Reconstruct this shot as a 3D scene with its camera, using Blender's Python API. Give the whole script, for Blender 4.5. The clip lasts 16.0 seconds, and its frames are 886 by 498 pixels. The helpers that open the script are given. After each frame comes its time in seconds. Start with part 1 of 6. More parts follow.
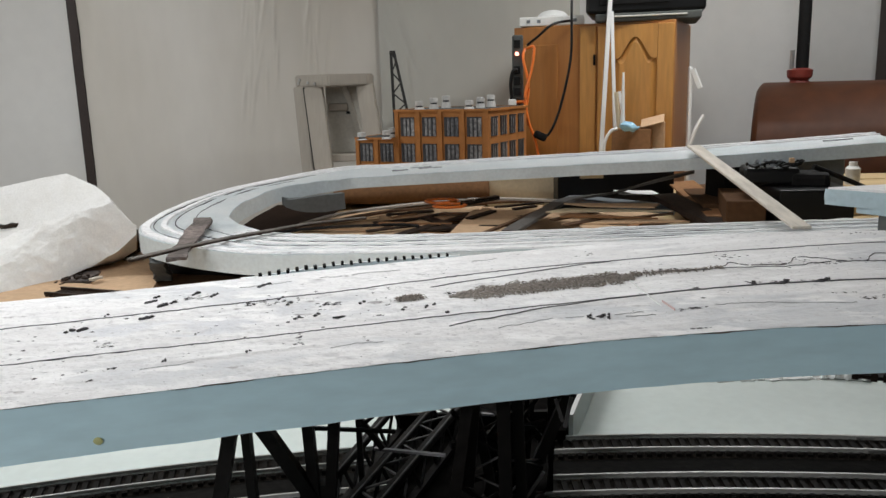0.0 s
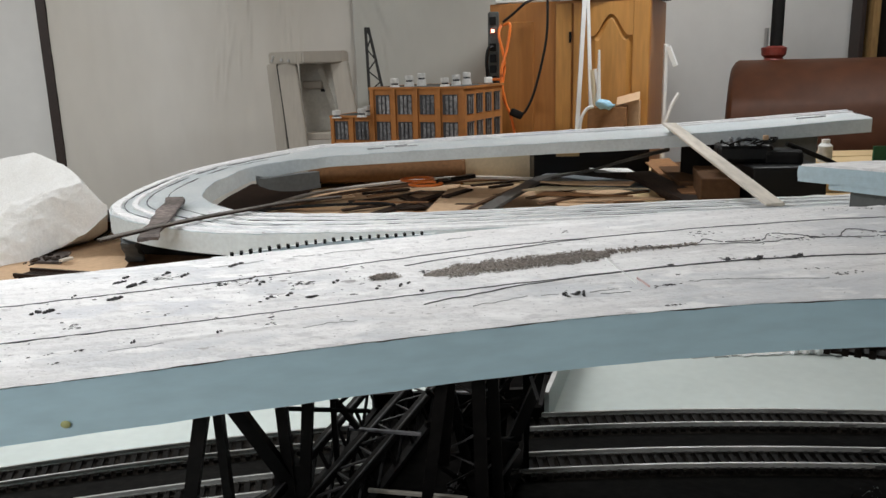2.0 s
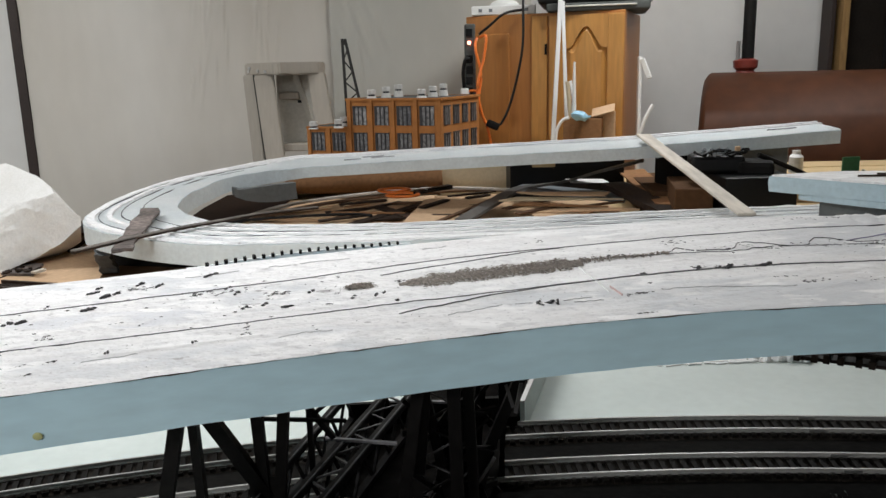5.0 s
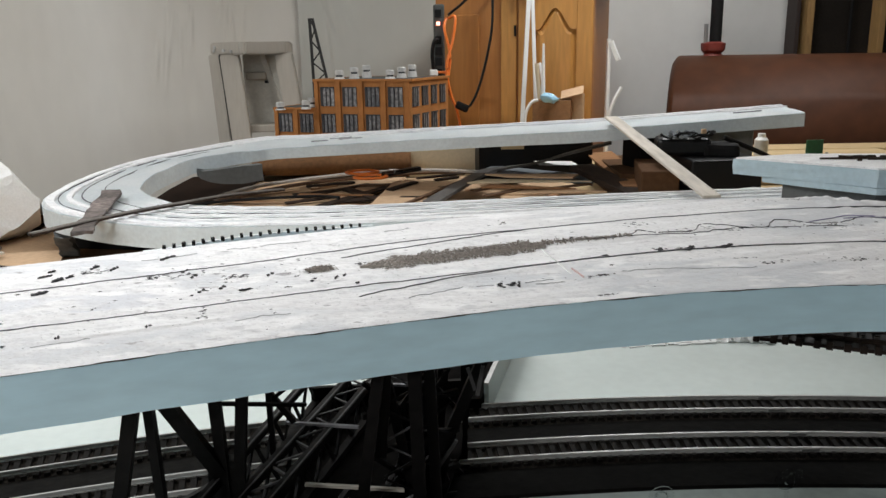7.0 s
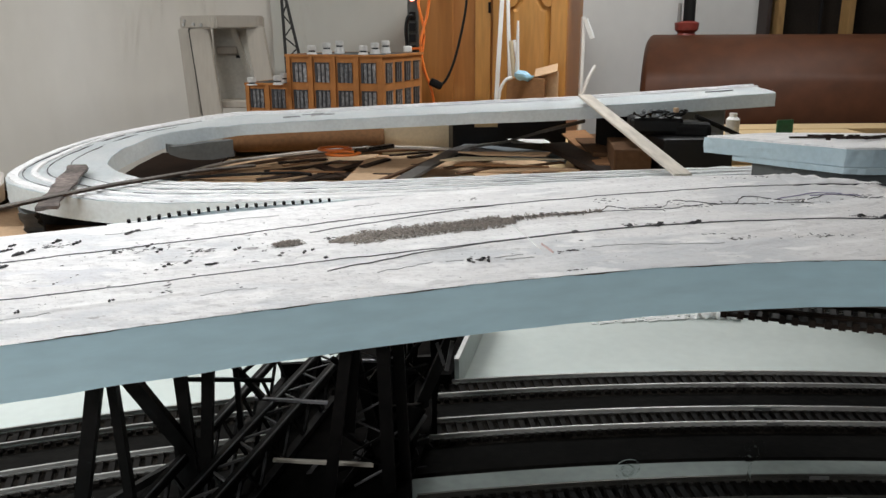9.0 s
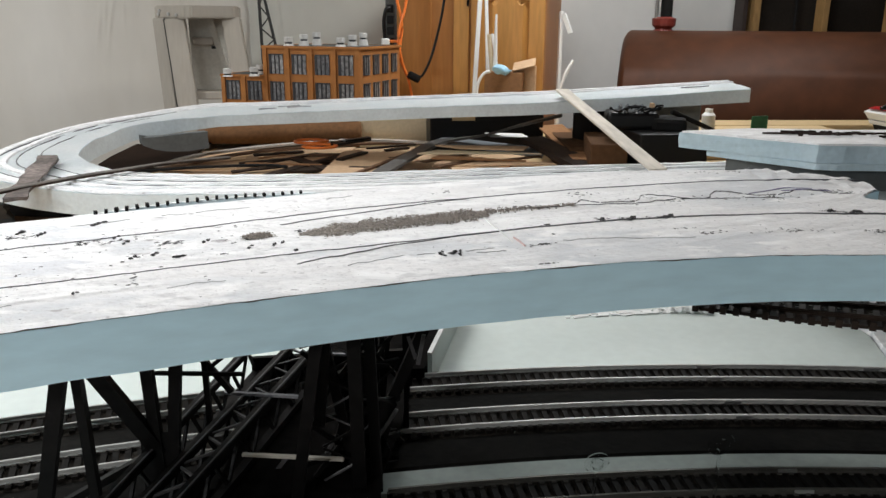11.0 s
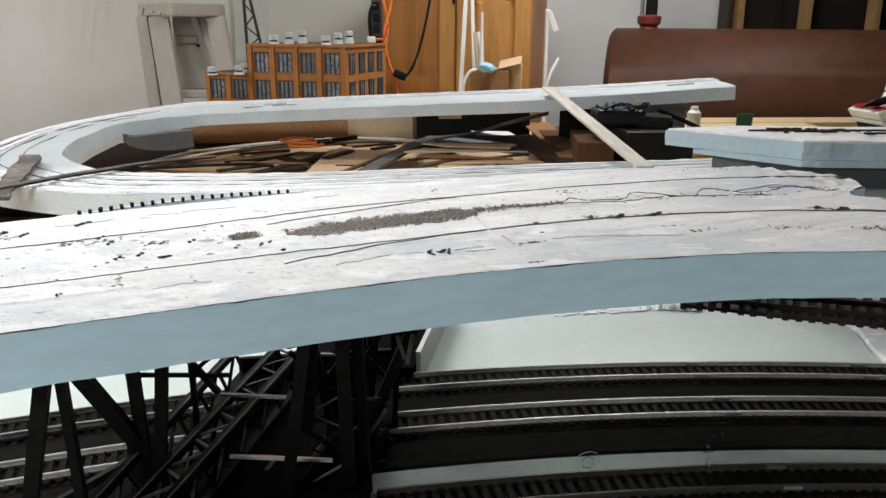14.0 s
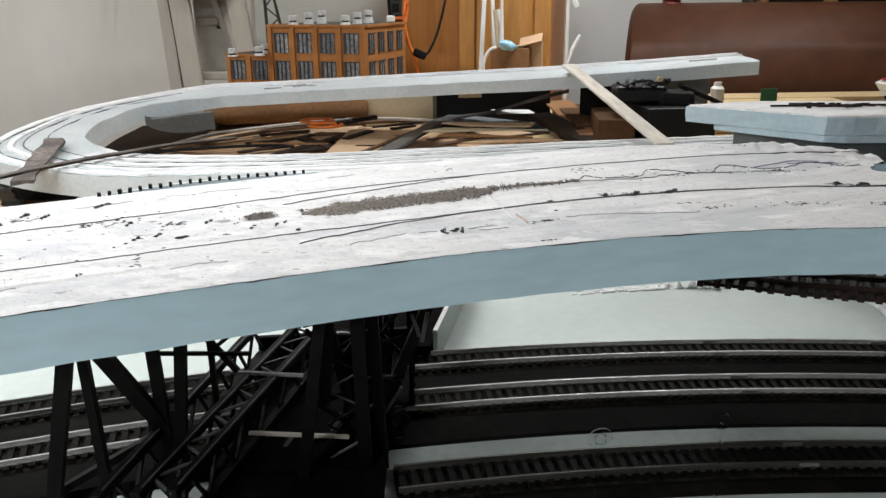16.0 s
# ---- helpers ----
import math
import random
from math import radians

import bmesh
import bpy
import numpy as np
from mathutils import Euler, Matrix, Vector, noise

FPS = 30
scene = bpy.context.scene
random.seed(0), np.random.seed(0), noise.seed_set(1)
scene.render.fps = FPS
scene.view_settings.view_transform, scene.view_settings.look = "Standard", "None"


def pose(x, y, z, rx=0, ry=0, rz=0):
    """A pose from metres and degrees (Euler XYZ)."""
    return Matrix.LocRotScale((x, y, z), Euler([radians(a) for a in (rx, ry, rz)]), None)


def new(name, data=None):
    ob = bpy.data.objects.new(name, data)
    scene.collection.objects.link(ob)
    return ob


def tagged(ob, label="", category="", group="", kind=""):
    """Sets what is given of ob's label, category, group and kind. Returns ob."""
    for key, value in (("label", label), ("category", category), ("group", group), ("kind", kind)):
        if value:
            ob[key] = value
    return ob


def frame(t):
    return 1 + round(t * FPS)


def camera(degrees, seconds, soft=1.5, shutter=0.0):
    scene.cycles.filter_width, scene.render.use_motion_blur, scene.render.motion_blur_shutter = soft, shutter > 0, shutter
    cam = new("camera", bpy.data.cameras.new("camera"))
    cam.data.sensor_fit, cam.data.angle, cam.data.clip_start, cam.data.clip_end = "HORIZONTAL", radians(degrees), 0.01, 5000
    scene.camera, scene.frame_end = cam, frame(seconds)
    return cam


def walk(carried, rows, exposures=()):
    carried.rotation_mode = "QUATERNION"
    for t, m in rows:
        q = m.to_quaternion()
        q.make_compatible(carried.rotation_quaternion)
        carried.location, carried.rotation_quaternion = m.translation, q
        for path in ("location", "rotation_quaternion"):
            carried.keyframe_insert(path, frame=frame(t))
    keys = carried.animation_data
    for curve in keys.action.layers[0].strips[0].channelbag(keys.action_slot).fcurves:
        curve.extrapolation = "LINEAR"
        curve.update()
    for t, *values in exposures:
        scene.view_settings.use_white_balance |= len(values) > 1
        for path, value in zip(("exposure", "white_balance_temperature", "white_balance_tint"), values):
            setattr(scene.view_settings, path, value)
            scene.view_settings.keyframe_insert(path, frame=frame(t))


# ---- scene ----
cam = camera(58.3, 16.0, soft=1.5)
PATH = [
    (0, 0.0000, 0.0000, 1.3781, 78.23, 1.58, 0.00),
    (0.5, 0.0025, 0.0007, 1.3770, 77.82, 1.22, -0.89),
    (1, 0.0002, 0.0048, 1.3765, 76.77, 1.53, -1.59),
    (1.5, 0.0036, 0.0054, 1.3759, 76.87, 1.31, -1.83),
    (2, 0.0023, 0.0064, 1.3758, 76.67, 1.52, -1.68),
    (2.5, 0.0045, 0.0041, 1.3761, 76.56, 1.48, -1.91),
    (3, 0.0011, 0.0027, 1.3752, 77.26, 1.36, -3.31),
    (3.5, 0.0026, 0.0015, 1.3763, 77.39, 1.43, -3.22),
    (6, 0.0063, 0.0016, 1.3750, 77.44, 1.06, -3.51),
    (6.5, 0.0093, 0.0034, 1.3746, 76.94, 0.97, -4.30),
    (7, 0.0131, 0.0070, 1.3738, 76.11, 0.95, -5.30),
    (7.5, 0.0168, 0.0070, 1.3744, 76.25, 0.46, -6.80),
    (8, 0.0174, 0.0076, 1.3733, 76.23, 0.17, -7.47),
    (8.5, 0.0172, 0.0073, 1.3727, 75.67, 0.43, -7.05),
    (9, 0.0173, 0.0096, 1.3696, 74.57, 0.30, -7.04),
    (11.5, 0.0243, 0.0126, 1.3677, 74.09, -0.58, -9.53),
    (12, 0.0251, 0.0130, 1.3673, 74.02, -0.80, -10.54),
    (12.5, 0.0278, 0.0155, 1.3668, 73.96, -0.95, -10.48),
    (13, 0.0247, 0.0174, 1.3669, 73.80, -0.38, -9.83),
    (13.5, 0.0232, 0.0174, 1.3668, 73.88, -0.29, -9.67),
    (14, 0.0224, 0.0163, 1.3674, 74.01, -0.32, -9.46),
    (14.5, 0.0200, 0.0149, 1.3684, 74.27, -0.12, -9.69),
    (15, 0.0227, 0.0164, 1.3667, 74.06, -0.07, -9.16),
    (15.5, 0.0163, 0.0141, 1.3677, 74.48, 0.53, -8.82),
    (16, 0.0294, 0.0123, 1.3675, 72.55, 0.52, -7.97),
]
walk(cam, [(t, pose(x, y, z, rx, ry, rz)) for t, x, y, z, rx, ry, rz in PATH], exposures=[(0.0, -0.20), (3.5, -0.11), (7.0, -0.04), (9.0, 0.03), (12.0, 0.17), (16.0, 0.19)])

# ---- light: unseen tube fittings, added and powered to match the tones ----
world = bpy.data.worlds.new("room_air")
scene.world = world
world.use_nodes = True
world.node_tree.nodes["Background"].inputs[0].default_value = (0.75, 0.8, 0.9, 1)
world.node_tree.nodes["Background"].inputs[1].default_value = 0.022
CEILING = 2.55


def tube_light(x, y, z, power, size=(0.6, 0.2)):
    data = bpy.data.lights.new("tube_light", "AREA")
    data.shape, data.size, data.size_y = "RECTANGLE", size[0], size[1]
    data.energy, data.color = power, (0.975, 1.0, 1.01)
    ob = new("tube_light", data)
    ob.matrix_world = pose(x, y, z - 0.11)


# place, height of the housing's top, power; the first hangs on chains over the bench, the last behind the view, both
# added low to shape the falloff
ADDED_LAMPS = [(-0.35, 1.08, 1.92, 6.5), (-1.75, 2.25, CEILING, 27), (0.95, 2.55, CEILING, 17), (1.75, 2.85, CEILING, 4.2), (-1.20, -1.00, 2.10, 34)]
for lx, ly, lz, lp in ADDED_LAMPS:
    tube_light(lx, ly, lz, lp)


# ---- materials ----
def mat(name, col, rough=0.7, metal=0.0, var=0.12, scale=40.0, fine=400.0, bump=0.15, col2=None, spec=0.5, stretch=None, patch=0.5, island=0.0, loose=False):
    """A surface with broad stains, fine grain and slight relief."""
    m = bpy.data.materials.new(name)
    m.use_nodes = True
    nt = m.node_tree
    nodes, link = nt.nodes, nt.links.new
    b = nodes["Principled BSDF"]
    b.inputs["Roughness"].default_value = rough
    b.inputs["Metallic"].default_value = metal
    b.inputs["Specular IOR Level"].default_value = spec
    geo = nodes.new("ShaderNodeNewGeometry")
    mp = nodes.new("ShaderNodeMapping")
    link(geo.outputs["Position"], mp.inputs["Vector"])
    if stretch:
        mp.inputs["Scale"].default_value = stretch
    n1, n2 = nodes.new("ShaderNodeTexNoise"), nodes.new("ShaderNodeTexNoise")
    for n, s, d in ((n1, scale / 8, 5.0), (n2, fine / 4, 3.0)):
        n.inputs["Scale"].default_value, n.inputs["Detail"].default_value = s, d
        link(mp.outputs["Vector"], n.inputs["Vector"])
    ramp = nodes.new("ShaderNodeMapRange")
    ramp.inputs["From Min"].default_value, ramp.inputs["From Max"].default_value = 0.35, 0.35 + patch * 0.6
    link(n1.outputs["Fac"], ramp.inputs["Value"])
    mix = nodes.new("ShaderNodeMix")
    mix.data_type = "RGBA"
    dark = col2 or tuple(c * (1 - var * 1.6) for c in col)
    mix.inputs["A"].default_value, mix.inputs["B"].default_value = (*dark, 1), (*col, 1)
    link(ramp.outputs["Result"], mix.inputs["Factor"])
    hsv = nodes.new("ShaderNodeHueSaturation")
    val = nodes.new("ShaderNodeMapRange")
    val.inputs["From Min"].default_value, val.inputs["From Max"].default_value = 0.3, 0.7
    val.inputs["To Min"].default_value, val.inputs["To Max"].default_value = 1 - var, 1 + var
    link(n2.outputs["Fac"], val.inputs["Value"])
    out = val.outputs["Result"]
    if island:
        info = nodes.new("ShaderNodeObjectInfo")
        add = nodes.new("ShaderNodeMath")
        add.operation = "MULTIPLY_ADD"
        add.inputs[1].default_value = island
        link(geo.outputs["Random Per Island"] if loose else info.outputs["Random"], add.inputs[0])
        link(out, add.inputs[2])
        out = add.outputs[0]
    link(out, hsv.inputs["Value"])
    link(mix.outputs["Result"], hsv.inputs["Color"])
    link(hsv.outputs["Color"], b.inputs["Base Color"])
    if bump:
        bp = nodes.new("ShaderNodeBump")
        bp.inputs["Strength"].default_value, bp.inputs["Distance"].default_value = bump, 0.002
        link(n2.outputs["Fac"], bp.inputs["Height"])
        link(bp.outputs["Normal"], b.inputs["Normal"])
    return m


def glass_mat(name, col, rough=0.05):
    m = bpy.data.materials.new(name)
    m.use_nodes = True
    b = m.node_tree.nodes["Principled BSDF"]
    b.inputs["Base Color"].default_value = (*col, 1)
    b.inputs["Roughness"].default_value = rough
    b.inputs["Transmission Weight"].default_value = 1.0
    b.inputs["IOR"].default_value = 1.025
    return m


def glow_mat(name, col, power):
    m = bpy.data.materials.new(name)
    m.use_nodes = True
    b = m.node_tree.nodes["Principled BSDF"]
    b.inputs["Emission Color"].default_value = (*col, 1)
    b.inputs["Emission Strength"].default_value = power
    return m


def plaster_mat(name):
    """Trowelled white plaster: streaks drawn along the slab, thin bluish patches, pits and fine grain."""
    m = bpy.data.materials.new(name)
    m.use_nodes = True
    nodes, link = m.node_tree.nodes, m.node_tree.links.new
    b = nodes["Principled BSDF"]
    b.inputs["Roughness"].default_value = 0.72
    b.inputs["Specular IOR Level"].default_value = 0.4
    geo = nodes.new("ShaderNodeNewGeometry")

    def noise_of(scale, stretch, detail, lo, hi):
        mp = nodes.new("ShaderNodeMapping")
        mp.inputs["Scale"].default_value = stretch
        mp.inputs["Rotation"].default_value = (0, 0, radians(-8))
        link(geo.outputs["Position"], mp.inputs["Vector"])
        n = nodes.new("ShaderNodeTexNoise")
        n.inputs["Scale"].default_value, n.inputs["Detail"].default_value = scale, detail
        link(mp.outputs["Vector"], n.inputs["Vector"])
        r = nodes.new("ShaderNodeMapRange")
        r.inputs["From Min"].default_value, r.inputs["From Max"].default_value = lo, hi
        link(n.outputs["Fac"], r.inputs["Value"])
        return r.outputs["Result"]

    def blend(fac, c0, c1):
        x = nodes.new("ShaderNodeMix")
        x.data_type = "RGBA"
        link(fac, x.inputs["Factor"])
        for sock, c in (("A", c0), ("B", c1)):
            if isinstance(c, tuple):
                x.inputs[sock].default_value = (*c, 1)
            else:
                link(c, x.inputs[sock])
        return x.outputs["Result"]

    streak = noise_of(34, (0.10, 1.0, 1.0), 5, 0.36, 0.62)
    patch = noise_of(9, (0.34, 1.0, 1.0), 7, 0.51, 0.58)
    pits = noise_of(120, (0.45, 1.0, 1.0), 6, 0.66, 0.72)
    mottle = noise_of(46, (0.5, 1.0, 1.0), 9, 0.40, 0.60)
    fleck = noise_of(150, (0.4, 1.0, 1.0), 7, 0.36, 0.46)
    grain = noise_of(330, (0.6, 1.0, 1.0), 3, 0.3, 0.7)
    sep = nodes.new("ShaderNodeSeparateXYZ")
    link(geo.outputs["Position"], sep.inputs[0])
    coarse = nodes.new("ShaderNodeMapRange")
    coarse.inputs["From Min"].default_value, coarse.inputs["From Max"].default_value = 0.36, 0.06
    coarse.inputs["To Min"].default_value = 0.22
    link(sep.outputs["X"], coarse.inputs["Value"])

    def rougher(fac):
        x = nodes.new("ShaderNodeMath")
        x.operation = "MULTIPLY"
        link(fac, x.inputs[0])
        link(coarse.outputs["Result"], x.inputs[1])
        return x.outputs[0]

    mottle, pits = rougher(mottle), rougher(pits)
    col = blend(streak, (0.80, 0.785, 0.79), (0.90, 0.89, 0.895))
    col = blend(patch, col, (0.68, 0.69, 0.715))
    # a long thin place where the foam shows through
    place = nodes.new("ShaderNodeMapping")
    place.vector_type = "TEXTURE"
    place.inputs["Location"].default_value = (-0.215, 0.610, 1.19)
    place.inputs["Rotation"].default_value = (0, 0, radians(7))
    place.inputs["Scale"].default_value = (0.115, 0.022, 1.0)
    link(geo.outputs["Position"], place.inputs["Vector"])
    dist = nodes.new("ShaderNodeVectorMath")
    dist.operation = "LENGTH"
    link(place.outputs["Vector"], dist.inputs[0])
    fray = nodes.new("ShaderNodeMath")
    fray.operation = "MULTIPLY_ADD"
    fray.inputs[1].default_value = 0.7
    link(noise_of(26, (0.25, 1.0, 1.0), 6, 0.3, 0.7), fray.inputs[0])
    link(dist.outputs["Value"], fray.inputs[2])
    thin = nodes.new("ShaderNodeMapRange")
    thin.inputs["From Min"].default_value, thin.inputs["From Max"].default_value = 1.25, 1.10
    thin.inputs["To Max"].default_value = 0.85
    link(fray.outputs[0], thin.inputs["Value"])
    col = blend(thin.outputs["Result"], col, (0.70, 0.71, 0.75))
    col = blend(mottle, col, blend(fleck, (0.70, 0.69, 0.70), (0.87, 0.86, 0.865)))
    speck = noise_of(240, (0.7, 1.0, 1.0), 4, 0.57, 0.74)
    col = blend(speck, col, (0.66, 0.645, 0.66))
    glint = noise_of(60, (0.35, 1.0, 1.0), 6, 0.56, 0.64)
    col = blend(glint, col, (0.94, 0.93, 0.935))
    col = blend(pits, col, (0.42, 0.40, 0.41))
    stipple = rougher(noise_of(520, (0.6, 1.0, 1.0), 2, 0.64, 0.74))
    col = blend(stipple, col, (0.56, 0.545, 0.555))
    link(col, b.inputs["Base Color"])
    add = nodes.new("ShaderNodeMath")
    add.operation = "MULTIPLY_ADD"
    add.inputs[1].default_value = 1.6
    link(mottle, add.inputs[0])
    link(grain, add.inputs[2])
    bp = nodes.new("ShaderNodeBump")
    bp.inputs["Strength"].default_value, bp.inputs["Distance"].default_value = 0.30, 0.0013
    link(add.outputs[0], bp.inputs["Height"])
    link(bp.outputs["Normal"], b.inputs["Normal"])
    return m


PLASTER = plaster_mat("white_plaster")
ROCK_PLASTER = mat("plaster_cloth", (0.79, 0.78, 0.765), 0.9, var=0.05, scale=160, fine=900, bump=0.6, col2=(0.75, 0.735, 0.71))
FOAM_BLUE = mat("blue_foam_edge", (0.645, 0.87, 0.965), 0.55, var=0.05, scale=24, fine=260, bump=0.15, col2=(0.58, 0.81, 0.915), stretch=(0.4, 1, 1.6))
FOAM_PALE = mat("pale_blue_foam", (0.37, 0.50, 0.575), 0.75, var=0.06, scale=16, fine=500, bump=0.25, col2=(0.52, 0.62, 0.68))
FOAM_SIDE = mat("bluish_foam_edge", (0.66, 0.73, 0.76), 0.8, var=0.06, scale=50, fine=500, bump=0.3, col2=(0.55, 0.61, 0.64))
FOAM_GREY = mat("grey_foam_sheet", (0.27, 0.30, 0.31), 0.85, var=0.06, scale=30, fine=500, bump=0.2)
FOAM_LOOP = mat("painted_foam", (0.93, 0.94, 0.94), 0.8, var=0.04, scale=70, fine=600, bump=0.3, col2=(0.86, 0.89, 0.90))
DECK = mat("deck_foam", (0.59, 0.635, 0.61), 0.7, var=0.03, scale=20, fine=300, bump=0.04, col2=(0.50, 0.55, 0.525))
VIOLET = mat("violet_pencil", (0.30, 0.27, 0.46), 0.8, var=0.1, bump=0)
GLUE = mat("yellow_glue", (0.55, 0.56, 0.25), 0.5, var=0.1, bump=0)
PINK_PENCIL = mat("pink_pencil", (0.68, 0.50, 0.48), 0.8, var=0.1, bump=0)
PENCIL = mat("pencil_line", (0.095, 0.09, 0.10), 0.8, var=0.3, bump=0)
PENCIL_FAINT = mat("faint_pencil", (0.56, 0.55, 0.57), 0.8, var=0.3, bump=0)
GRAVEL = mat("ballast_grit", (0.215, 0.190, 0.170), 0.95, island=0.9, loose=True, var=0.4, fine=1500, bump=0.2, col2=(0.175, 0.152, 0.136))
CRUMB = mat("dark_crumb", (0.040, 0.038, 0.040), 0.9, island=1.2, loose=True, var=0.4, col2=(0.03, 0.029, 0.031))
LIP = mat("edge_shade_brown", (0.17, 0.135, 0.125), 0.85, var=0.4, scale=300)
TIE = mat("tie_plastic", (0.0075, 0.0062, 0.0052), 0.6, var=0.3, scale=200, island=0.4, spec=0.06)
# tie plastic darkened in colour for the front track's shade
TIE_SHADED = mat("shaded_black_tie", (0.0065, 0.0058, 0.0053), 0.7, var=0.3, scale=200, island=0.3, spec=0.08)
# deck foam greyed in colour because this strip is in shadow
STRIP_SHADED = mat("shaded_foam_strip", (0.30, 0.335, 0.315), 0.85, var=0.08, scale=60)
# rail metal darkened for that shaded track, and the dull spikes
RAIL_DULL = mat("darkened_rail", (0.10, 0.095, 0.085), 0.5, 0.7, var=0.15)
TIE_BROWN = mat("brown_tie_plastic", (0.030, 0.018, 0.0125), 0.6, var=0.3, scale=200, island=0.4, spec=0.2)
# grey that paints caught light on the black trestle's edges and bars
LIT_GREY = mat("lit_grey_iron", (0.085, 0.08, 0.082), 0.5, var=0.3, scale=150)
BAR_GREY = mat("grey_cross_bar", (0.20, 0.19, 0.20), 0.6, var=0.3, scale=120)
RAIL = mat("nickel_rail", (0.44, 0.43, 0.41), 0.36, 0.3, var=0.12, scale=80)
BALLAST = mat("moulded_ballast", (0.026, 0.022, 0.0185), 0.95, var=0.5, scale=500, fine=1800, bump=0.8, spec=0.04)
ROADBED = mat("black_roadbed", (0.0075, 0.0068, 0.0058), 0.9, var=0.4, scale=60, bump=0.5, spec=0.08)
# near-black for plates that stand in for shade under the trestle
SHADE_BLACK = mat("shade_black_base", (0.007, 0.0062, 0.0058), 0.95, var=0.4, scale=60, bump=0.3, spec=0.02)
IRON = mat("black_trestle_paint", (0.0075, 0.0063, 0.0060), 0.5, var=0.5, scale=60, bump=0.3, spec=0.12)
WOOD_PALE = mat("pale_lath_wood", (0.66, 0.60, 0.52), 0.75, var=0.14, scale=60, fine=300, stretch=(1, 0.12, 1))
WOOD_GREY = mat("weathered_brown_wood", (0.22, 0.18, 0.165), 0.85, var=0.5, scale=70, col2=(0.05, 0.04, 0.036))
WOOD_LATH = mat("grey_lath", (0.17, 0.152, 0.135), 0.8, var=0.3, scale=60)
WOOD_PINE = mat("pine_board", (0.62, 0.45, 0.24), 0.6, var=0.12, scale=40, stretch=(0.2, 1, 1))
WOOD_STUD = mat("pine_stud", (0.40, 0.235, 0.09), 0.6, var=0.15, scale=40, stretch=(1, 1, 0.2))
OAK = mat("honey_oak", (0.56, 0.285, 0.075), 0.42, var=0.12, scale=40, fine=350, stretch=(1.0, 1.0, 0.1), bump=0.08, col2=(0.47, 0.215, 0.05))
OAK_SIDE = mat("oak_veneer", (0.45, 0.19, 0.045), 0.45, var=0.10, scale=30, fine=300, stretch=(1.0, 1.0, 0.08), bump=0.05, col2=(0.38, 0.15, 0.035))
RUST = mat("rust_brown_tank", (0.064, 0.0225, 0.0095), 0.55, 0.0, var=0.18, scale=2.5, fine=60, bump=0.05, col2=(0.040, 0.014, 0.007), spec=0.2)
WALL = mat("grey_white_wall", (0.71, 0.70, 0.68), 0.75, var=0.02, scale=7, fine=60, bump=0.04, col2=(0.66, 0.645, 0.62))
SHEETING = mat("plastic_sheeting", (0.70, 0.67, 0.625), 0.33, var=0.02, scale=12, fine=60, bump=0.05, col2=(0.575, 0.535, 0.475), stretch=(1.0, 1.0, 0.35), patch=0.7)
# film greyed in colour for the wall's shade beside the cabinet
SHEETING_SHADED = mat("shaded_film", (0.60, 0.59, 0.535), 0.33, var=0.02, scale=12, fine=60, bump=0.05, col2=(0.49, 0.48, 0.435), stretch=(1.0, 1.0, 0.5), patch=0.7)
CARD = mat("brown_cardboard", (0.60, 0.41, 0.26), 0.85, var=0.08, scale=30, fine=300, bump=0.1, spec=0.15)
CARD_DARK = mat("red_brown_cardboard", (0.30, 0.155, 0.075), 0.85, var=0.12, scale=30, fine=300, bump=0.1, spec=0.15)
# card darkened in colour for boxes and a sheet lying in shadow
CARD_SHADED = mat("shaded_brown_card", (0.105, 0.055, 0.028), 0.85, var=0.12, scale=30, fine=300, bump=0.1, spec=0.12)
CARD_ROLL = mat("red_brown_card", (0.185, 0.093, 0.042), 0.8, var=0.15, scale=30, fine=300, bump=0.1, spec=0.15)
CARD_PALE = mat("pale_cardboard", (0.66, 0.55, 0.38), 0.85, var=0.06, scale=30)
STRIP_DARK = mat("dark_brown_strip", (0.038, 0.024, 0.017), 0.7, var=0.3, scale=100, spec=0.15)
PALE_STRIP = mat("pale_grey_strip", (0.50, 0.455, 0.41), 0.8, var=0.15, scale=60)
STRIP_MID = mat("cork_strip", (0.15, 0.085, 0.05), 0.85, var=0.25, scale=100, spec=0.15)
# near-black brown that puts the loop's inner shade into colour
LOOP_SHADE = mat("loop_shade_brown", (0.020, 0.011, 0.007), 0.95, var=0.2, scale=60, spec=0.08)
LATH_GREY = mat("grey_bent_lath", (0.105, 0.098, 0.092), 0.6, var=0.25, scale=50)
GREY_FOAM = mat("grey_foam_block", (0.11, 0.118, 0.12), 0.85, var=0.1, scale=60)
PAPER = mat("white_paper", (0.80, 0.80, 0.79), 0.8, var=0.03, bump=0)
BLACK = mat("black_plastic", (0.006, 0.006, 0.0065), 0.4, var=0.2, spec=0.3)
BLACK_MATT = mat("black_rubber", (0.009, 0.0085, 0.0085), 0.75, var=0.2, spec=0.2)
GREY_PLASTIC = mat("grey_plastic", (0.20, 0.22, 0.24), 0.4, var=0.08)
WHITE_PLASTIC = mat("white_plastic", (0.82, 0.82, 0.80), 0.35, var=0.03, bump=0)
ORANGE = mat("orange_plastic", (0.95, 0.23, 0.04), 0.35, var=0.05, bump=0)
STEEL = mat("steel", (0.55, 0.55, 0.55), 0.3, 0.9, var=0.08)
LADDER = mat("aluminium_ladder", (0.43, 0.39, 0.335), 0.5, 0.15, var=0.045, scale=26, stretch=(1, 1, 0.08))
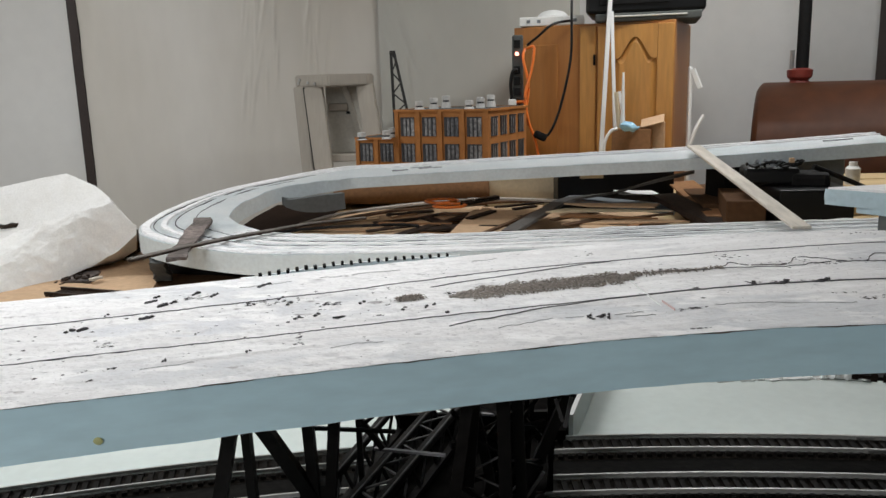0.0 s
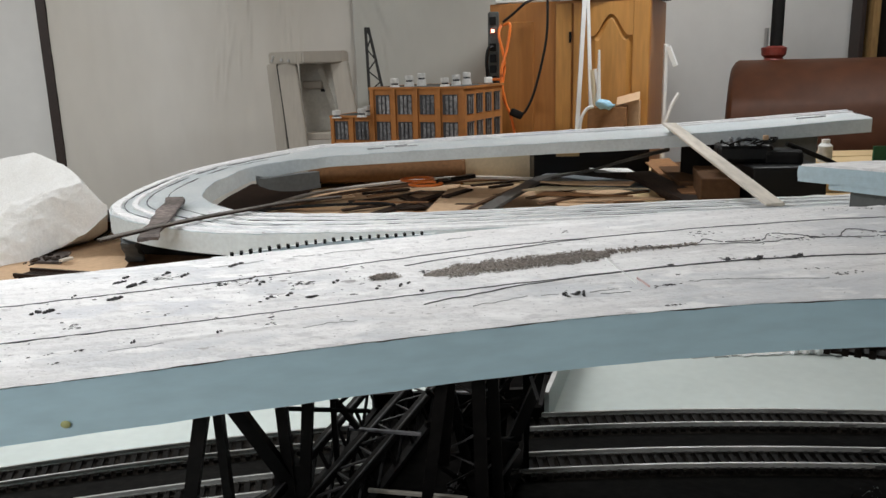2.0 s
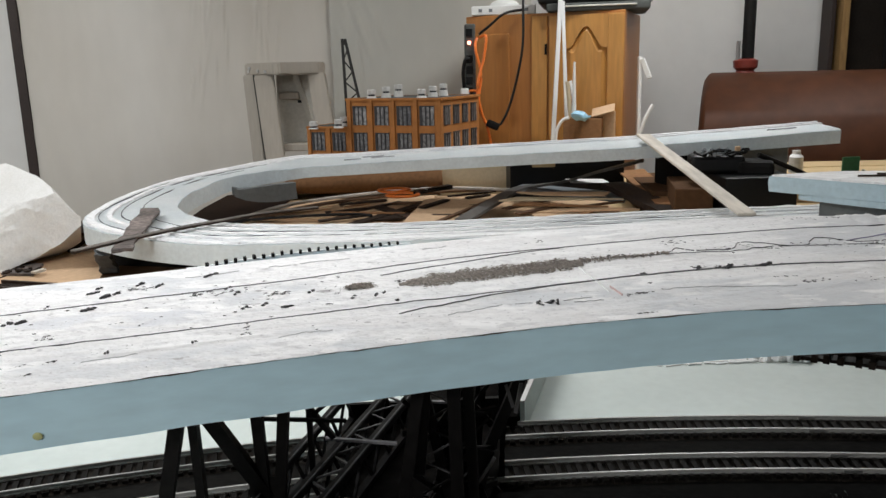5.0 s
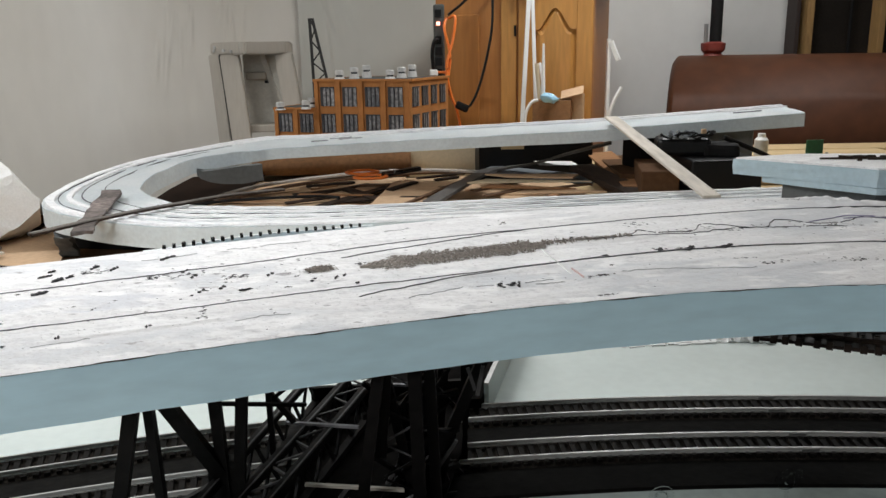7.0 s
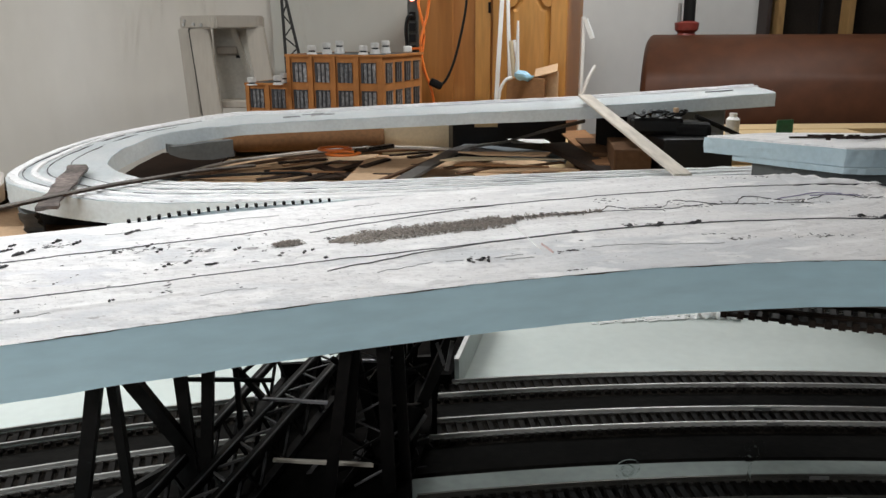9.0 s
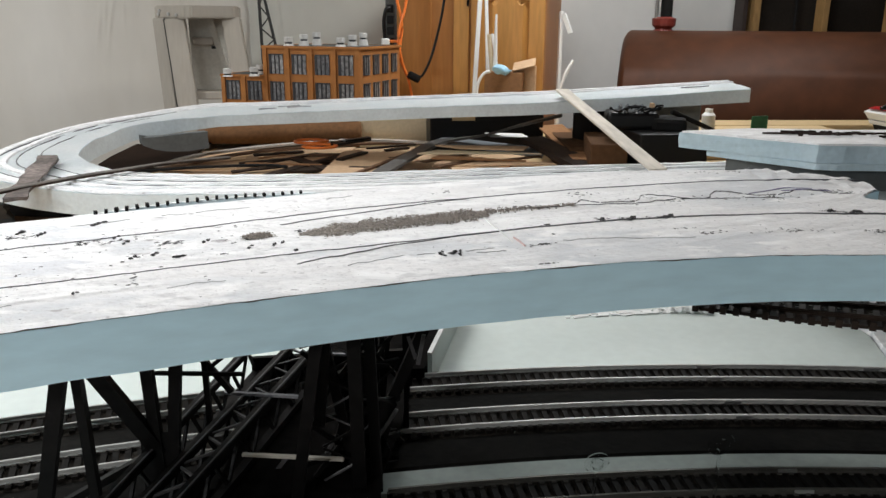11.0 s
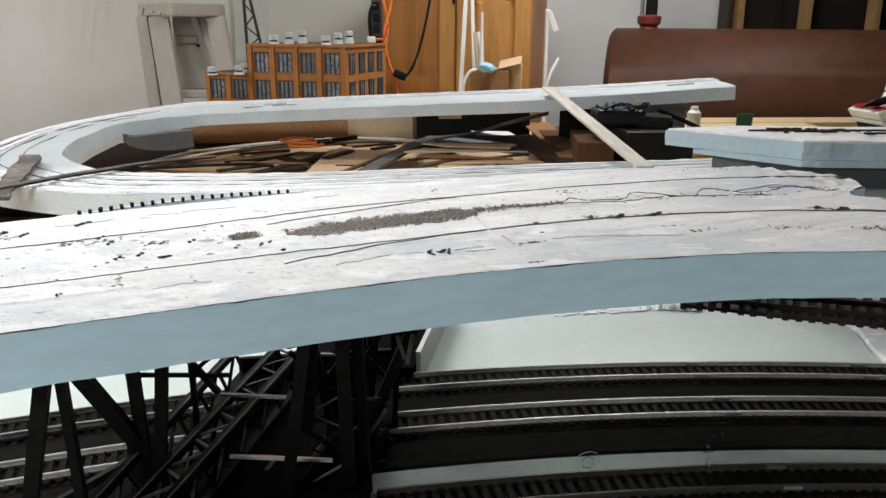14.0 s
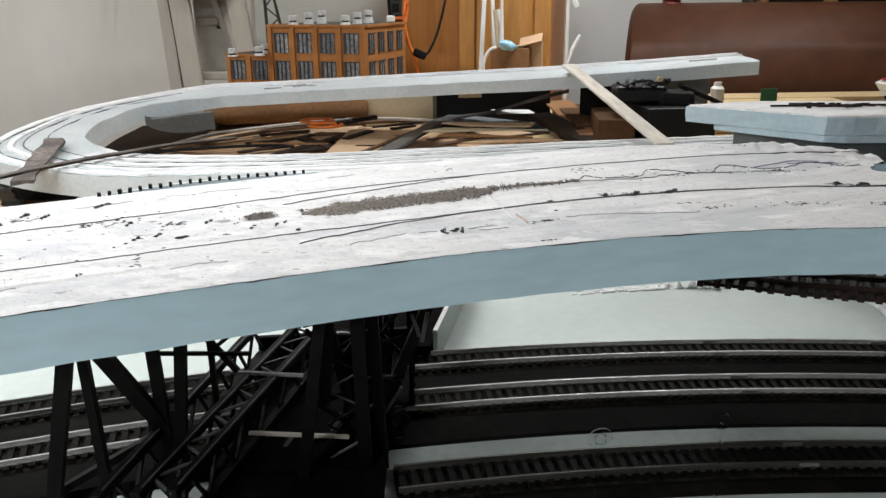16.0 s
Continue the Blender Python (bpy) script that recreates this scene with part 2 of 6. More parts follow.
# paler than the rails, lightened to offset the ladder cap's shadow
LADDER_PALE = mat("ladder_tray", (0.66, 0.64, 0.58), 0.6, 0.0, var=0.08, scale=30)
BRICK = mat("orange_brick_wall", (0.43, 0.17, 0.042), 0.8, var=0.12, scale=200, fine=1400, bump=0.2)
ROOF = mat("dark_roof", (0.085, 0.09, 0.085), 0.85, var=0.15)
WINDOW = mat("window_grey", (0.30, 0.295, 0.295), 0.22, var=0.5, scale=45, col2=(0.10, 0.10, 0.11))
VENT_GREY = mat("pale_vent_plastic", (0.62, 0.61, 0.59), 0.5, var=0.12, scale=120)
MAST = mat("dark_mast", (0.022, 0.021, 0.020), 0.6, var=0.2)
MULLION = mat("window_bar_and_shade", (0.035, 0.035, 0.04), 0.5, var=0.1)
RED_PAINT = mat("red_fitting_paint", (0.22, 0.035, 0.025), 0.45, var=0.15)
BLUE_PLASTIC = mat("pale_blue_wrap", (0.35, 0.62, 0.80), 0.4, var=0.08)
GREEN_PCB = mat("green_circuit", (0.015, 0.13, 0.055), 0.4, var=0.15)
DARK_VOID = mat("dark_panel", (0.022, 0.0175, 0.014), 0.8, var=0.2, spec=0.15)
SEAM_DARK = mat("dark_batten", (0.035, 0.022, 0.018), 0.6, var=0.15)
RED_GLOSS = mat("red_gloss", (0.42, 0.02, 0.02), 0.25, var=0.05, bump=0)
CONCRETE = mat("concrete_floor", (0.30, 0.29, 0.28), 0.8, var=0.1, scale=10)
CEIL = mat("ceiling_paint", (0.70, 0.70, 0.69), 0.9, var=0.03)
CLEAR = glass_mat("clear_plastic", (0.93, 0.95, 0.95), 0.08)
GLOW_RED = glow_mat("red_indicator", (1.0, 0.25, 0.15), 6.0)
TUBE_GLOW = glow_mat("lit_tube", (1.0, 0.96, 0.9), 3.0)


# ---- building helpers ----
def mesh_from(name, bm, material, smooth=False):
    me = bpy.data.meshes.new(name)
    bm.normal_update()
    bm.to_mesh(me)
    bm.free()
    me.materials.append(material)
    if smooth:
        me.polygons.foreach_set("use_smooth", [True] * len(me.polygons))
    return me


def part(name, bm, material, parent, label="", smooth=False):
    """One mesh object under a thing or under a part."""
    ob = new(name, mesh_from(name, bm, material, smooth))
    ob.parent = parent
    if parent is not None and parent.matrix_world != Matrix.Identity(4):
        ob.matrix_parent_inverse = Matrix.Identity(4)
    if label:
        ob["label"] = label
    return ob


def thing(name, label, category, group="", kind="", at=None):
    """An Empty that carries the parts of a thing."""
    ob = new(name)
    ob.empty_display_size = 0.02
    if at is not None:
        ob.matrix_world = at
    return tagged(ob, label, category, group, kind)


def solo(name, bm, material, label, category, group="", kind="", smooth=False):
    """A thing of one mesh."""
    ob = new(name, mesh_from(name, bm, material, smooth))
    return tagged(ob, label, category, group, kind)


def box(bm, c, s, m=None, bev=0.0):
    """A box of size s about c, turned by m, with bevelled edges."""
    made = bmesh.ops.create_cube(bm, size=1.0)
    vs = made["verts"]
    bmesh.ops.scale(bm, vec=s, verts=vs)
    if bev:
        es = list({e for v in vs for e in v.link_edges})
        res = bmesh.ops.bevel(bm, geom=es, offset=bev, segments=2, affect="EDGES", profile=0.5)
        vs = list({v for f in res["faces"] for v in f.verts} | {v for v in vs if v.is_valid})
        vs = grow(vs)
    if m is not None:
        bmesh.ops.transform(bm, matrix=m, verts=vs)
    bmesh.ops.translate(bm, vec=c, verts=vs)
    return vs


def grow(vs):
    """All vertices joined to these."""
    seen, todo = set(vs), list(vs)
    while todo:
        v = todo.pop()
        for e in v.link_edges:
            o = e.other_vert(v)
            if o not in seen:
                seen.add(o)
                todo.append(o)
    return list(seen)


def turn(rz, rx=0, ry=0):
    return pose(0, 0, 0, rx, ry, rz)


def rod(bm, a, b, r1, r2=None, n=12):
    """A round bar from a to b."""
    a, b = Vector(a), Vector(b)
    d = b - a
    m = Matrix.Translation((a + b) / 2) @ d.to_track_quat("Z", "Y").to_matrix().to_4x4()
    bmesh.ops.create_cone(bm, cap_ends=True, segments=n, radius1=r1, radius2=r1 if r2 is None else r2, depth=d.length, matrix=m)


def beam(bm, a, b, w, h, up=(0, 0, 1)):
    """A squared bar from a to b, w wide and h high."""
    a, b = Vector(a), Vector(b)
    d = (b - a).normalized()
    side = d.cross(Vector(up))
    if side.length < 1e-4:
        side = d.cross(Vector((0, 1, 0)))
    side.normalize()
    top = side.cross(d).normalized()
    vs = []
    for p in (a, b):
        for i, j in ((-1, -1), (1, -1), (1, 1), (-1, 1)):
            vs.append(bm.verts.new(p + side * (i * w / 2) + top * (j * h / 2)))
    for q in ((3, 2, 1, 0), (4, 5, 6, 7), (0, 1, 5, 4), (1, 2, 6, 5), (2, 3, 7, 6), (3, 0, 4, 7)):
        bm.faces.new([vs[i] for i in q])


def curve_points(ctrl, n=10):
    """A smooth line through the control points."""
    pts = [Vector(p) for p in ctrl]
    out = []
    for i in range(len(pts) - 1):
        p0, p1, p2, p3 = pts[max(i - 1, 0)], pts[i], pts[i + 1], pts[min(i + 2, len(pts) - 1)]
        for k in range(n):
            t = k / n
            out.append(0.5 * ((2 * p1) + (p2 - p0) * t + (2 * p0 - 5 * p1 + 4 * p2 - p3) * t * t + (3 * p1 - p0 - 3 * p2 + p3) * t ** 3))
    out.append(pts[-1])
    return out


def sweep(bm, pts, section, up=(0, 0, 1), closed_ends=True):
    """Carries a closed section of (across, above) along the points."""
    pts = [Vector(p) for p in pts]
    rings = []
    for i, p in enumerate(pts):
        d = (pts[min(i + 1, len(pts) - 1)] - pts[max(i - 1, 0)]).normalized()
        side = d.cross(Vector(up))
        if side.length < 1e-3:
            side = d.cross(Vector((0, 1, 0)))
        side.normalize()
        top = side.cross(d).normalized()
        rings.append([bm.verts.new(p + side * a + top * b) for a, b in section])
    n = len(section)
    for r0, r1 in zip(rings, rings[1:]):
        for k in range(n):
            bm.faces.new((r0[k], r0[(k + 1) % n], r1[(k + 1) % n], r1[k]))
    if closed_ends:
        bm.faces.new(rings[0][::-1])
        bm.faces.new(rings[-1])
    bmesh.ops.recalc_face_normals(bm, faces=bm.faces)


def tube(bm, ctrl, r, n=8, steps=8):
    sweep(bm, curve_points(ctrl, steps), [(r * math.cos(a * math.tau / n), r * math.sin(a * math.tau / n)) for a in range(n)])


def plate(bm, outline, z0, z1):
    """A flat piece with this outline from z0 to z1."""
    lo = [bm.verts.new((x, y, z0)) for x, y in outline]
    hi = [bm.verts.new((x, y, z1)) for x, y in outline]
    bm.faces.new(lo[::-1])
    bm.faces.new(hi)
    n = len(outline)
    for i in range(n):
        bm.faces.new((lo[i], lo[(i + 1) % n], hi[(i + 1) % n], hi[i]))
    bmesh.ops.recalc_face_normals(bm, faces=bm.faces)


def rough(p, amp, size, seed=0.0):
    return amp * noise.noise(Vector((p[0] / size + seed, p[1] / size - seed, p[2] / size + 3.1 * seed)))


BM = bmesh.new


# ---- the room ----
def room():
    back, left, right, front = 3.75, -3.2, 4.2, -2.6
    for name, c, s in (
        ("wall_north", ((left + right) / 2, back + 0.06, CEILING / 2), (right - left + 0.24, 0.12, CEILING)),
        ("wall_west", (left - 0.06, (back + front) / 2, CEILING / 2), (0.12, back - front, CEILING)),
        ("wall_east", (right + 0.06, (back + front) / 2, CEILING / 2), (0.12, back - front, CEILING)),
        ("wall_south", ((left + right) / 2, front - 0.06, CEILING / 2), (right - left + 0.24, 0.12, CEILING)),
    ):
        bm = BM()
        box(bm, c, s)
        solo(name, bm, WALL, "grey-white painted basement wall", "wall", kind="structure")
    bm = BM()
    box(bm, ((left + right) / 2, (back + front) / 2, -0.05), (right - left, back - front, 0.1))
    solo("floor", bm, CONCRETE, "grey concrete basement floor", "floor", kind="structure")
    bm = BM()
    box(bm, ((left + right) / 2, (back + front) / 2, CEILING + 0.06), (right - left + 0.24, back - front + 0.24, 0.12))
    solo("ceiling", bm, CEIL, "white painted ceiling", "ceiling", kind="structure")
    # dark batten over the joint of two wall panels
    bm = BM()
    box(bm, (-1.668, back - 0.012, 1.3), (0.042, 0.024, 2.5), bev=0.003)
    solo("trim", bm, SEAM_DARK, "dark brown batten over a wall joint", "trim", kind="structure")


def film(x0, x1, base, material, label, wrinkles, seed):
    """Plastic film hung over the wall, nearly flat, with sharp drawn wrinkles."""
    bm = BM()
    nx, nz = int((x1 - x0) * 210), 80
    rows = []
    for j in range(nz + 1):
        z = 0.40 + 2.05 * j / nz
        row = []
        for i in range(nx + 1):
            x = x0 + (x1 - x0) * i / nx
            fold = rough((x, 0, z), 0.008, 0.35, 4.0 + seed) + rough((x, 0, z * 0.3), 0.0012, 0.05, 6.0 + seed)
            for xc, zc, hz, sl, wd, hi in wrinkles:
                d = (x - xc - sl * (z - zc)) / wd
                e = (z - zc) / hz
                if abs(d) < 3 and abs(e) < 2:
                    fold -= hi * math.exp(-d * d - e * e)
            ease = min(1.0, (x - x0) / 0.08)
            ease = ease * ease * (3 - 2 * ease)
            row.append(bm.verts.new((x + (0.006 * noise.noise(Vector((z * 7, seed, 0))) if i == 0 else 0.0), base + ease * (fold - 0.0125), z)))
        rows.append(row)
    for r0, r1 in zip(rows, rows[1:]):
        for i in range(nx):
            bm.faces.new((r0[i], r0[i + 1], r1[i + 1], r1[i]))
    ob = solo("plastic_sheet", bm, material, label, "plastic sheet", smooth=True)
    mod = ob.modifiers.new("thickness", "SOLIDIFY")
    mod.thickness = 0.0015


def sheeting():
    random.seed(31)

    def pulls(*groups):
        return [(random.uniform(x0, x1), random.uniform(z0, z1), random.uniform(0.06, 0.16), slope + random.uniform(-0.1, 0.1), random.uniform(0.004, 0.009), random.uniform(0.0025, 0.006)) for x0, x1, z0, z1, slope, n in groups for i in range(n)]

    film(-1.646, -0.20, 3.735, SHEETING, "wrinkled translucent plastic film hung on the wall", pulls((-0.92, -0.74, 1.30, 1.80, 0.12, 16), (-0.62, -0.50, 1.42, 1.75, 0.05, 6)), 0.0)
    film(-0.285, 0.62, 3.705, SHEETING_SHADED, "plastic film drawn tight in slanting wrinkles, greyed for shade by the cabinet", pulls((-0.26, 0.06, 1.42, 1.85, -0.42, 20), (-0.26, -0.14, 1.15, 1.45, -0.08, 8)), 5.0)


def ceiling_lights():
    for lx, ly, lz, lp in ADDED_LAMPS:
        # every fitting is out of view, added to carry its lamp
        lamp = thing("ceiling_light", "white fluorescent fitting with two lit tubes, unseen and added for light", "ceiling light", "ceiling tubes")
        bm = BM()
        box(bm, (lx, ly, lz - 0.03), (0.70, 0.26, 0.06), bev=0.006)
        part("housing", bm, WHITE_PLASTIC, lamp)
        for dy in (-0.08, 0.08):
            bm = BM()
            rod(bm, (lx - 0.30, ly + dy, lz - 0.08), (lx + 0.30, ly + dy, lz - 0.08), 0.016)
            part("tube", bm, TUBE_GLOW, lamp)
        if lz < CEILING:
            for dx in (-0.25, 0.25):
                bm = BM()
                rod(bm, (lx + dx, ly, lz - 0.002), (lx + dx, ly, CEILING), 0.003, n=8)
                part("chain", bm, STEEL, lamp)


def benchwork():
    """The plywood-topped bench under the whole layout, its pale foam deck, and its legs."""
    bench = thing("layout_bench", "plywood model-railway bench on timber legs", "bench")
    bm = BM()
    plate(bm, [(-1.3, 0.37), (1.8, 0.37), (1.8, 2.68), (1.36, 2.78), (1.14, 2.90), (1.06, 3.07), (-0.2, 3.07), (-0.60, 2.72), (-0.62, 2.32), (-1.3, 2.32)], 0.946, 0.964)
    part("top", bm, WOOD_PINE, bench)
    for y, x0, x1 in ((0.42, -1.25, 1.75), (1.7, -1.25, 1.75), (3.0, -0.2, 1.0)):
        bm = BM()
        box(bm, ((x0 + x1) / 2, y, 0.9), (x1 - x0, 0.04, 0.09), bev=0.002)
        part("rail", bm, WOOD_PINE, bench)
    for x in (-1.2, 1.7):
        for y in (0.42, 1.7, 2.45 if x > 0 else 2.2):
            bm = BM()
            box(bm, (x, y + 0.06, 0.473), (0.07, 0.07, 0.946), bev=0.003)
            part("leg", bm, WOOD_PINE, bench)
    # foam deck below the tracks
    bm = BM()
    plate(bm, [(-1.1, 0.42), (0.60, 0.42), (0.653, 0.703), (0.676, 0.766), (0.683, 0.807), (0.711, 0.877), (0.73, 1.15), (-1.1, 1.15)], 0.9645, 0.983)
    solo("deck_board", bm, DECK, "pale grey-green foam deck board on the bench", "foam board")
    bm = BM()
    plate(bm, [(0.606, 0.42), (0.656, 0.690), (0.680, 0.766), (0.687, 0.807), (0.715, 0.877), (0.735, 1.15), (1.3, 1.15), (1.3, 0.42)], 0.9645, 0.988)
    solo("plaster_board", bm, PLASTER, "white plastered board beside the deck", "board")


# ---- model tracks ----
CENTRE = Vector((0.154, -1.385, 0))
RAIL_TOP = 1.0


def arc(radius, z, a0, a1, n):
    return [Vector((CENTRE.x + radius * math.sin(a), CENTRE.y + radius * math.cos(a), z)) for a in np.linspace(a0, a1, n)]


RAIL_SECTION = [(-0.0011, 0), (0.0011, 0), (0.0011, -0.0012), (0.0005, -0.0016), (0.0005, -0.0034), (0.0019, -0.0040), (0.0019, -0.0045), (-0.0019, -0.0045), (-0.0019, -0.0040), (-0.0005, -0.0034), (-0.0005, -0.0016), (-0.0011, -0.0012)]


def tie_mesh(name, material, length=0.047, width=0.0052, height=0.0042):
    bm = BM()
    box(bm, (0, 0, -height / 2), (length, width, height))
    for sx in (-1, 1):
        for dx in (-0.0035, 0.0035):
            box(bm, (sx * 0.0158 + dx, 0, 0.0006), (0.0022, 0.0036, 0.0012))
    me = mesh_from(name, bm, material)
    # the rail spikes are dull metal
    me.materials.append(RAIL_DULL)
    for face in me.polygons:
        if face.center.z > 0.0001:
            face.material_index = 1
    return me


def curved_track(outer, a0, a1, label, material, bed=(0.010, -0.052), step=0.0103, rail=None):
    """A curved piece of track: roadbed, two rails, and a tie for every step."""
    track = thing("model_track", label, "model track", "tracks of the lower deck")
    mid = outer - 0.016
    bm = BM()
    n = 70
    z0, z1 = 0.9833, RAIL_TOP - 0.0088
    sweep(bm, arc(outer, z1, a0, a1, n), [(-bed[0], 0), (-bed[1] - 0.006, 0), (-bed[1], z0 - z1), (-bed[0] - 0.006, z0 - z1)])
    part("roadbed", bm, ROADBED, track)
    bm = BM()
    sweep(bm, arc(outer, z1 + 0.0012, a0, a1, n), [(-0.0095, -0.001), (-0.0075, 0.0), (0.0395, 0.0), (0.0415, -0.001)])
    part("ballast", bm, BALLAST, track, "dark brown moulded ballast between the ties")
    for rr in (outer, outer - 0.032):
        bm = BM()
        sweep(bm, arc(rr, RAIL_TOP, a0, a1, n), RAIL_SECTION)
        part("rail", bm, rail or RAIL, track)
    me = tie_mesh("tie", material)
    count = int((a1 - a0) * mid / step)
    for i in range(count):
        a = a0 + (i + 0.5) * step / mid
        tie = new("tie", me)
        tie.parent = track
        jitter = random.uniform(-0.6, 0.6)
        tie.matrix_local = pose(CENTRE.x + mid * math.sin(a), CENTRE.y + mid * math.cos(a), RAIL_TOP - 0.0045, 0, 0, 90 - math.degrees(a) + jitter)
    for a in (0.13, 0.215):
        for rr in (outer, outer - 0.032):
            bm = BM()
            sweep(bm, arc(rr, RAIL_TOP - 0.0022, a - 0.004, a + 0.004, 4), [(-0.0024, -0.0016), (0.0024, -0.0016), (0.0024, 0.0012), (-0.0024, 0.0012)])
            part("rail_joiner", bm, STEEL, track)
    return track


def lower_tracks():
    curved_track(2.189, -0.42, 0.2345, "black-tied curved model track with bright rails", TIE, bed=(0.010, -0.076))
    curved_track(2.102, -0.42, 0.2325, "black-tied curved model track with bright rails", TIE, bed=(0.010, -0.0905))
    # front track: shade is put into its darker ties and rails
    curved_track(1.973, -0.045, 0.235, "curved model track darkened for shade, beside a foam strip", TIE_SHADED, rail=RAIL_DULL)
    bm = BM()
    sweep(bm, arc(2.0105, 0.9915, -0.048, 0.235, 40), [(0, 0), (0.030, 0), (0.030, -0.0082), (0, -0.0082)])
    solo("foam_strip", bm, STRIP_SHADED, "foam strip laid between two tracks, greyed for shade", "foam strip")


def upper_track():
    """A loose brown track that climbs under the raised slab."""
    track = thing("model_track", "brown plastic track climbing under the foam slab", "model track")
    pts = curve_points([(0.395, 0.728, 1.107), (0.425, 0.710, 1.108), (0.468, 0.682, 1.109), (0.515, 0.654, 1.111), (0.556, 0.628, 1.113), (0.64, 0.57, 1.115)], 12)
    for off in (-0.048, -0.016, 0.016):
        bm = BM()
        line = []
        for i, p in enumerate(pts):
            d = (pts[min(i + 1, len(pts) - 1)] - pts[max(i - 1, 0)]).normalized()
            line.append(p + Vector((d.y, -d.x, 0)) * off)
        sweep(bm, line, RAIL_SECTION)
        part("rail", bm, TIE_BROWN, track)
    bm = BM()
    sweep(bm, [q - Vector((0, 0, 0.0110)) for q in pts], [(-0.0520, -0.002), (0.0190, -0.002), (0.0190, 0.0015), (-0.0520, 0.0015)])
    part("roadbed", bm, TIE_BROWN, track)
    me = tie_mesh("tie", TIE_BROWN, length=0.086, width=0.0058, height=0.008)
    run, i = 0.0, 0
    for a, b in zip(pts, pts[1:]):
        seg = (b - a).length
        while i * 0.0128 < run + seg:
            p = a.lerp(b, (i * 0.0128 - run) / seg)
            d = b - a
            tie = new("tie", me)
            tie.parent = track
            side = Vector((-d.y, d.x, 0)).normalized() * 0.018
            tie.matrix_local = pose(p.x + side.x, p.y + side.y, p.z - 0.0045, 0, 0, math.degrees(math.atan2(d.y, d.x)) + 90 + random.uniform(-3, 3))
            i += 1
        run += seg
    # slim hangers under the slab carry it
    for p in (pts[1],):
        bm = BM()
        top = slab_z(p.x, p.y) - THICK
        beam(bm, (p.x, p.y, p.z - 0.008), (p.x, p.y, top), 0.006, 0.006)
        part("hanger", bm, IRON, track)


# ---- the near foam slab ----
THICK = 0.0406


def slab_z(x, y):
    return 1.12324 + 0.00429 * x + 0.11689 * y


def slab_front(x):
    return 0.5429 + 0.176 * x - 0.1444 * x * x - 0.2631 * x ** 3


def slab_back(x):
    if x < 0.46:
        k = min(1.0, max(0.0, (x - 0.05) / 0.35))
        return 0.758 + 0.195 * x - 0.1494 * x * x - 0.3054 * x ** 3 + 0.012 * k * k * (3 - 2 * k)
    return float(np.interp(x, (0.46, 0.486, 0.528, 0.549, 0.566, 0.574, 0.582, 0.60, 0.64, 0.8), (0.800, 0.803, 0.785, 0.767, 0.757, 0.742, 0.655, 0.640, 0.620, 0.56)))


def skin(x, y):
    """The relief of the trowelled plaster: long low ridges, lumps and grain."""
    p = Vector((x, y, 1.2))
    along = Vector((x * 3.0, (y - 0.19 * x) * 60.0, 0.3))
    v = (y - slab_front(x)) / 0.2206
    # coarse in the middle of the left part, smooth along the front, with a raised lip where the smooth band begins
    coarse = max(0.0, min(1.0, (0.12 - x) / 0.1)) * max(0.0, min(1.0, (v - 0.17) / 0.1)) * max(0.0, min(1.0, (0.80 - v) / 0.12))
    lump = coarse * (rough(p, 0.0006, 0.012, 4.0) + 0.0005 * max(0.0, noise.noise(along * 1.7 + Vector((5, 2, 0)))))
    lip = 0.0014 * math.exp(-((v - 0.19) / 0.011) ** 2) * max(0.0, min(1.0, (x + 0.23) / 0.05)) * max(0.0, min(1.0, (-0.06 - x) / 0.05))
    return rough(p, 0.0004, 0.03, 1.0) + rough(p, 0.00025, 0.008, 2.0) + 0.0007 * noise.noise(along) + 0.0005 * noise.noise(along * 2.7) + lump + lip


def on_slab(x, v, up=0.0):
    """The place on the slab's skin at x, about a share v of the way from front to back."""
    y = slab_front(x) + v * 0.2206 * (1 + 0.13 * x - 0.06 * x * x)
    return Vector((x, y, slab_z(x, y) + skin(x, y) + up))


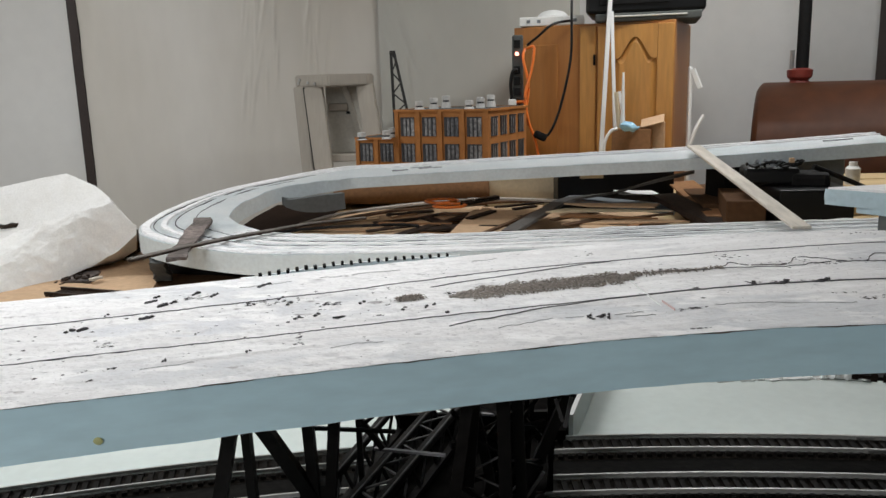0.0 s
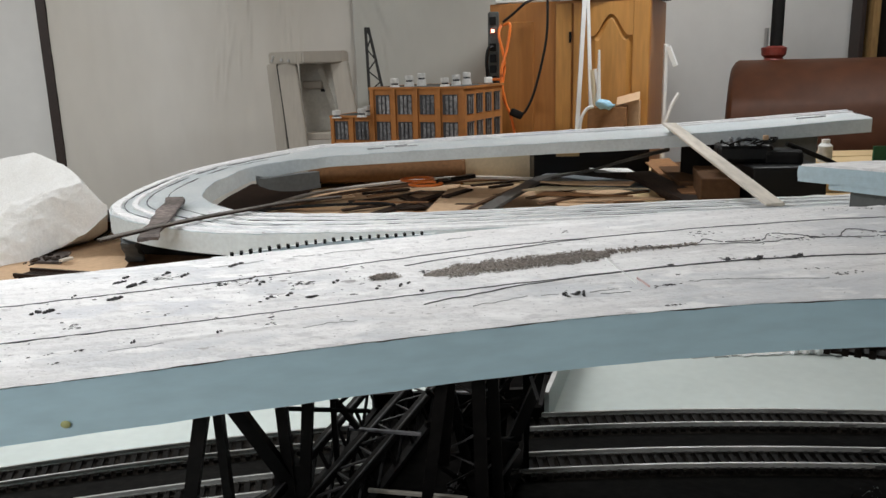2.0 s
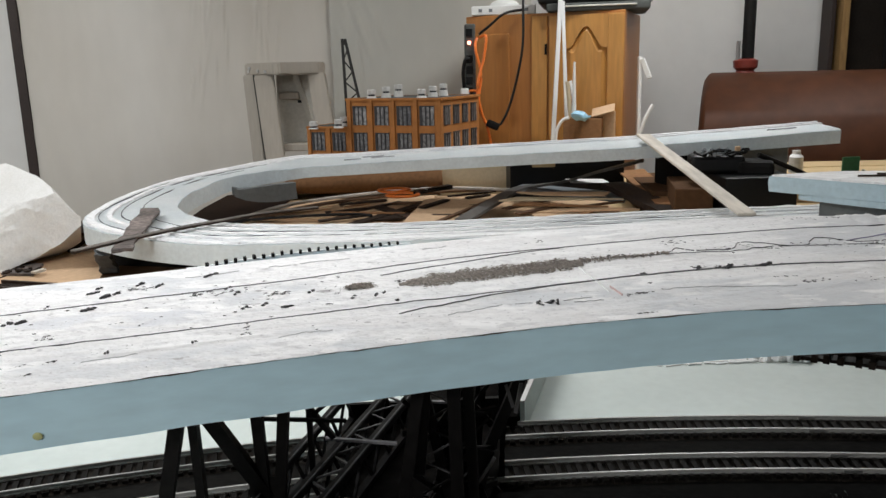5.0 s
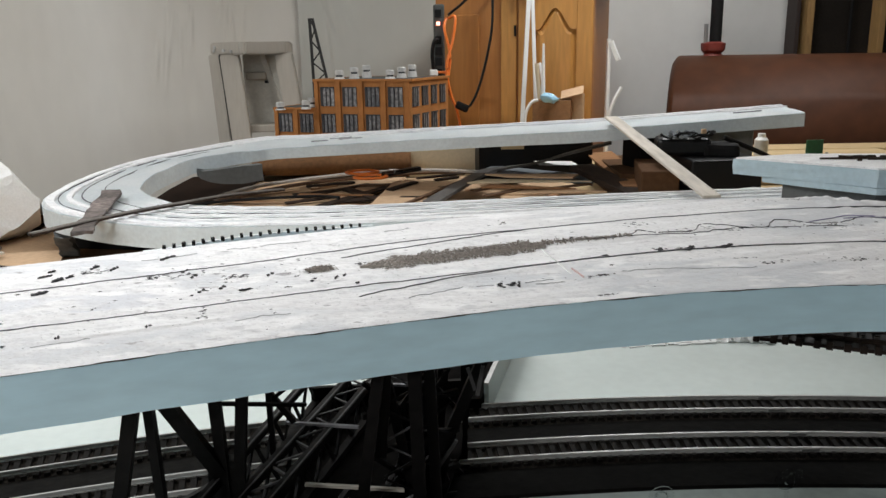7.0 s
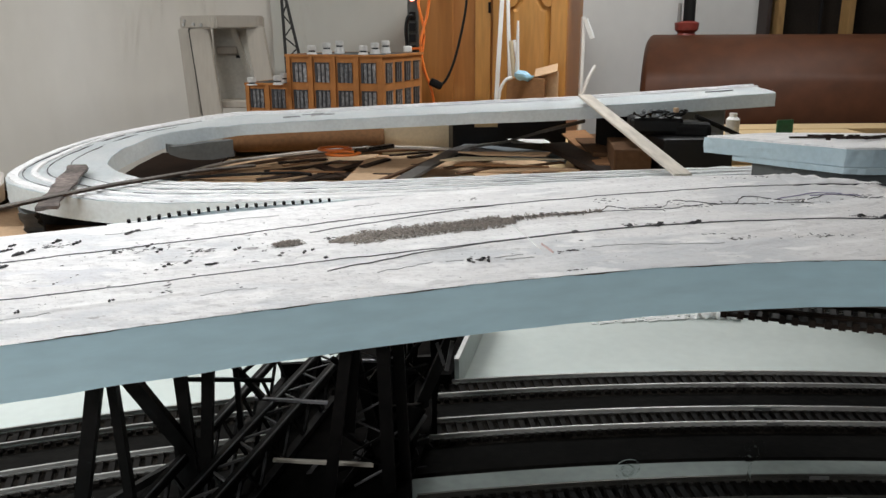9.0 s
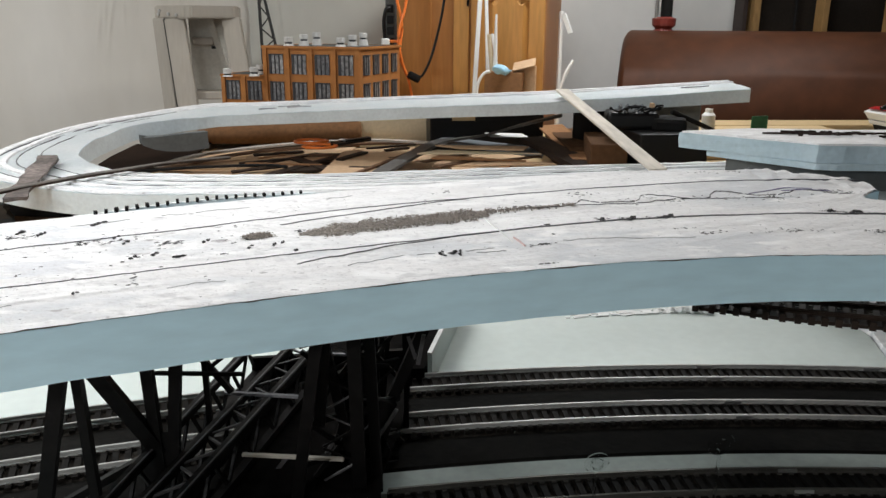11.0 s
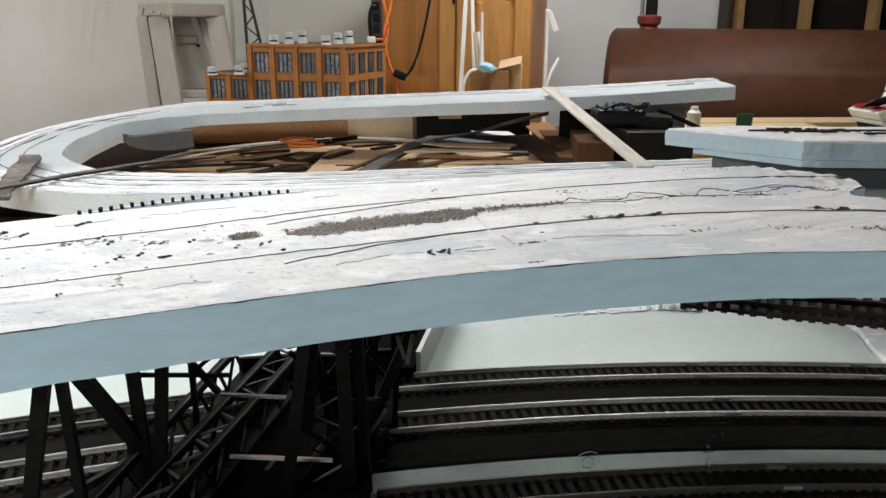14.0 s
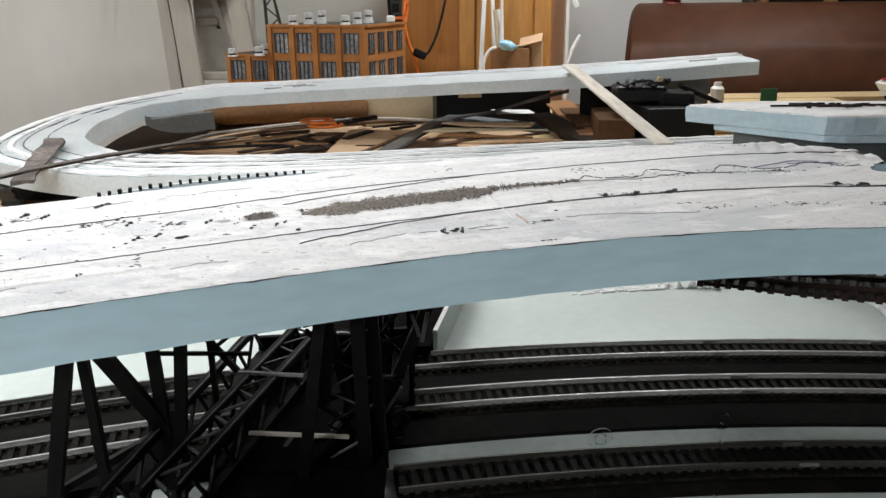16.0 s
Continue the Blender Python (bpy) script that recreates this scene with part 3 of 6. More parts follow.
def near_slab():
    slab = thing("foam_slab", "pale blue foam slab with a plastered white top, curved, on a black trestle", "foam slab")
    xs = np.concatenate((np.linspace(-0.95, 0.564, 470), np.linspace(0.566, 0.584, 30), np.linspace(0.588, 0.72, 32)))
    top, side = BM(), BM()
    nv = 110
    grid = []
    for x in xs:
        row = []
        for j in range(nv + 1):
            v = j / nv
            y = slab_front(float(x)) + v * (slab_back(float(x)) - slab_front(float(x)))
            p = Vector((float(x), y, slab_z(x, y)))
            bump = skin(float(x), y)
            if j in (0, nv):
                p.y += rough(p, 0.0010, 0.02, 5.0) + rough(p, 0.0010, 0.006, 6.0) - (0.0006 if j == 0 else -0.0006)
                bump = 0.4 * bump - 0.0005
            if x > 0.47 and j > nv - 20:
                p.y += (rough(p, 0.007, 0.014, 7.0) + rough(p, 0.004, 0.005, 9.0)) * (j - nv + 20) / 20
                bump += rough(p, 0.003, 0.012, 8.0)
            p.z += bump
            if x > 0.52:
                # a bite torn out of the broken end
                p.x -= 0.034 * math.exp(-((p.y - 0.702) / 0.016) ** 2) * min(1.0, (float(x) - 0.52) / 0.05) * max(0.0, min(1.0, (0.64 - float(x)) / 0.05))
            row.append(p)
        grid.append(row)
    tv = [[top.verts.new(p) for p in row] for row in grid]
    for a, b in zip(tv, tv[1:]):
        for j in range(nv):
            top.faces.new((a[j], b[j], b[j + 1], a[j + 1]))
    part("plaster_top", top, PLASTER, slab, "white plaster skin, cracked and flecked", smooth=True)
    # the foam itself: front, underside, back and both ends
    rings = []
    for x, row in zip(xs, grid):
        f, b = row[0], row[-1]
        fy, by = slab_front(float(x)), slab_back(float(x))
        wave = 0.0007 * noise.noise(Vector((float(x) * 9, 0, 0)))
        ring = [Vector((f.x, fy + wave, f.z - 0.0006)), Vector((f.x, fy + wave + 0.0012, slab_z(x, fy) - THICK + 0.0008 * noise.noise(Vector((float(x) * 25, 3, 0))))), Vector((b.x, by, slab_z(x, by) - THICK)), Vector((b.x, by, b.z - 0.0006))]
        rings.append([side.verts.new(p) for p in ring])
    for a, b in zip(rings, rings[1:]):
        for k in range(3):
            side.faces.new((a[k], a[k + 1], b[k + 1], b[k]))
    side.faces.new(rings[0])
    side.faces.new(rings[-1][::-1])
    bmesh.ops.recalc_face_normals(side, faces=side.faces)
    body = part("foam_body", side, FOAM_BLUE, slab, "smooth cut blue foam", smooth=True)
    body.data.set_sharp_from_angle(angle=radians(40))
    # thin brownish line painted as shade under the plaster's overhang
    lip, pairs = BM(), []
    for x, row in zip(xs, grid):
        h = 0.0011 * max(0.0, 0.35 + noise.noise(Vector((float(x) * 22, 5, 1))) + 0.5 * noise.noise(Vector((float(x) * 90, 2, 4))))
        q = row[0] + Vector((0, -0.0005, 0.0001))
        pairs.append((lip.verts.new(q), lip.verts.new(q + Vector((0, 0.0002, -h - 0.0001)))))
    for a, b in zip(pairs, pairs[1:]):
        lip.faces.new((a[0], a[1], b[1], b[0]))
    bmesh.ops.solidify(lip, geom=list(lip.faces), thickness=-0.0004)
    part("edge_shade", lip, LIP, slab, "thin brownish line painted as shade along the cut top edge")
    # pencilled track lines, a double one where a switch leaves
    lines = (
        ([(-0.75, 0.69), (-0.281, 0.684), (-0.179, 0.686), (-0.067, 0.70), (0.032, 0.736), (0.174, 0.75), (0.314, 0.785), (0.42, 0.828), (0.453, 0.841), (0.523, 0.869), (0.552, 0.88), (0.572, 0.883)], 0.0011),
        ([(-0.016, 0.63), (0.084, 0.70), (0.154, 0.743)], 0.0011),
        ([(-0.75, 0.34), (-0.252, 0.329), (-0.16, 0.319), (-0.059, 0.32), (0.075, 0.328), (0.154, 0.349), (0.305, 0.387), (0.47, 0.408), (0.68, 0.42)], 0.0010),
        ([(0.0, 0.236), (0.051, 0.284), (0.099, 0.316), (0.123, 0.331)], 0.0011),
        ([(0.123, 0.336), (0.20, 0.362), (0.30, 0.386), (0.46, 0.41), (0.52, 0.422), (0.62, 0.43)], 0.0021),
    )
    faint = (
        [(-0.188, 0.86), (-0.165, 0.861), (-0.143, 0.869)],
        [(-0.09, 0.871), (-0.045, 0.863)],
        [(0.023, 0.883), (0.047, 0.893)],
        [(-0.118, 0.872), (-0.098, 0.866)],
        [(-0.221, 0.168), (-0.195, 0.174), (-0.185, 0.172)],
        [(-0.089, 0.166), (-0.065, 0.171), (-0.05, 0.166)],
        [(0.0376, 0.176), (0.052, 0.183), (0.0695, 0.196), (0.0816, 0.210)],
        [(0.092, 0.203), (0.106, 0.198)],
        [(0.131, 0.185), (0.142, 0.192), (0.155, 0.195)],
        [(0.139, 0.168), (0.163, 0.165)],
        [(0.215, 0.216), (0.253, 0.211), (0.328, 0.174)],
    )
    for ctrl in faint:
        pts = [on_slab(p.x, p.y + 0.01 * noise.noise(Vector((p.x * 120, 7, 1))), 0.0003) for p in curve_points([(a, b, 0) for a, b in ctrl], 10)]
        bm = BM()
        sweep(bm, pts, [(-0.0002, -0.002), (0.0002, -0.002), (0.0002, 0.0001), (-0.0002, 0.0001)])
        part("scored_line", bm, PENCIL_FAINT, slab, "faint grey scored line")
    for ctrl, w in lines:
        pts = [on_slab(p.x, p.y, 0.0004) for p in curve_points([(a, b, 0) for a, b in ctrl], 24)]
        bm = BM()
        sweep(bm, pts, [(-w / 2, -0.002), (w / 2, -0.002), (w / 2, 0.0001), (-w / 2, 0.0001)])
        part("pencil_line", bm, PENCIL, slab, "thin dark pencilled line")
    # wandering cracks and scored marks
    random.seed(23)
    cracks = (
        ([(0.165, 0.584), (0.213, 0.575), (0.246, 0.574), (0.261, 0.631), (0.275, 0.592), (0.31, 0.582), (0.328, 0.658), (0.38, 0.598), (0.397, 0.673), (0.412, 0.685), (0.434, 0.643), (0.463, 0.655), (0.49, 0.72), (0.507, 0.71), (0.517, 0.683), (0.538, 0.68)], 0.0014),
        ([(0.213, 0.563), (0.268, 0.57), (0.308, 0.562), (0.353, 0.601), (0.407, 0.597), (0.461, 0.605)], 0.0008),
    )
    for ctrl, w in cracks:
        line = curve_points([(a, b, 0) for a, b in ctrl], 12)
        pts = [on_slab(p.x, p.y + 0.012 * noise.noise(Vector((p.x * 140, p.y * 20, 1))), 0.0004) for p in line]
        # the crack opens and closes along its way
        start = 0
        while start < len(pts) - 2:
            n = random.randint(4, 13)
            piece = pts[start:start + n + 1]
            start += n + (1 if random.random() < 0.45 else 0)
            if len(piece) < 3:
                break
            bm = BM()
            ww = w * random.uniform(0.35, 0.95)
            sweep(bm, piece, [(-ww / 2, -0.002), (ww / 2, -0.002), (ww / 2, 0.0001), (-ww / 2, 0.0001)])
            part("crack", bm, PENCIL, slab, "thin wandering crack")
    return slab


def grit_patch():
    """A long heap of spilled ballast and the crumbs around it."""
    bm = BM()

    def chip(p, r, flat=False):
        if flat:
            m = Matrix.Translation(p) @ Euler((0.11, 0, random.uniform(-0.5, 0.9))).to_matrix().to_4x4() @ Matrix.Diagonal((r * random.uniform(1.0, 2.4), r * random.uniform(0.8, 1.3), r * 0.28, 1))
        else:
            m = Matrix.Translation(p) @ Euler((random.uniform(0, 6), random.uniform(0, 6), random.uniform(0, 6))).to_matrix().to_4x4() @ Matrix.Diagonal((r, r * random.uniform(0.5, 0.9), r * random.uniform(0.4, 0.8), 1))
        vs = [bm.verts.new(m @ Vector(v)) for v in ((1, 0, 0), (-1, 0, 0), (0, 1, 0), (0, -1, 0), (0, 0, 1), (0, 0, -1))]
        for a, b, c in ((0, 2, 4), (2, 1, 4), (1, 3, 4), (3, 0, 4), (2, 0, 5), (1, 2, 5), (3, 1, 5), (0, 3, 5)):
            bm.faces.new((vs[a], vs[b], vs[c]))

    for i in range(9500):
        u = random.random()
        x = 0.001 + 0.164 * u
        mid = 0.510 + 0.036 * u + 0.012 * noise.noise(Vector((x * 60, 0, 2)))
        half = (0.062 + 0.018 * noise.noise(Vector((x * 90, 4, 0)))) * min(1.0, 0.18 + u * 6) * (1.0 if u < 0.93 else 0.55)
        if u < 0.05 and random.random() < 0.6:
            continue
        v = mid + random.gauss(0, half * 0.55)
        if abs(v - mid) > half * 1.15:
            continue
        chip(on_slab(x, v, random.uniform(0.0001, 0.0009)), random.uniform(0.0004, 0.0010), random.random() < 0.7)
    for i in range(620):
        # a smaller heap beside it
        x, v = random.gauss(-0.033, 0.0052), random.gauss(0.536, 0.013)
        chip(on_slab(x, v, random.uniform(0.0002, 0.0018)), random.uniform(0.0005, 0.0013), random.random() < 0.3)
    for i in range(420):
        u = random.random() ** 1.3
        x = 0.165 + 0.085 * u
        v = 0.563 + 0.01 * u + random.gauss(0, 0.016 * (1 - u * 0.5))
        chip(on_slab(x, v, 0.001), random.uniform(0.0005, 0.0013))
    solo("ballast_heap", bm, GRAVEL, "spilled grey-brown ballast on the white slab", "ballast", kind="stuff")
    bm = BM()
    # lumps: place, half length, height, and how many crumbs lie in one
    lumps = (
        (-0.258, 0.806, 0.0050, 0.0016, 7), (-0.2445, 0.745, 0.0044, 0.0024, 9), (-0.237, 0.773, 0.0034, 0.0016, 6), (-0.2494, 0.638, 0.0058, 0.0015, 8), (-0.303, 0.591, 0.0040, 0.0020, 6), (-0.294, 0.589, 0.0042, 0.0018, 6),
        (-0.2563, 0.863, 0.0034, 0.0010, 4), (-0.2235, 0.853, 0.0034, 0.0015, 6), (-0.2059, 0.806, 0.0034, 0.0018, 6), (-0.1665, 0.862, 0.0064, 0.0013, 8), (-0.286, 0.72, 0.0020, 0.0008, 3), (-0.2076, 0.212, 0.0018, 0.0024, 4),
        (-0.145, 0.687, 0.0034, 0.0012, 5), (-0.1354, 0.621, 0.0028, 0.0012, 4), (-0.123, 0.45, 0.0030, 0.0014, 4), (-0.0894, 0.426, 0.0052, 0.0014, 8), (-0.108, 0.463, 0.0030, 0.0009, 4), (-0.0735, 0.55, 0.0038, 0.0011, 5),
        (-0.1487, 0.202, 0.0026, 0.0010, 4), (-0.0372, 0.431, 0.0026, 0.0010, 4), (-0.0188, 0.433, 0.0016, 0.0010, 3), (-0.0122, 0.44, 0.0016, 0.0012, 2), (-0.0015, 0.355, 0.0018, 0.0014, 3), (0.111, 0.195, 0.0024, 0.0014, 4), (0.1208, 0.185, 0.0030, 0.0016, 5), (0.1256, 0.174, 0.0014, 0.0024, 4),
        (0.263, 0.402, 0.0028, 0.0014, 4), (0.290, 0.392, 0.0058, 0.0014, 6), (0.324, 0.396, 0.0090, 0.0012, 8), (0.483, 0.439, 0.0045, 0.0020, 6), (0.505, 0.435, 0.0085, 0.0013, 8),
    )
    for cx, cv, long, high, n in lumps:
        n = max(2, n // 2)
        for i in range(n):
            f = (i + 0.5) / n * 2 - 1
            p = on_slab(cx + long * f * 0.75, cv + random.gauss(0, 0.005) + 0.012 * f, high * 0.15)
            made = bmesh.ops.create_icosphere(bm, subdivisions=2, radius=1.0, matrix=Matrix.Translation(p) @ turn(random.uniform(0, 30)) @ Matrix.Diagonal((long * random.uniform(0.35, 0.6), 0.0017 * random.uniform(0.8, 1.5), high * (1 - 0.5 * abs(f)) * random.uniform(0.6, 1.0), 1)))
            for w in made["verts"]:
                w.co += Vector((random.uniform(-1, 1), random.uniform(-1, 1), random.uniform(-1, 1))) * 0.00055
    spots = (
        (-0.22, 0.80, 0.010, 0.018, 26), (-0.262, 0.40, 0.004, 0.014, 10), (-0.26, 0.20, 0.010, 0.006, 7), (-0.2518, 0.125, 0.002, 0.004, 3), (-0.2179, 0.453, 0.003, 0.004, 4), (-0.1994, 0.42, 0.001, 0.006, 3), (-0.165, 0.66, 0.012, 0.016, 20), (-0.14, 0.64, 0.016, 0.018, 14),
        (-0.10, 0.568, 0.007, 0.014, 30), (-0.118, 0.46, 0.006, 0.010, 6), (-0.116, 0.24, 0.004, 0.020, 8), (-0.063, 0.185, 0.0015, 0.005, 3), (-0.056, 0.39, 0.003, 0.004, 5), (0.206, 0.585, 0.008, 0.010, 60), (-0.05, 0.52, 0.012, 0.016, 12), (0.003, 0.53, 0.003, 0.02, 12),
    )
    spots_right = (
        (0.211, 0.38, 0.003, 0.005, 14), (0.263, 0.402, 0.003, 0.007, 22), (0.29, 0.39, 0.006, 0.006, 46), (0.324, 0.394, 0.009, 0.005, 56), (0.193, 0.193, 0.006, 0.004, 24),
        (0.188, 0.012, 0.004, 0.004, 12), (0.328, 0.265, 0.005, 0.004, 8), (0.341, 0.207, 0.004, 0.006, 8), (0.416, 0.222, 0.014, 0.012, 18), (0.136, 0.853, 0.006, 0.02, 8),
        (0.117, 0.179, 0.005, 0.006, 14), (0.267, 0.70, 0.008, 0.02, 12), (0.36, 0.60, 0.04, 0.02, 46), (0.45, 0.63, 0.03, 0.03, 24), (0.483, 0.438, 0.004, 0.006, 30), (0.505, 0.432, 0.008, 0.004, 34), (0.525, 0.70, 0.012, 0.018, 46),
        (0.345, 0.225, 0.010, 0.010, 10), (0.43, 0.23, 0.02, 0.010, 16), (0.51, 0.215, 0.014, 0.010, 50), (0.42, 0.96, 0.010, 0.008, 9), (0.45, 0.965, 0.004, 0.006, 7),
        (-0.30, 0.45, 0.10, 0.16, 26), (-0.12, 0.5, 0.10, 0.18, 30), (0.0, 0.5, 0.20, 0.20, 24),
    )
    for cx, cv, sx, sv, n in spots + spots_right:
        for i in range(n):
            x = random.gauss(cx, sx)
            v = min(0.97, max(0.03, random.gauss(cv, sv)))
            chip(on_slab(x, v, 0.0002), random.uniform(0.0004, 0.0014), True)
    for i in range(320):
        x = random.uniform(-0.34, 0.5)
        v = random.uniform(0.05, 0.95)
        if noise.noise(Vector((x * 14, v * 3, 5))) > -0.05:
            chip(on_slab(x, v, 0.0001), random.uniform(0.00025, 0.0006), True)
    solo("dark_crumbs", bm, CRUMB, "dark crumbs scattered over the white slab", "crumbs", kind="stuff")
    bm = BM()
    pts = [on_slab(0.160 + 0.012 * k / 9, 0.50 - 0.27 * k / 9, 0.0013) for k in range(10)]
    sweep(bm, pts, [(-0.0003, -0.002), (0.0003, -0.002), (0.0003, 0.0), (-0.0003, 0.0)])
    solo("glue_line", bm, PAPER, "thin white glue line across the slab", "glue line")
    bm = BM()
    sweep(bm, [on_slab(0.175 + 0.005 * k / 4, 0.275 - 0.09 * k / 4, 0.0015) for k in range(5)], [(-0.0003, -0.002), (0.0003, -0.002), (0.0003, 0.0001), (-0.0003, 0.0001)])
    solo("red_mark", bm, PINK_PENCIL, "short red pencil mark on the slab", "pencil mark")
    # violet pencil scribble by the broken end
    for ctrl in ([(0.432, 0.655), (0.452, 0.690), (0.478, 0.735), (0.505, 0.735)], [(0.470, 0.700), (0.500, 0.722), (0.520, 0.705)]):
        bm = BM()
        pts = [on_slab(p.x, p.y, 0.0005) for p in curve_points([(u, v, 0) for u, v in ctrl], 8)]
        sweep(bm, pts, [(-0.0004, -0.002), (0.0004, -0.002), (0.0004, 0.0001), (-0.0004, 0.0001)])
        solo("violet_mark", bm, VIOLET, "faint violet pencil mark on the slab", "pencil mark", "violet marks")
    # a spot of yellow glue on the cut foam
    bm = BM()
    x = -0.2385
    y = slab_front(x)
    bmesh.ops.create_icosphere(bm, subdivisions=2, radius=0.0035, matrix=pose(x, y + 0.0006, 1.149) @ Matrix.Diagonal((1.0, 0.35, 0.8, 1)))
    solo("glue_spot", bm, GLUE, "small spot of yellowish glue on the cut foam edge", "glue spot")


# ---- trestle below the slab ----
def trestle():
    tr = thing("steel_trestle", "black plastic model trestle tower with braced legs under the slab", "model trestle")

    def leg(name, a, b, w=0.0075, h=0.0075):
        bm = BM()
        beam(bm, a, b, w, h, up=(0.1, 1, 0.05))
        part(name, bm, IRON, tr)

    def under(x, y):
        return Vector((x, y, slab_z(x, y) - THICK))

    foot = 0.983
    # front bents
    leg("leg", under(-0.163, 0.56), (-0.204, 0.585, foot), 0.0105)
    leg("leg", under(-0.158, 0.565), (-0.1595, 0.585, foot), 0.0068)
    leg("cap", (-0.168, 0.566, 1.134), (-0.154, 0.566, 1.136), 0.008, 0.020)
    leg("leg", under(-0.158, 0.565), (-0.110, 0.59, 1.045), 0.0115)
    leg("leg", under(-0.115, 0.585), (-0.110, 0.59, foot), 0.0085)
    leg("leg", under(-0.090, 0.585), (-0.1065, 0.59, foot), 0.0085)
    leg("gusset", (-0.111, 0.592, 1.065), (-0.111, 0.592, 1.015), 0.026, 0.012)
    leg("brace", (-0.118, 0.60, 1.04), (-0.20, 0.60, 0.995), 0.006)
    leg("brace", (-0.118, 0.592, 1.112), (-0.048, 0.62, 1.094), 0.0028, 0.0028)
    leg("leg", under(-0.080, 0.63), (-0.080, 0.64, 1.03), 0.0045, 0.0045)
    leg("brace", (-0.088, 0.635, 1.112), (-0.060, 0.635, 1.072), 0.005, 0.004)
    leg("brace", (-0.062, 0.635, 1.106), (-0.082, 0.635, 1.09), 0.003, 0.003)
    # main tower
    leg("leg", under(0.014, 0.572), (-0.011, 0.572, foot), 0.0092, 0.0105)
    leg("leg", under(0.020, 0.585), (0.012, 0.59, 1.06), 0.0085)
    leg("leg", under(0.012, 0.60), (0.045, 0.61, foot), 0.008)
    leg("leg", under(0.040, 0.585), (0.043, 0.585, foot), 0.0105, 0.0105)
    leg("leg", under(0.052, 0.60), (0.058, 0.60, foot), 0.009, 0.009)
    leg("leg", under(0.124, 0.655), (0.040, 0.63, foot), 0.0095)
    for i, x in enumerate((0.060, 0.070, 0.080, 0.086, 0.094, 0.102)):
        leg("leg", under(x, 0.66 + 0.012 * (i % 3)), (x + 0.006 - 0.010 * (i % 3), 0.69, foot), 0.0042, 0.0042)
    for z in (1.02, 1.055, 1.09, 1.125):
        leg("brace", (-0.002, 0.60, z), (0.080, 0.64, z), 0.005, 0.004)
    for z0, z1 in ((1.00, 1.06), (1.06, 1.12), (1.12, 1.06), (1.06, 1.0)):
        leg("brace", (0.0, 0.598, z0), (0.056, 0.625, z1), 0.0035, 0.0035)
        leg("brace", (0.04, 0.64, z0), (0.085, 0.66, z1), 0.0035, 0.0035)
    for x0, z0, x1, z1 in ((0.03, 1.09, 0.06, 1.01), (0.05, 1.10, 0.03, 1.0), (0.066, 1.06, 0.05, 1.0)):
        bm = BM()
        beam(bm, (x0, 0.625, z0), (x1, 0.625, z1), 0.022, 0.004, up=(0, 1, 0))
        part("web_plate", bm, IRON, tr)
    # fine lacing across the tower, some bars greyed as lit metal
    random.seed(71)
    for k in range(9):
        z0 = 1.000 + 0.0155 * k
        for x0, y0, x1, y1 in ((0.014, 0.592, 0.040, 0.592), (0.046, 0.612, 0.078, 0.640)):
            bm = BM()
            s = 1 if k % 2 else -1
            beam(bm, (x0, y0, z0 - 0.007 * s), (x1, y1, z0 + 0.007 * s), 0.0015, 0.0015)
            part("lacing", bm, LIT_GREY if random.random() < 0.2 else IRON, tr)
    for x0, z0, x1, z1 in ((-0.041, 0.986, -0.016, 1.018), (0.016, 1.018, 0.026, 1.035), (0.027, 1.084, 0.039, 1.103), (0.086, 1.120, 0.092, 1.100), (0.099, 1.121, 0.094, 1.095), (0.076, 1.055, 0.056, 1.024)):
        bm = BM()
        beam(bm, (x0, 0.618, z0), (x1, 0.618, z1), 0.0022, 0.0030)
        part("brace", bm, LIT_GREY, tr, "thin grey brace painted as lit metal")
    # black plate added where the deck below only lies in shadow
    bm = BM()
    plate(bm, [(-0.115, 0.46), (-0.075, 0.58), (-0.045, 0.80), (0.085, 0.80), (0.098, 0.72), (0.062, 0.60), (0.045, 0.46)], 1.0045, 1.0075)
    part("shade_plate", bm, SHADE_BLACK, tr, "flat black plate over the tracks, added as shade")
    # upright black sheet added to keep the space behind dark
    for x0, y0, x1, y1 in ((-0.06, 0.800, 0.105, 0.800),):
        bm = BM()
        plate(bm, [(x0, y0), (x1, y1), (x1, y1 + 0.006), (x0, y0 + 0.006)], 0.9835, 1.030)
        part("shade_backing", bm, IRON, tr, "black upright sheet added as shade behind the trestle")


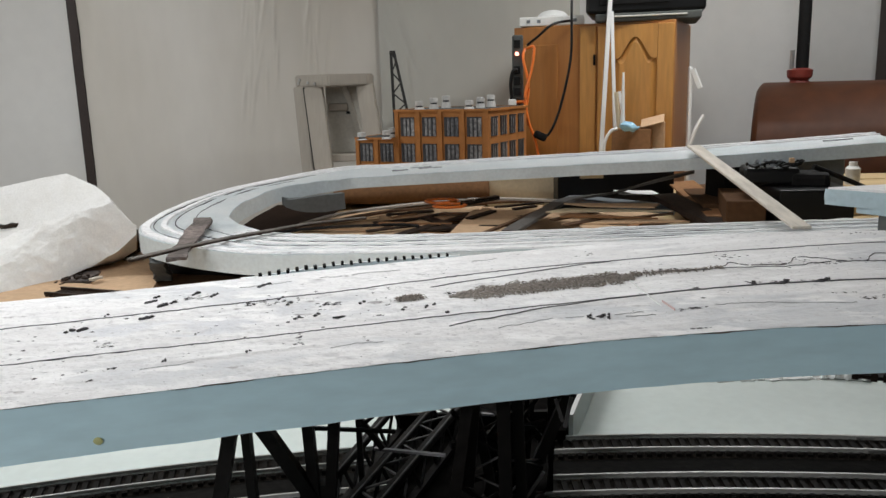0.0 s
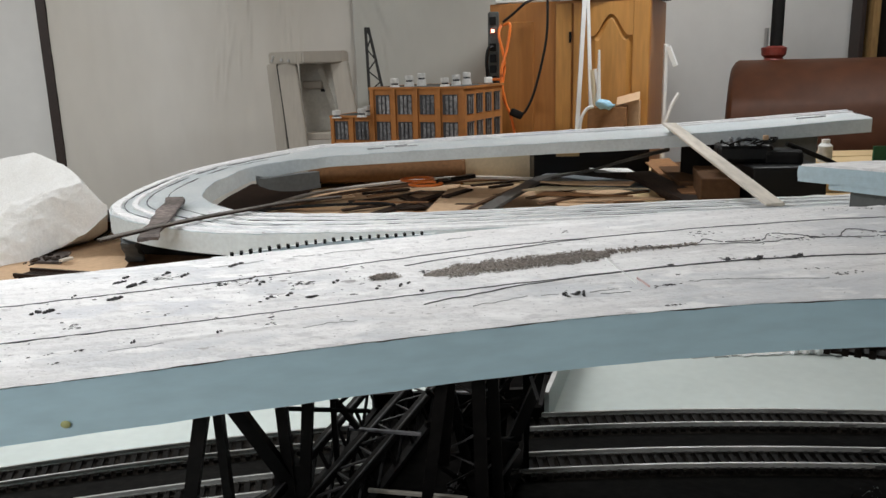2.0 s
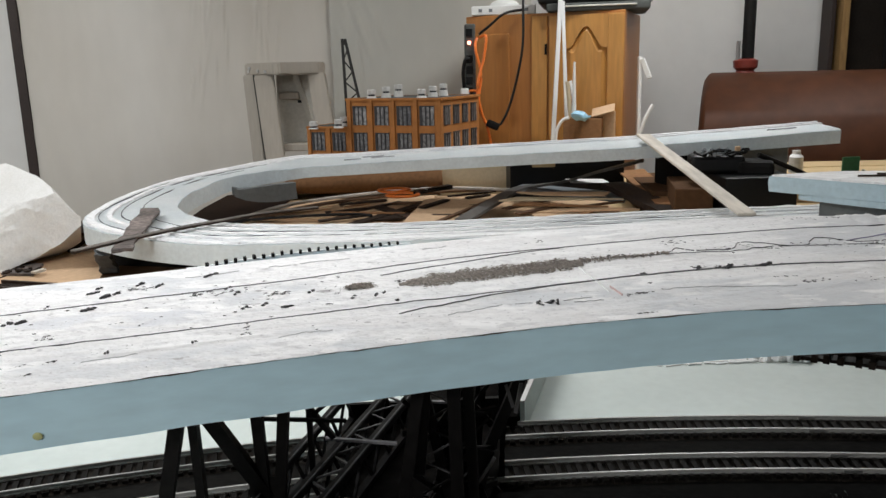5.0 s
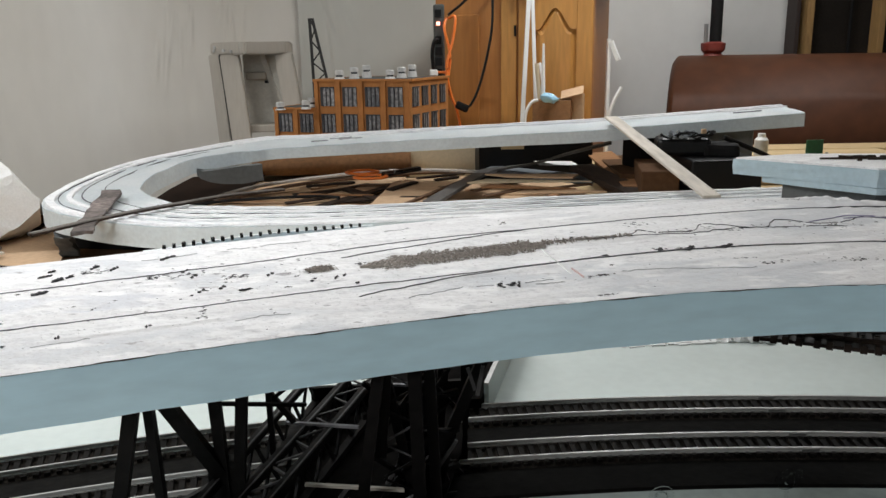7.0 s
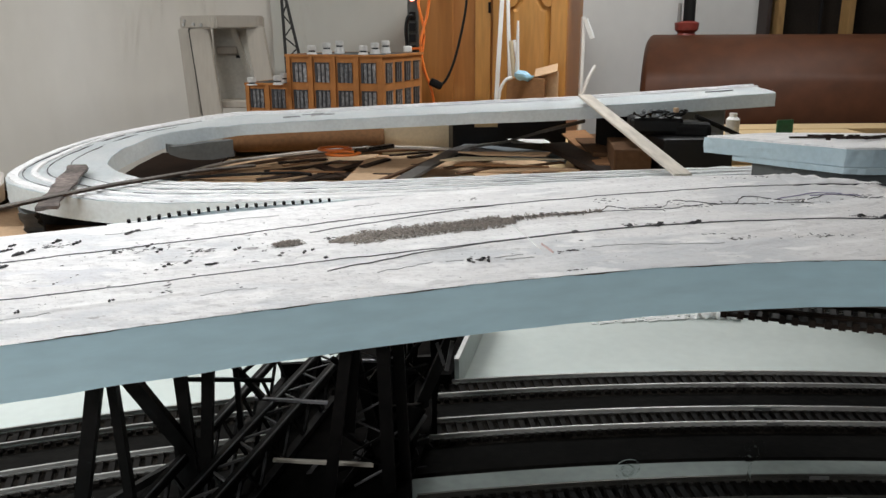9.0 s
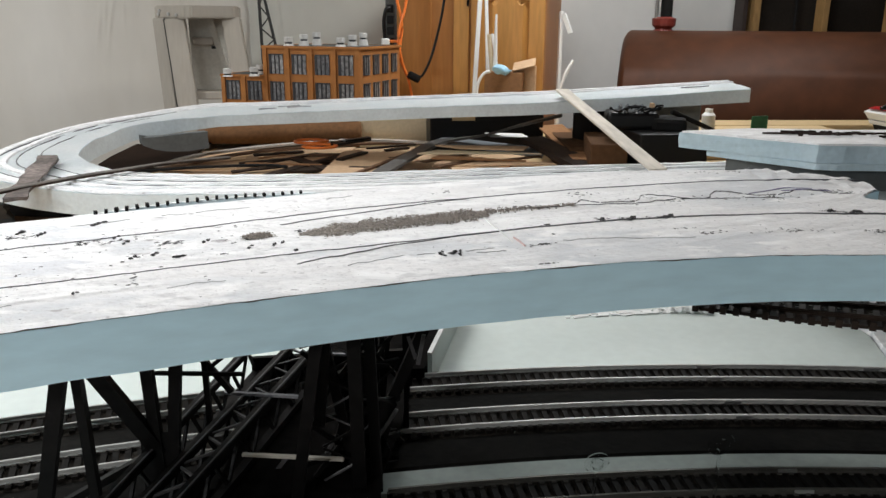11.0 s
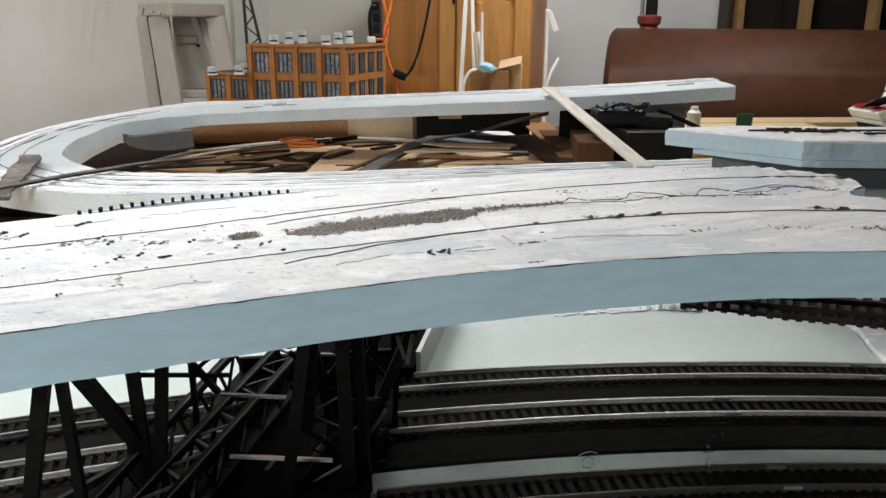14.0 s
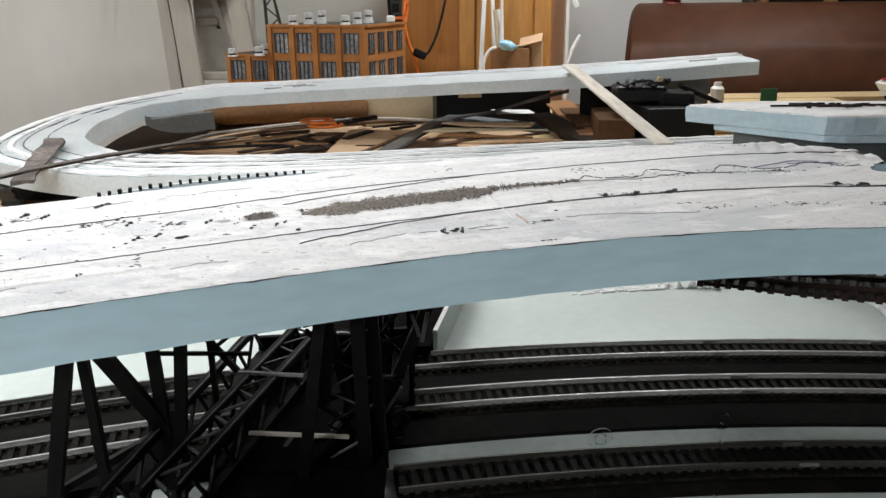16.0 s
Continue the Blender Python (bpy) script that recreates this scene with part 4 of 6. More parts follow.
def truss_bridge():
    """Laced girders with cross-bars, passing under the slab."""
    br = thing("truss_bridge", "black laced truss bridge crossing under the foam slab", "model bridge")
    ends = (((-0.142, 0.50), (-0.055, 0.80)), ((-0.116, 0.50), (-0.012, 0.80)), ((-0.092, 0.50), (0.016, 0.80)))
    z = 1.048

    def at(k, t, dz=0.0):
        a, b = ends[k]
        return Vector((a[0] + (b[0] - a[0]) * t, a[1] + (b[1] - a[1]) * t, z + dz))

    for k in range(3):
        for dz in (0.0, -0.034):
            bm = BM()
            beam(bm, at(k, 0, dz), at(k, 1, dz), 0.0072, 0.006)
            chord = part("chord", bm, IRON, br)
            if dz == 0.0:
                # thin strip painted as light along the chord's upper edge
                bm = BM()
                beam(bm, at(k, 0.02, 0.0034) + Vector((0.0018, 0, 0)), at(k, 0.98, 0.0034) + Vector((0.0018, 0, 0)), 0.0013, 0.0008)
                part("lit_edge", bm, LIT_GREY, chord, "grey upper edge painted as caught light")
    n = 14
    for i in range(n):
        t0, t1 = i / n, (i + 1) / n
        a, b = (at(1, t0), at(2, t1)) if i % 2 else (at(2, t0), at(1, t1))
        bm = BM()
        beam(bm, a, b, 0.0018, 0.0018)
        part("lacing", bm, LIT_GREY, br)
        for k in (0, 1, 2):
            bm = BM()
            a, b = (at(k, t0), at(k, t1, -0.034)) if i % 2 else (at(k, t0, -0.034), at(k, t1))
            beam(bm, a, b, 0.0026, 0.0026)
            part("lacing", bm, IRON, br)
    # cross-bars: light from above is put into their pale colours, nearest palest
    for x0, y0, x1, y1 in ((-0.072, 0.676, -0.007, 0.659), (-0.052, 0.612, 0.030, 0.593), (0.014, 0.750, 0.043, 0.745)):
        bm = BM()
        lift = -0.022 if y0 < 0.65 else 0.004
        beam(bm, (x0, y0, z + lift), (x1, y1, z + lift), 0.0034, 0.0024)
        part("cross_bar", bm, LADDER if y0 < 0.65 else BAR_GREY, br, "cross-bar coloured pale as if lit from above")
    # a black plate added for the dark, shaded ground on the deck, closed towards the open side by a pale foam kerb
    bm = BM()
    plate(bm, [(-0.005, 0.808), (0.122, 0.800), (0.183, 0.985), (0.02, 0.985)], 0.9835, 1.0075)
    part("shade_filler", bm, SHADE_BLACK, br, "flat black plate filling shaded ground beside the bridge")
    bm = BM()
    beam(bm, (0.1290, 0.806, 1.003), (0.189, 0.985, 1.003), 0.005, 0.036)
    kerb = part("foam_kerb", bm, DECK, br, "pale foam kerb beside the bridge")
    bm = BM()
    beam(bm, (0.1284, 0.804, 1.0225), (0.1884, 0.983, 1.0225), 0.0050, 0.0030)
    part("kerb_edge", bm, VENT_GREY, kerb, "white upper edge")
    for k in (0, 1):
        for t in (0.06, 0.94):
            p = at(k + 0, t, -0.037)
            bm = BM()
            beam(bm, p, Vector((p.x, p.y, 0.9835)), 0.008, 0.008)
            part("post", bm, IRON, br)


def deck_litter():
    """White crumbs and a ragged white edge on the deck behind the slab."""
    bm = BM()
    random.seed(61)
    for i in range(90):
        x = 0.34 + 0.17 * random.random() ** 0.8
        y = 0.995 + random.uniform(-0.006, 0.008)
        h = random.uniform(0.0008, 0.0020 + 0.001 * (x - 0.34) / 0.17)
        box(bm, (x, y, 0.983 + h / 2), (random.uniform(0.006, 0.016), random.uniform(0.003, 0.006), h), turn(random.uniform(-12, 12)))
    for cx, cy, r in ((0.492, 0.992, 0.005), (0.505, 0.990, 0.006), (0.513, 0.992, 0.008), (0.522, 0.988, 0.009), (0.531, 0.984, 0.006), (0.541, 0.980, 0.006), (0.478, 0.996, 0.004), (0.466, 0.996, 0.003)):
        made = bmesh.ops.create_icosphere(bm, subdivisions=2, radius=r, matrix=pose(cx, cy, 0.983 + r * 0.6))
        for v in made["verts"]:
            v.co += Vector((rough(v.co, 0.004, 0.006, 1.0), rough(v.co, 0.004, 0.006, 2.0), rough(v.co, 0.003, 0.006, 3.0)))
            v.co.z = max(v.co.z, 0.9832)
    solo("foam_crumbs", bm, PAPER, "white foam crumbs strewn on the pale deck board", "crumbs", kind="stuff")


# ---- the foam loop behind ----
STATIONS = [
    ((0.95, 1.600, 1.085), (0.95, 1.420, 1.085)),
    ((0.484, 1.636, 1.075), (0.44, 1.440, 1.076)),
    ((0.010, 1.627, 1.071), (0.008, 1.437, 1.072)),
    ((-0.227, 1.644, 1.072), (-0.202, 1.444, 1.073)),
    ((-0.390, 1.678, 1.077), (-0.372, 1.452, 1.076)),
    ((-0.491, 1.789, 1.086), (-0.554, 1.553, 1.080)),
    ((-0.515, 1.910, 1.094), (-0.665, 1.686, 1.086)),
    ((-0.494, 2.030, 1.104), (-0.672, 1.925, 1.095)),
    ((-0.445, 2.155, 1.113), (-0.580, 2.165, 1.112)),
    ((-0.301, 2.236, 1.120), (-0.329, 2.461, 1.130)),
    ((-0.139, 2.207, 1.131), (-0.117, 2.423, 1.140)),
    ((0.320, 2.124, 1.154), (0.385, 2.333, 1.165)),
    ((0.607, 2.073, 1.168), (0.682, 2.279, 1.179)),
    ((1.130, 1.981, 1.207), (1.172, 2.191, 1.212)),
]


def loop_edges(n=14):
    return curve_points([a for a, b in STATIONS], n), curve_points([b for a, b in STATIONS], n)


def foam_loop():
    loop = thing("foam_loop", "white-painted pale foam roadbed bent into a hairpin loop", "foam loop")
    inner, outer = loop_edges()
    bm, skin_bm = BM(), BM()
    rings, skins = [], []
    nv = 12
    for i, (a, b) in enumerate(zip(inner, outer)):
        ring = []
        for j in range(nv + 1):
            p = a.lerp(b, j / nv)
            p.z += rough(p, 0.0022, 0.05, 1.5) + rough(p, 0.001, 0.014, 2.5)
            ring.append(p)
        edge = 0.0012 * noise.noise(Vector((i * 0.9, 1, 2)))
        skins.append([skin_bm.verts.new(q + Vector((0, 0, 0.0016 + (edge if j in (0, nv) else 0)))) for j, q in enumerate(ring)])
        deep = THICK - float(np.interp(i, (105, 130, 160, 182), (0.0, 0.012, 0.011, 0.007)))
        ring.append(Vector((b.x, b.y, b.z - deep)))
        ring.append(Vector((a.x, a.y, a.z - deep)))
        rings.append([bm.verts.new(p) for p in ring])
    m = nv + 3
    for r0, r1 in zip(rings, rings[1:]):
        for k in range(m):
            bm.faces.new((r0[k], r0[(k + 1) % m], r1[(k + 1) % m], r1[k]))
    bm.faces.new(rings[0][::-1])
    bm.faces.new(rings[-1])
    bmesh.ops.recalc_face_normals(bm, faces=bm.faces)
    for r0, r1 in zip(skins, skins[1:]):
        for k in range(nv):
            skin_bm.faces.new((r0[k], r1[k], r1[k + 1], r0[k + 1]))
    bmesh.ops.solidify(skin_bm, geom=list(skin_bm.faces), thickness=0.0014)
    part("foam_body", bm, FOAM_SIDE, loop, "bluish cut foam edge")
    part("painted_top", skin_bm, FOAM_LOOP, loop, "white painted top")
    # raised white strips and dark kerf lines along the loop
    for share, w, up, m_, i0, i1, nm in ((0.12, 0.010, 0.004, PLASTER, 0, 60, "plaster_ridge"), (0.30, 0.012, 0.004, PLASTER, 0, 62, "plaster_ridge"), (0.52, 0.012, 0.004, PLASTER, 0, 64, "plaster_ridge"), (0.75, 0.014, 0.005, PLASTER, 0, 182, "plaster_ridge"), (0.93, 0.02, 0.005, PLASTER, 0, 182, "plaster_ridge"),
                                         (0.22, 0.0016, 0.0026, PENCIL, 10, 60, "kerf_line"), (0.42, 0.0016, 0.0026, PENCIL, 10, 118, "kerf_line"), (0.64, 0.0022, 0.0026, PENCIL, 14, 122, "kerf_line"), (0.86, 0.0018, 0.0028, PENCIL, 20, 112, "kerf_line")):
        pts = []
        for i, (a, b) in enumerate(zip(inner, outer)):
            if i0 <= i <= i1:
                p = a.lerp(b, share + 0.015 * noise.noise(Vector((i * 0.13, share * 9, 0))))
                p.z += up * 0.5 + rough(p, 0.0012, 0.03, share)
                pts.append(p)
        bm = BM()
        sweep(bm, pts, [(-w / 2, -0.003), (w / 2, -0.003), (w * 0.4, up * 0.5), (-w * 0.4, up * 0.5)])
        part(nm, bm, m_, loop)
    for i0, share, n, w in ((139, 0.35, 3, 0.0010), (141, 0.5, 3, 0.0014), (142, 0.42, 3, 0.0022), (177, 0.5, 3, 0.0010)):
        pts = []
        for i in range(i0, min(i0 + n, len(inner))):
            q = inner[i].lerp(outer[i], share + 0.05 * noise.noise(Vector((i * 0.8, share * 7, 3))))
            pts.append(q + Vector((0, 0, 0.0045)))
        bm = BM()
        sweep(bm, pts, [(-w / 2, -0.003), (w / 2, -0.003), (w / 2, 0.0003), (-w / 2, 0.0003)])
        part("scratch", bm, PENCIL_FAINT, loop)
    # blocks that hold it up
    for x, y, zt, s in ((-0.02, 1.56, 1.032, (0.08, 0.08)), (0.6, 1.55, 1.036, (0.08, 0.08)), (0.80, 2.22, 1.140, (0.10, 0.10))):
        bm = BM()
        box(bm, (x, y, (zt + 0.964) / 2), (s[0], s[1], zt - 0.964), turn(12), bev=0.002)
        part("support_block", bm, BLACK_MATT, loop, "black foam support block")
    bm = BM()
    beam(bm, (-0.44, 2.125, 1.060), (-0.285, 2.19, 1.068), 0.03, 0.045)
    bmesh.ops.subdivide_edges(bm, edges=list(bm.edges), cuts=5, use_grid_fill=True)
    for v in bm.verts:
        k = max(0.0, min(1.0, (-0.33 - v.co.x) / 0.11))
        if v.co.z < 1.062:
            v.co.z += 0.030 * k * k
        v.co += Vector((rough(v.co, 0.002, 0.03, 3.0), rough(v.co, 0.002, 0.03, 4.0), rough(v.co, 0.002, 0.02, 5.0)))
    part("support_block", bm, GREY_FOAM, loop, "grey foam support block")
    return loop


def tie_row():
    """Tie ends of a track laid along the back edge of the near slab."""
    row = thing("tie_strip", "row of small black tie ends along the slab's back edge", "tie strip")
    bm = BM()

    def seat(x):
        """The strip arches up slightly between its ends."""
        k = min(1.0, max(0.0, (x + 0.177) / 0.176))
        y = slab_back(x) + 0.0062
        return y, slab_z(x, y) - 0.0012 + 0.0030 * math.sin(math.pi * k ** 0.9) + 0.0012 * k

    pts = []
    for x in np.linspace(-0.195, 0.012, 30):
        y, z = seat(float(x))
        pts.append(Vector((float(x), y + 0.002, z)))
    sweep(bm, pts, [(-0.0012, -0.030), (0.0012, -0.030), (0.0012, -0.001), (-0.0012, -0.001)])
    part("strip", bm, FOAM_LOOP, row, "thin white strip that carries the tie ends")
    me_bm = BM()
    box(me_bm, (0, 0, 0), (0.0029, 0.006, 0.0040))
    me = mesh_from("tie_end", me_bm, BLACK_MATT)
    random.seed(17)
    for i in range(22):
        x = -0.1768 + 0.0084 * i
        y, z = seat(x)
        ob = new("tie_end", me)
        ob.parent = row
        ob.matrix_local = pose(x, y, z + random.uniform(-0.0005, 0.0004), 0, random.uniform(-8, 8), 12 + random.uniform(-8, 8)) @ Matrix.Scale(1.0 - 0.012 * i, 4)


def loop_top_things():
    # long pale lath bridging the two arms
    bm = BM()
    a, b = Vector((0.666, 2.135, 1.1955)), Vector((0.664, 1.462, 1.0955))
    beam(bm, a, b, 0.036, 0.006)
    bmesh.ops.bevel(bm, geom=list(bm.edges), offset=0.0012, segments=1, affect="EDGES")
    solo("wooden_lath", bm, WOOD_PALE, "pale flat wooden lath spanning the two arms of the loop", "lath")
    # weathered wood offcut and a thin dark rod over the tip
    bm = BM()
    beam(bm, (-0.535, 1.73, 1.101), (-0.484, 1.375, 1.086), 0.036, 0.006)
    bmesh.ops.subdivide_edges(bm, edges=list(bm.edges), cuts=12, use_grid_fill=True)
    for v in bm.verts:
        v.co.x += rough(Vector((0, v.co.y, 0)), 0.005, 0.05, 3.0) + rough(v.co, 0.006, 0.018, 3.0)
        v.co.y += rough(v.co, 0.010, 0.015, 9.0)
        v.co.z += rough(v.co, 0.001, 0.02, 3.0)
    solo("wood_offcut", bm, WOOD_GREY, "weathered grey-brown wooden offcut lying across the foam loop", "wood offcut")
    lath = thing("bent_lath", "thin grey-brown lath with a dark underside lying over the loop", "lath")
    line = curve_points([(-0.553, 1.345, 1.094), (-0.50, 1.43, 1.094), (-0.43, 1.54, 1.092), (-0.36, 1.64, 1.088), (-0.30, 1.74, 1.082), (-0.20, 1.92, 1.062)], 10)
    bm = BM()
    sweep(bm, line, [(-0.0058, 0.0), (0.0058, 0.0), (0.0050, 0.0022), (-0.0050, 0.0022)])
    part("lath_face", bm, WOOD_LATH, lath)
    bm = BM()
    sweep(bm, [p - Vector((0, 0, 0.0002)) for p in line], [(-0.0055, 0.0), (-0.0055, -0.0040), (0.0055, -0.0040), (0.0055, 0.0)])
    part("lath_core", bm, STRIP_DARK, lath, "dark brown underside")


def rock():
    """A plaster-cloth hill: a back slope, a smooth top facet, a groove, a sharp fold and a rough front face."""
    s_at = (0.0, 0.35, 0.6, 0.8, 0.92, 1.0)
    back = ((-1.8, -1.10, -0.93, -0.84, -0.78, -0.715), (2.3, 2.3, 2.25, 2.15, 2.0, 1.84), (0.966, 0.966, 0.966, 0.966, 0.98, 1.03))
    ridge = ((-1.75, -1.117, -0.947, -0.855, -0.795, -0.712), (2.0, 1.98, 1.98, 1.93, 1.86, 1.80), (1.09, 1.154, 1.185, 1.155, 1.137, 1.070))
    groove = ((-1.7, -1.05, -0.92, -0.82, -0.775, -0.712), (1.85, 1.85, 1.85, 1.84, 1.82, 1.80), (0.945, 1.020, 1.074, 1.117, 1.134, 1.068))
    fold = ((-1.6, -1.033, -0.897, -0.80, -0.764, -0.712), (1.80, 1.80, 1.80, 1.80, 1.80, 1.799), (0.99, 1.056, 1.094, 1.123, 1.135, 1.067))
    foot = ((-1.6, -0.97, -0.895, -0.82, -0.76, -0.714), (1.48, 1.56, 1.70, 1.77, 1.785, 1.797), (0.966, 0.966, 0.966, 0.985, 1.02, 1.058))
    under = ((-1.6, -0.97, -0.90, -0.86, -0.82, -0.76), (1.6, 1.66, 1.80, 1.87, 1.90, 1.90), (0.966, 0.966, 0.966, 0.966, 0.966, 1.0))
    bm = BM()
    rows = []
    ns = 150
    for line0, line1, n, amp in ((back, ridge, 14, 0.006), (ridge, groove, 30, 0.0022), (groove, fold, 8, 0.0030), (fold, foot, 60, 0.0085), (foot, under, 8, 0.004)):
        for j in range(n if line1 is not under else n + 1):
            t = j / n
            row = []
            for i in range(ns + 1):
                s = i / ns
                a = Vector([float(np.interp(s, s_at, c)) for c in line0])
                b = Vector([float(np.interp(s, s_at, c)) for c in line1])
                p = a.lerp(b, t)
                if line0 is fold:
                    p.z += 0.016 * math.sin(math.pi * t)
                fade = min(1.0, (1 - s) * 8)
                crumple = 0.9 * abs(noise.noise(p * 13)) + (0.35 if line0 is fold else 0.2) * abs(noise.noise(p * 31 + Vector((3, 1, 2))))
                d = fade * amp * ((0.45 - crumple) * 1.6 + noise.noise(p * 9))
                d += fade * ((0.0016 + 0.0016 * noise.noise(p * 7)) if line0 is fold else 0.0006) * (noise.noise(p * 85) + 0.7 * noise.noise(p * 170))
                row.append(bm.verts.new((p.x + 0.3 * d, p.y - 0.7 * d, max(0.9655, p.z + d))))
            rows.append(row)
    for r0, r1 in zip(rows, rows[1:]):
        for i in range(ns):
            bm.faces.new((r0[i], r1[i], r1[i + 1], r0[i + 1]))
    bmesh.ops.recalc_face_normals(bm, faces=bm.faces)
    ob = solo("plaster_hill", bm, ROCK_PLASTER, "white creased plaster-cloth hill on the layout bench", "scenery hill", smooth=True)
    ob.data.set_sharp_from_angle(angle=radians(38))
    # dark rod added in place of a shaded hollow in the groove
    bm = BM()
    tube(bm, [(-1.20, 1.90, 1.050), (-1.087, 1.898, 1.066), (-1.06, 1.893, 1.069), (-1.035, 1.888, 1.070)], 0.0070, 7)
    for v in bm.verts:
        v.co += Vector((rough(v.co, 0.004, 0.02, 1.0), rough(v.co, 0.004, 0.02, 2.0), rough(v.co, 0.005, 0.02, 3.0)))
    solo("dark_piece", bm, STRIP_DARK, "dark rough rod added as the shade of a hollow in the hill's groove", "twig")


# ---- inside the loop: cardboard, strips, tools ----
def flat_piece(name, material, corners, z, thick, label, category, group=""):
    """A thin flat piece with these corners, its underside at z, slightly warped."""
    bm = BM()
    plate(bm, corners, z, z + thick)
    tilt = random.uniform(-0.02, 0.02)
    cx = sum(c[0] for c in corners) / len(corners)
    for v in bm.verts:
        v.co.z += tilt * (v.co.x - cx)
    return solo(name, bm, material, label, category, group)


def strip_between(name, material, a, b, w, thick, label, group=""):
    bm = BM()
    beam(bm, a, b, w, thick)
    return solo(name, bm, material, label, "strip", group)


def cardboard_and_strips():
    bm = BM()
    plate(bm, [(-1.0, 1.18), (0.60, 1.20), (0.64, 2.62), (-0.58, 2.62), (-0.60, 2.25), (-1.0, 2.20)], 0.9645, 0.972)
    solo("cardboard_sheet", bm, CARD, "flat brown cardboard sheet covering the bench", "cardboard")
    random.seed(5)
    flat_piece("cardboard_piece", CARD, [(-0.43, 2.06), (-0.41, 2.25), (-0.19, 2.40), (-0.06, 2.30), (-0.02, 2.02), (-0.22, 1.98)], 0.984, 0.004, "cut piece of brown cardboard on the pile", "cardboard", "cardboard cut-offs")
    flat_piece("cardboard_piece", CARD, [(0.0, 1.97), (0.08, 2.37), (0.31, 2.41), (0.135, 1.98)], 0.999, 0.005, "cut piece of brown cardboard on the pile", "cardboard", "cardboard cut-offs")
    flat_piece("cardboard_piece", CARD, [(-0.20, 2.22), (-0.12, 2.45), (0.12, 2.50), (0.06, 2.26)], 0.988, 0.005, "cut piece of brown cardboard on the pile", "cardboard", "cardboard cut-offs")
    for k in range(7):
        y = 1.93 + 0.04 * k
        flat_piece("cardboard_piece", random.choice((CARD, CARD, CARD_PALE, CARD_DARK)), [(0.28 + random.uniform(-0.02, 0.12), y), (0.31 + random.uniform(-0.02, 0.1), y + random.uniform(0.04, 0.09)), (0.60 + random.uniform(-0.08, 0.05), y + random.uniform(-0.04, 0.08)), (0.57 + random.uniform(-0.05, 0.06), y - random.uniform(0.0, 0.06))], 0.985 + 0.008 * k, 0.004, "folded piece of brown cardboard on the pile", "cardboard", "cardboard cut-offs")
    # dark sheet laid where the loop's shade falls on the cardboard
    flat_piece("shade_sheet", LOOP_SHADE, [(-0.60, 1.80), (-0.60, 2.45), (-0.58, 2.70), (-0.34, 2.72), (-0.36, 2.45), (-0.43, 2.22), (-0.45, 2.05), (-0.45, 1.80)], 0.9825, 0.004, "dark sheet painted as the shade inside the loop", "felt")
    g = "offcut strips"
    lab = "dark brown roadbed strip on the heap of offcuts"
    for a, b, w, zz in (((-0.254, 2.03), (-0.10, 2.33), 0.020, 0.985), ((-0.20, 2.02), (-0.03, 2.20), 0.024, 0.984), ((-0.131, 2.02), (0.064, 2.30), 0.030, 0.996), ((-0.06, 2.28), (0.07, 2.00), 0.034, 0.998), ((-0.08, 2.10), (0.02, 2.12), 0.05, 0.994), ((0.061, 2.19), (0.138, 2.30), 0.022, 1.007),
                        ((0.09, 1.955), (0.327, 2.385), 0.012, 1.008), ((-0.30, 2.20), (-0.16, 2.30), 0.016, 0.984), ((-0.02, 2.34), (0.10, 2.31), 0.03, 0.998), ((0.15, 2.40), (0.30, 2.46), 0.018, 1.004), ((-0.18, 2.36), (-0.04, 2.40), 0.02, 0.996), ((0.20, 2.33), (0.27, 2.37), 0.02, 1.008)):
        strip_between("cork_strip", random.choice((STRIP_DARK, STRIP_DARK, STRIP_MID)), (*a, zz), (*b, zz + 0.002), w, 0.005, lab, g)
    for i in range(15):
        cx, cy = random.uniform(-0.30, 0.55), random.uniform(1.95, 2.30)
        a = random.uniform(-0.6, 1.3)
        l = random.uniform(0.03, 0.11)
        zz = 0.990 + 0.03 * max(0.0, cx) + random.uniform(0, 0.012)
        strip_between("cork_strip", random.choice((STRIP_DARK, STRIP_DARK, STRIP_MID, CARD_DARK, CARD)), (cx - l * math.cos(a), cy - l * math.sin(a), zz), (cx + l * math.cos(a), cy + l * math.sin(a), zz + 0.003), random.uniform(0.010, 0.024), 0.004, "brown roadbed strip on the heap of offcuts", g)
    # long bowed strips behind
    for m, lift, pts, lab in ((PALE_STRIP, 0.0, [(-0.42, 2.20), (-0.36, 2.34), (-0.292, 2.43), (-0.162, 2.53), (-0.02, 2.605), (0.11, 2.64)], "long bowed pale grey strip on the cardboard"),
                         (STRIP_MID, 0.003, [(-0.40, 2.13), (-0.30, 2.28), (-0.18, 2.40), (0.02, 2.50), (0.22, 2.54), (0.46, 2.50)], "long bowed dark strip on the cardboard"),
                         (PALE_STRIP, 0.009, [(0.07, 2.575), (0.2, 2.565), (0.36, 2.49), (0.48, 2.42)], "long bowed pale strip on the cardboard")):
        bm = BM()
        sweep(bm, curve_points([(a, b, 0.996 + lift) for a, b in pts], 10), [(-0.013, -0.003), (0.013, -0.003), (0.013, 0.003), (-0.013, 0.003)])
        solo("bowed_strip", bm, m, lab, "strip")
    bm = BM()
    tube(bm, [(-0.578, 1.971, 1.004), (-0.46, 2.05, 1.006), (-0.342, 2.107, 1.006), (-0.137, 2.13, 1.006), (-0.075, 2.092, 1.006)], 0.004, 8)
    solo("black_wire", bm, BLACK_MATT, "stiff black wire lying on the cardboard", "wire")
    # dark bowed lath, hose, paper, plates
    bm = BM()
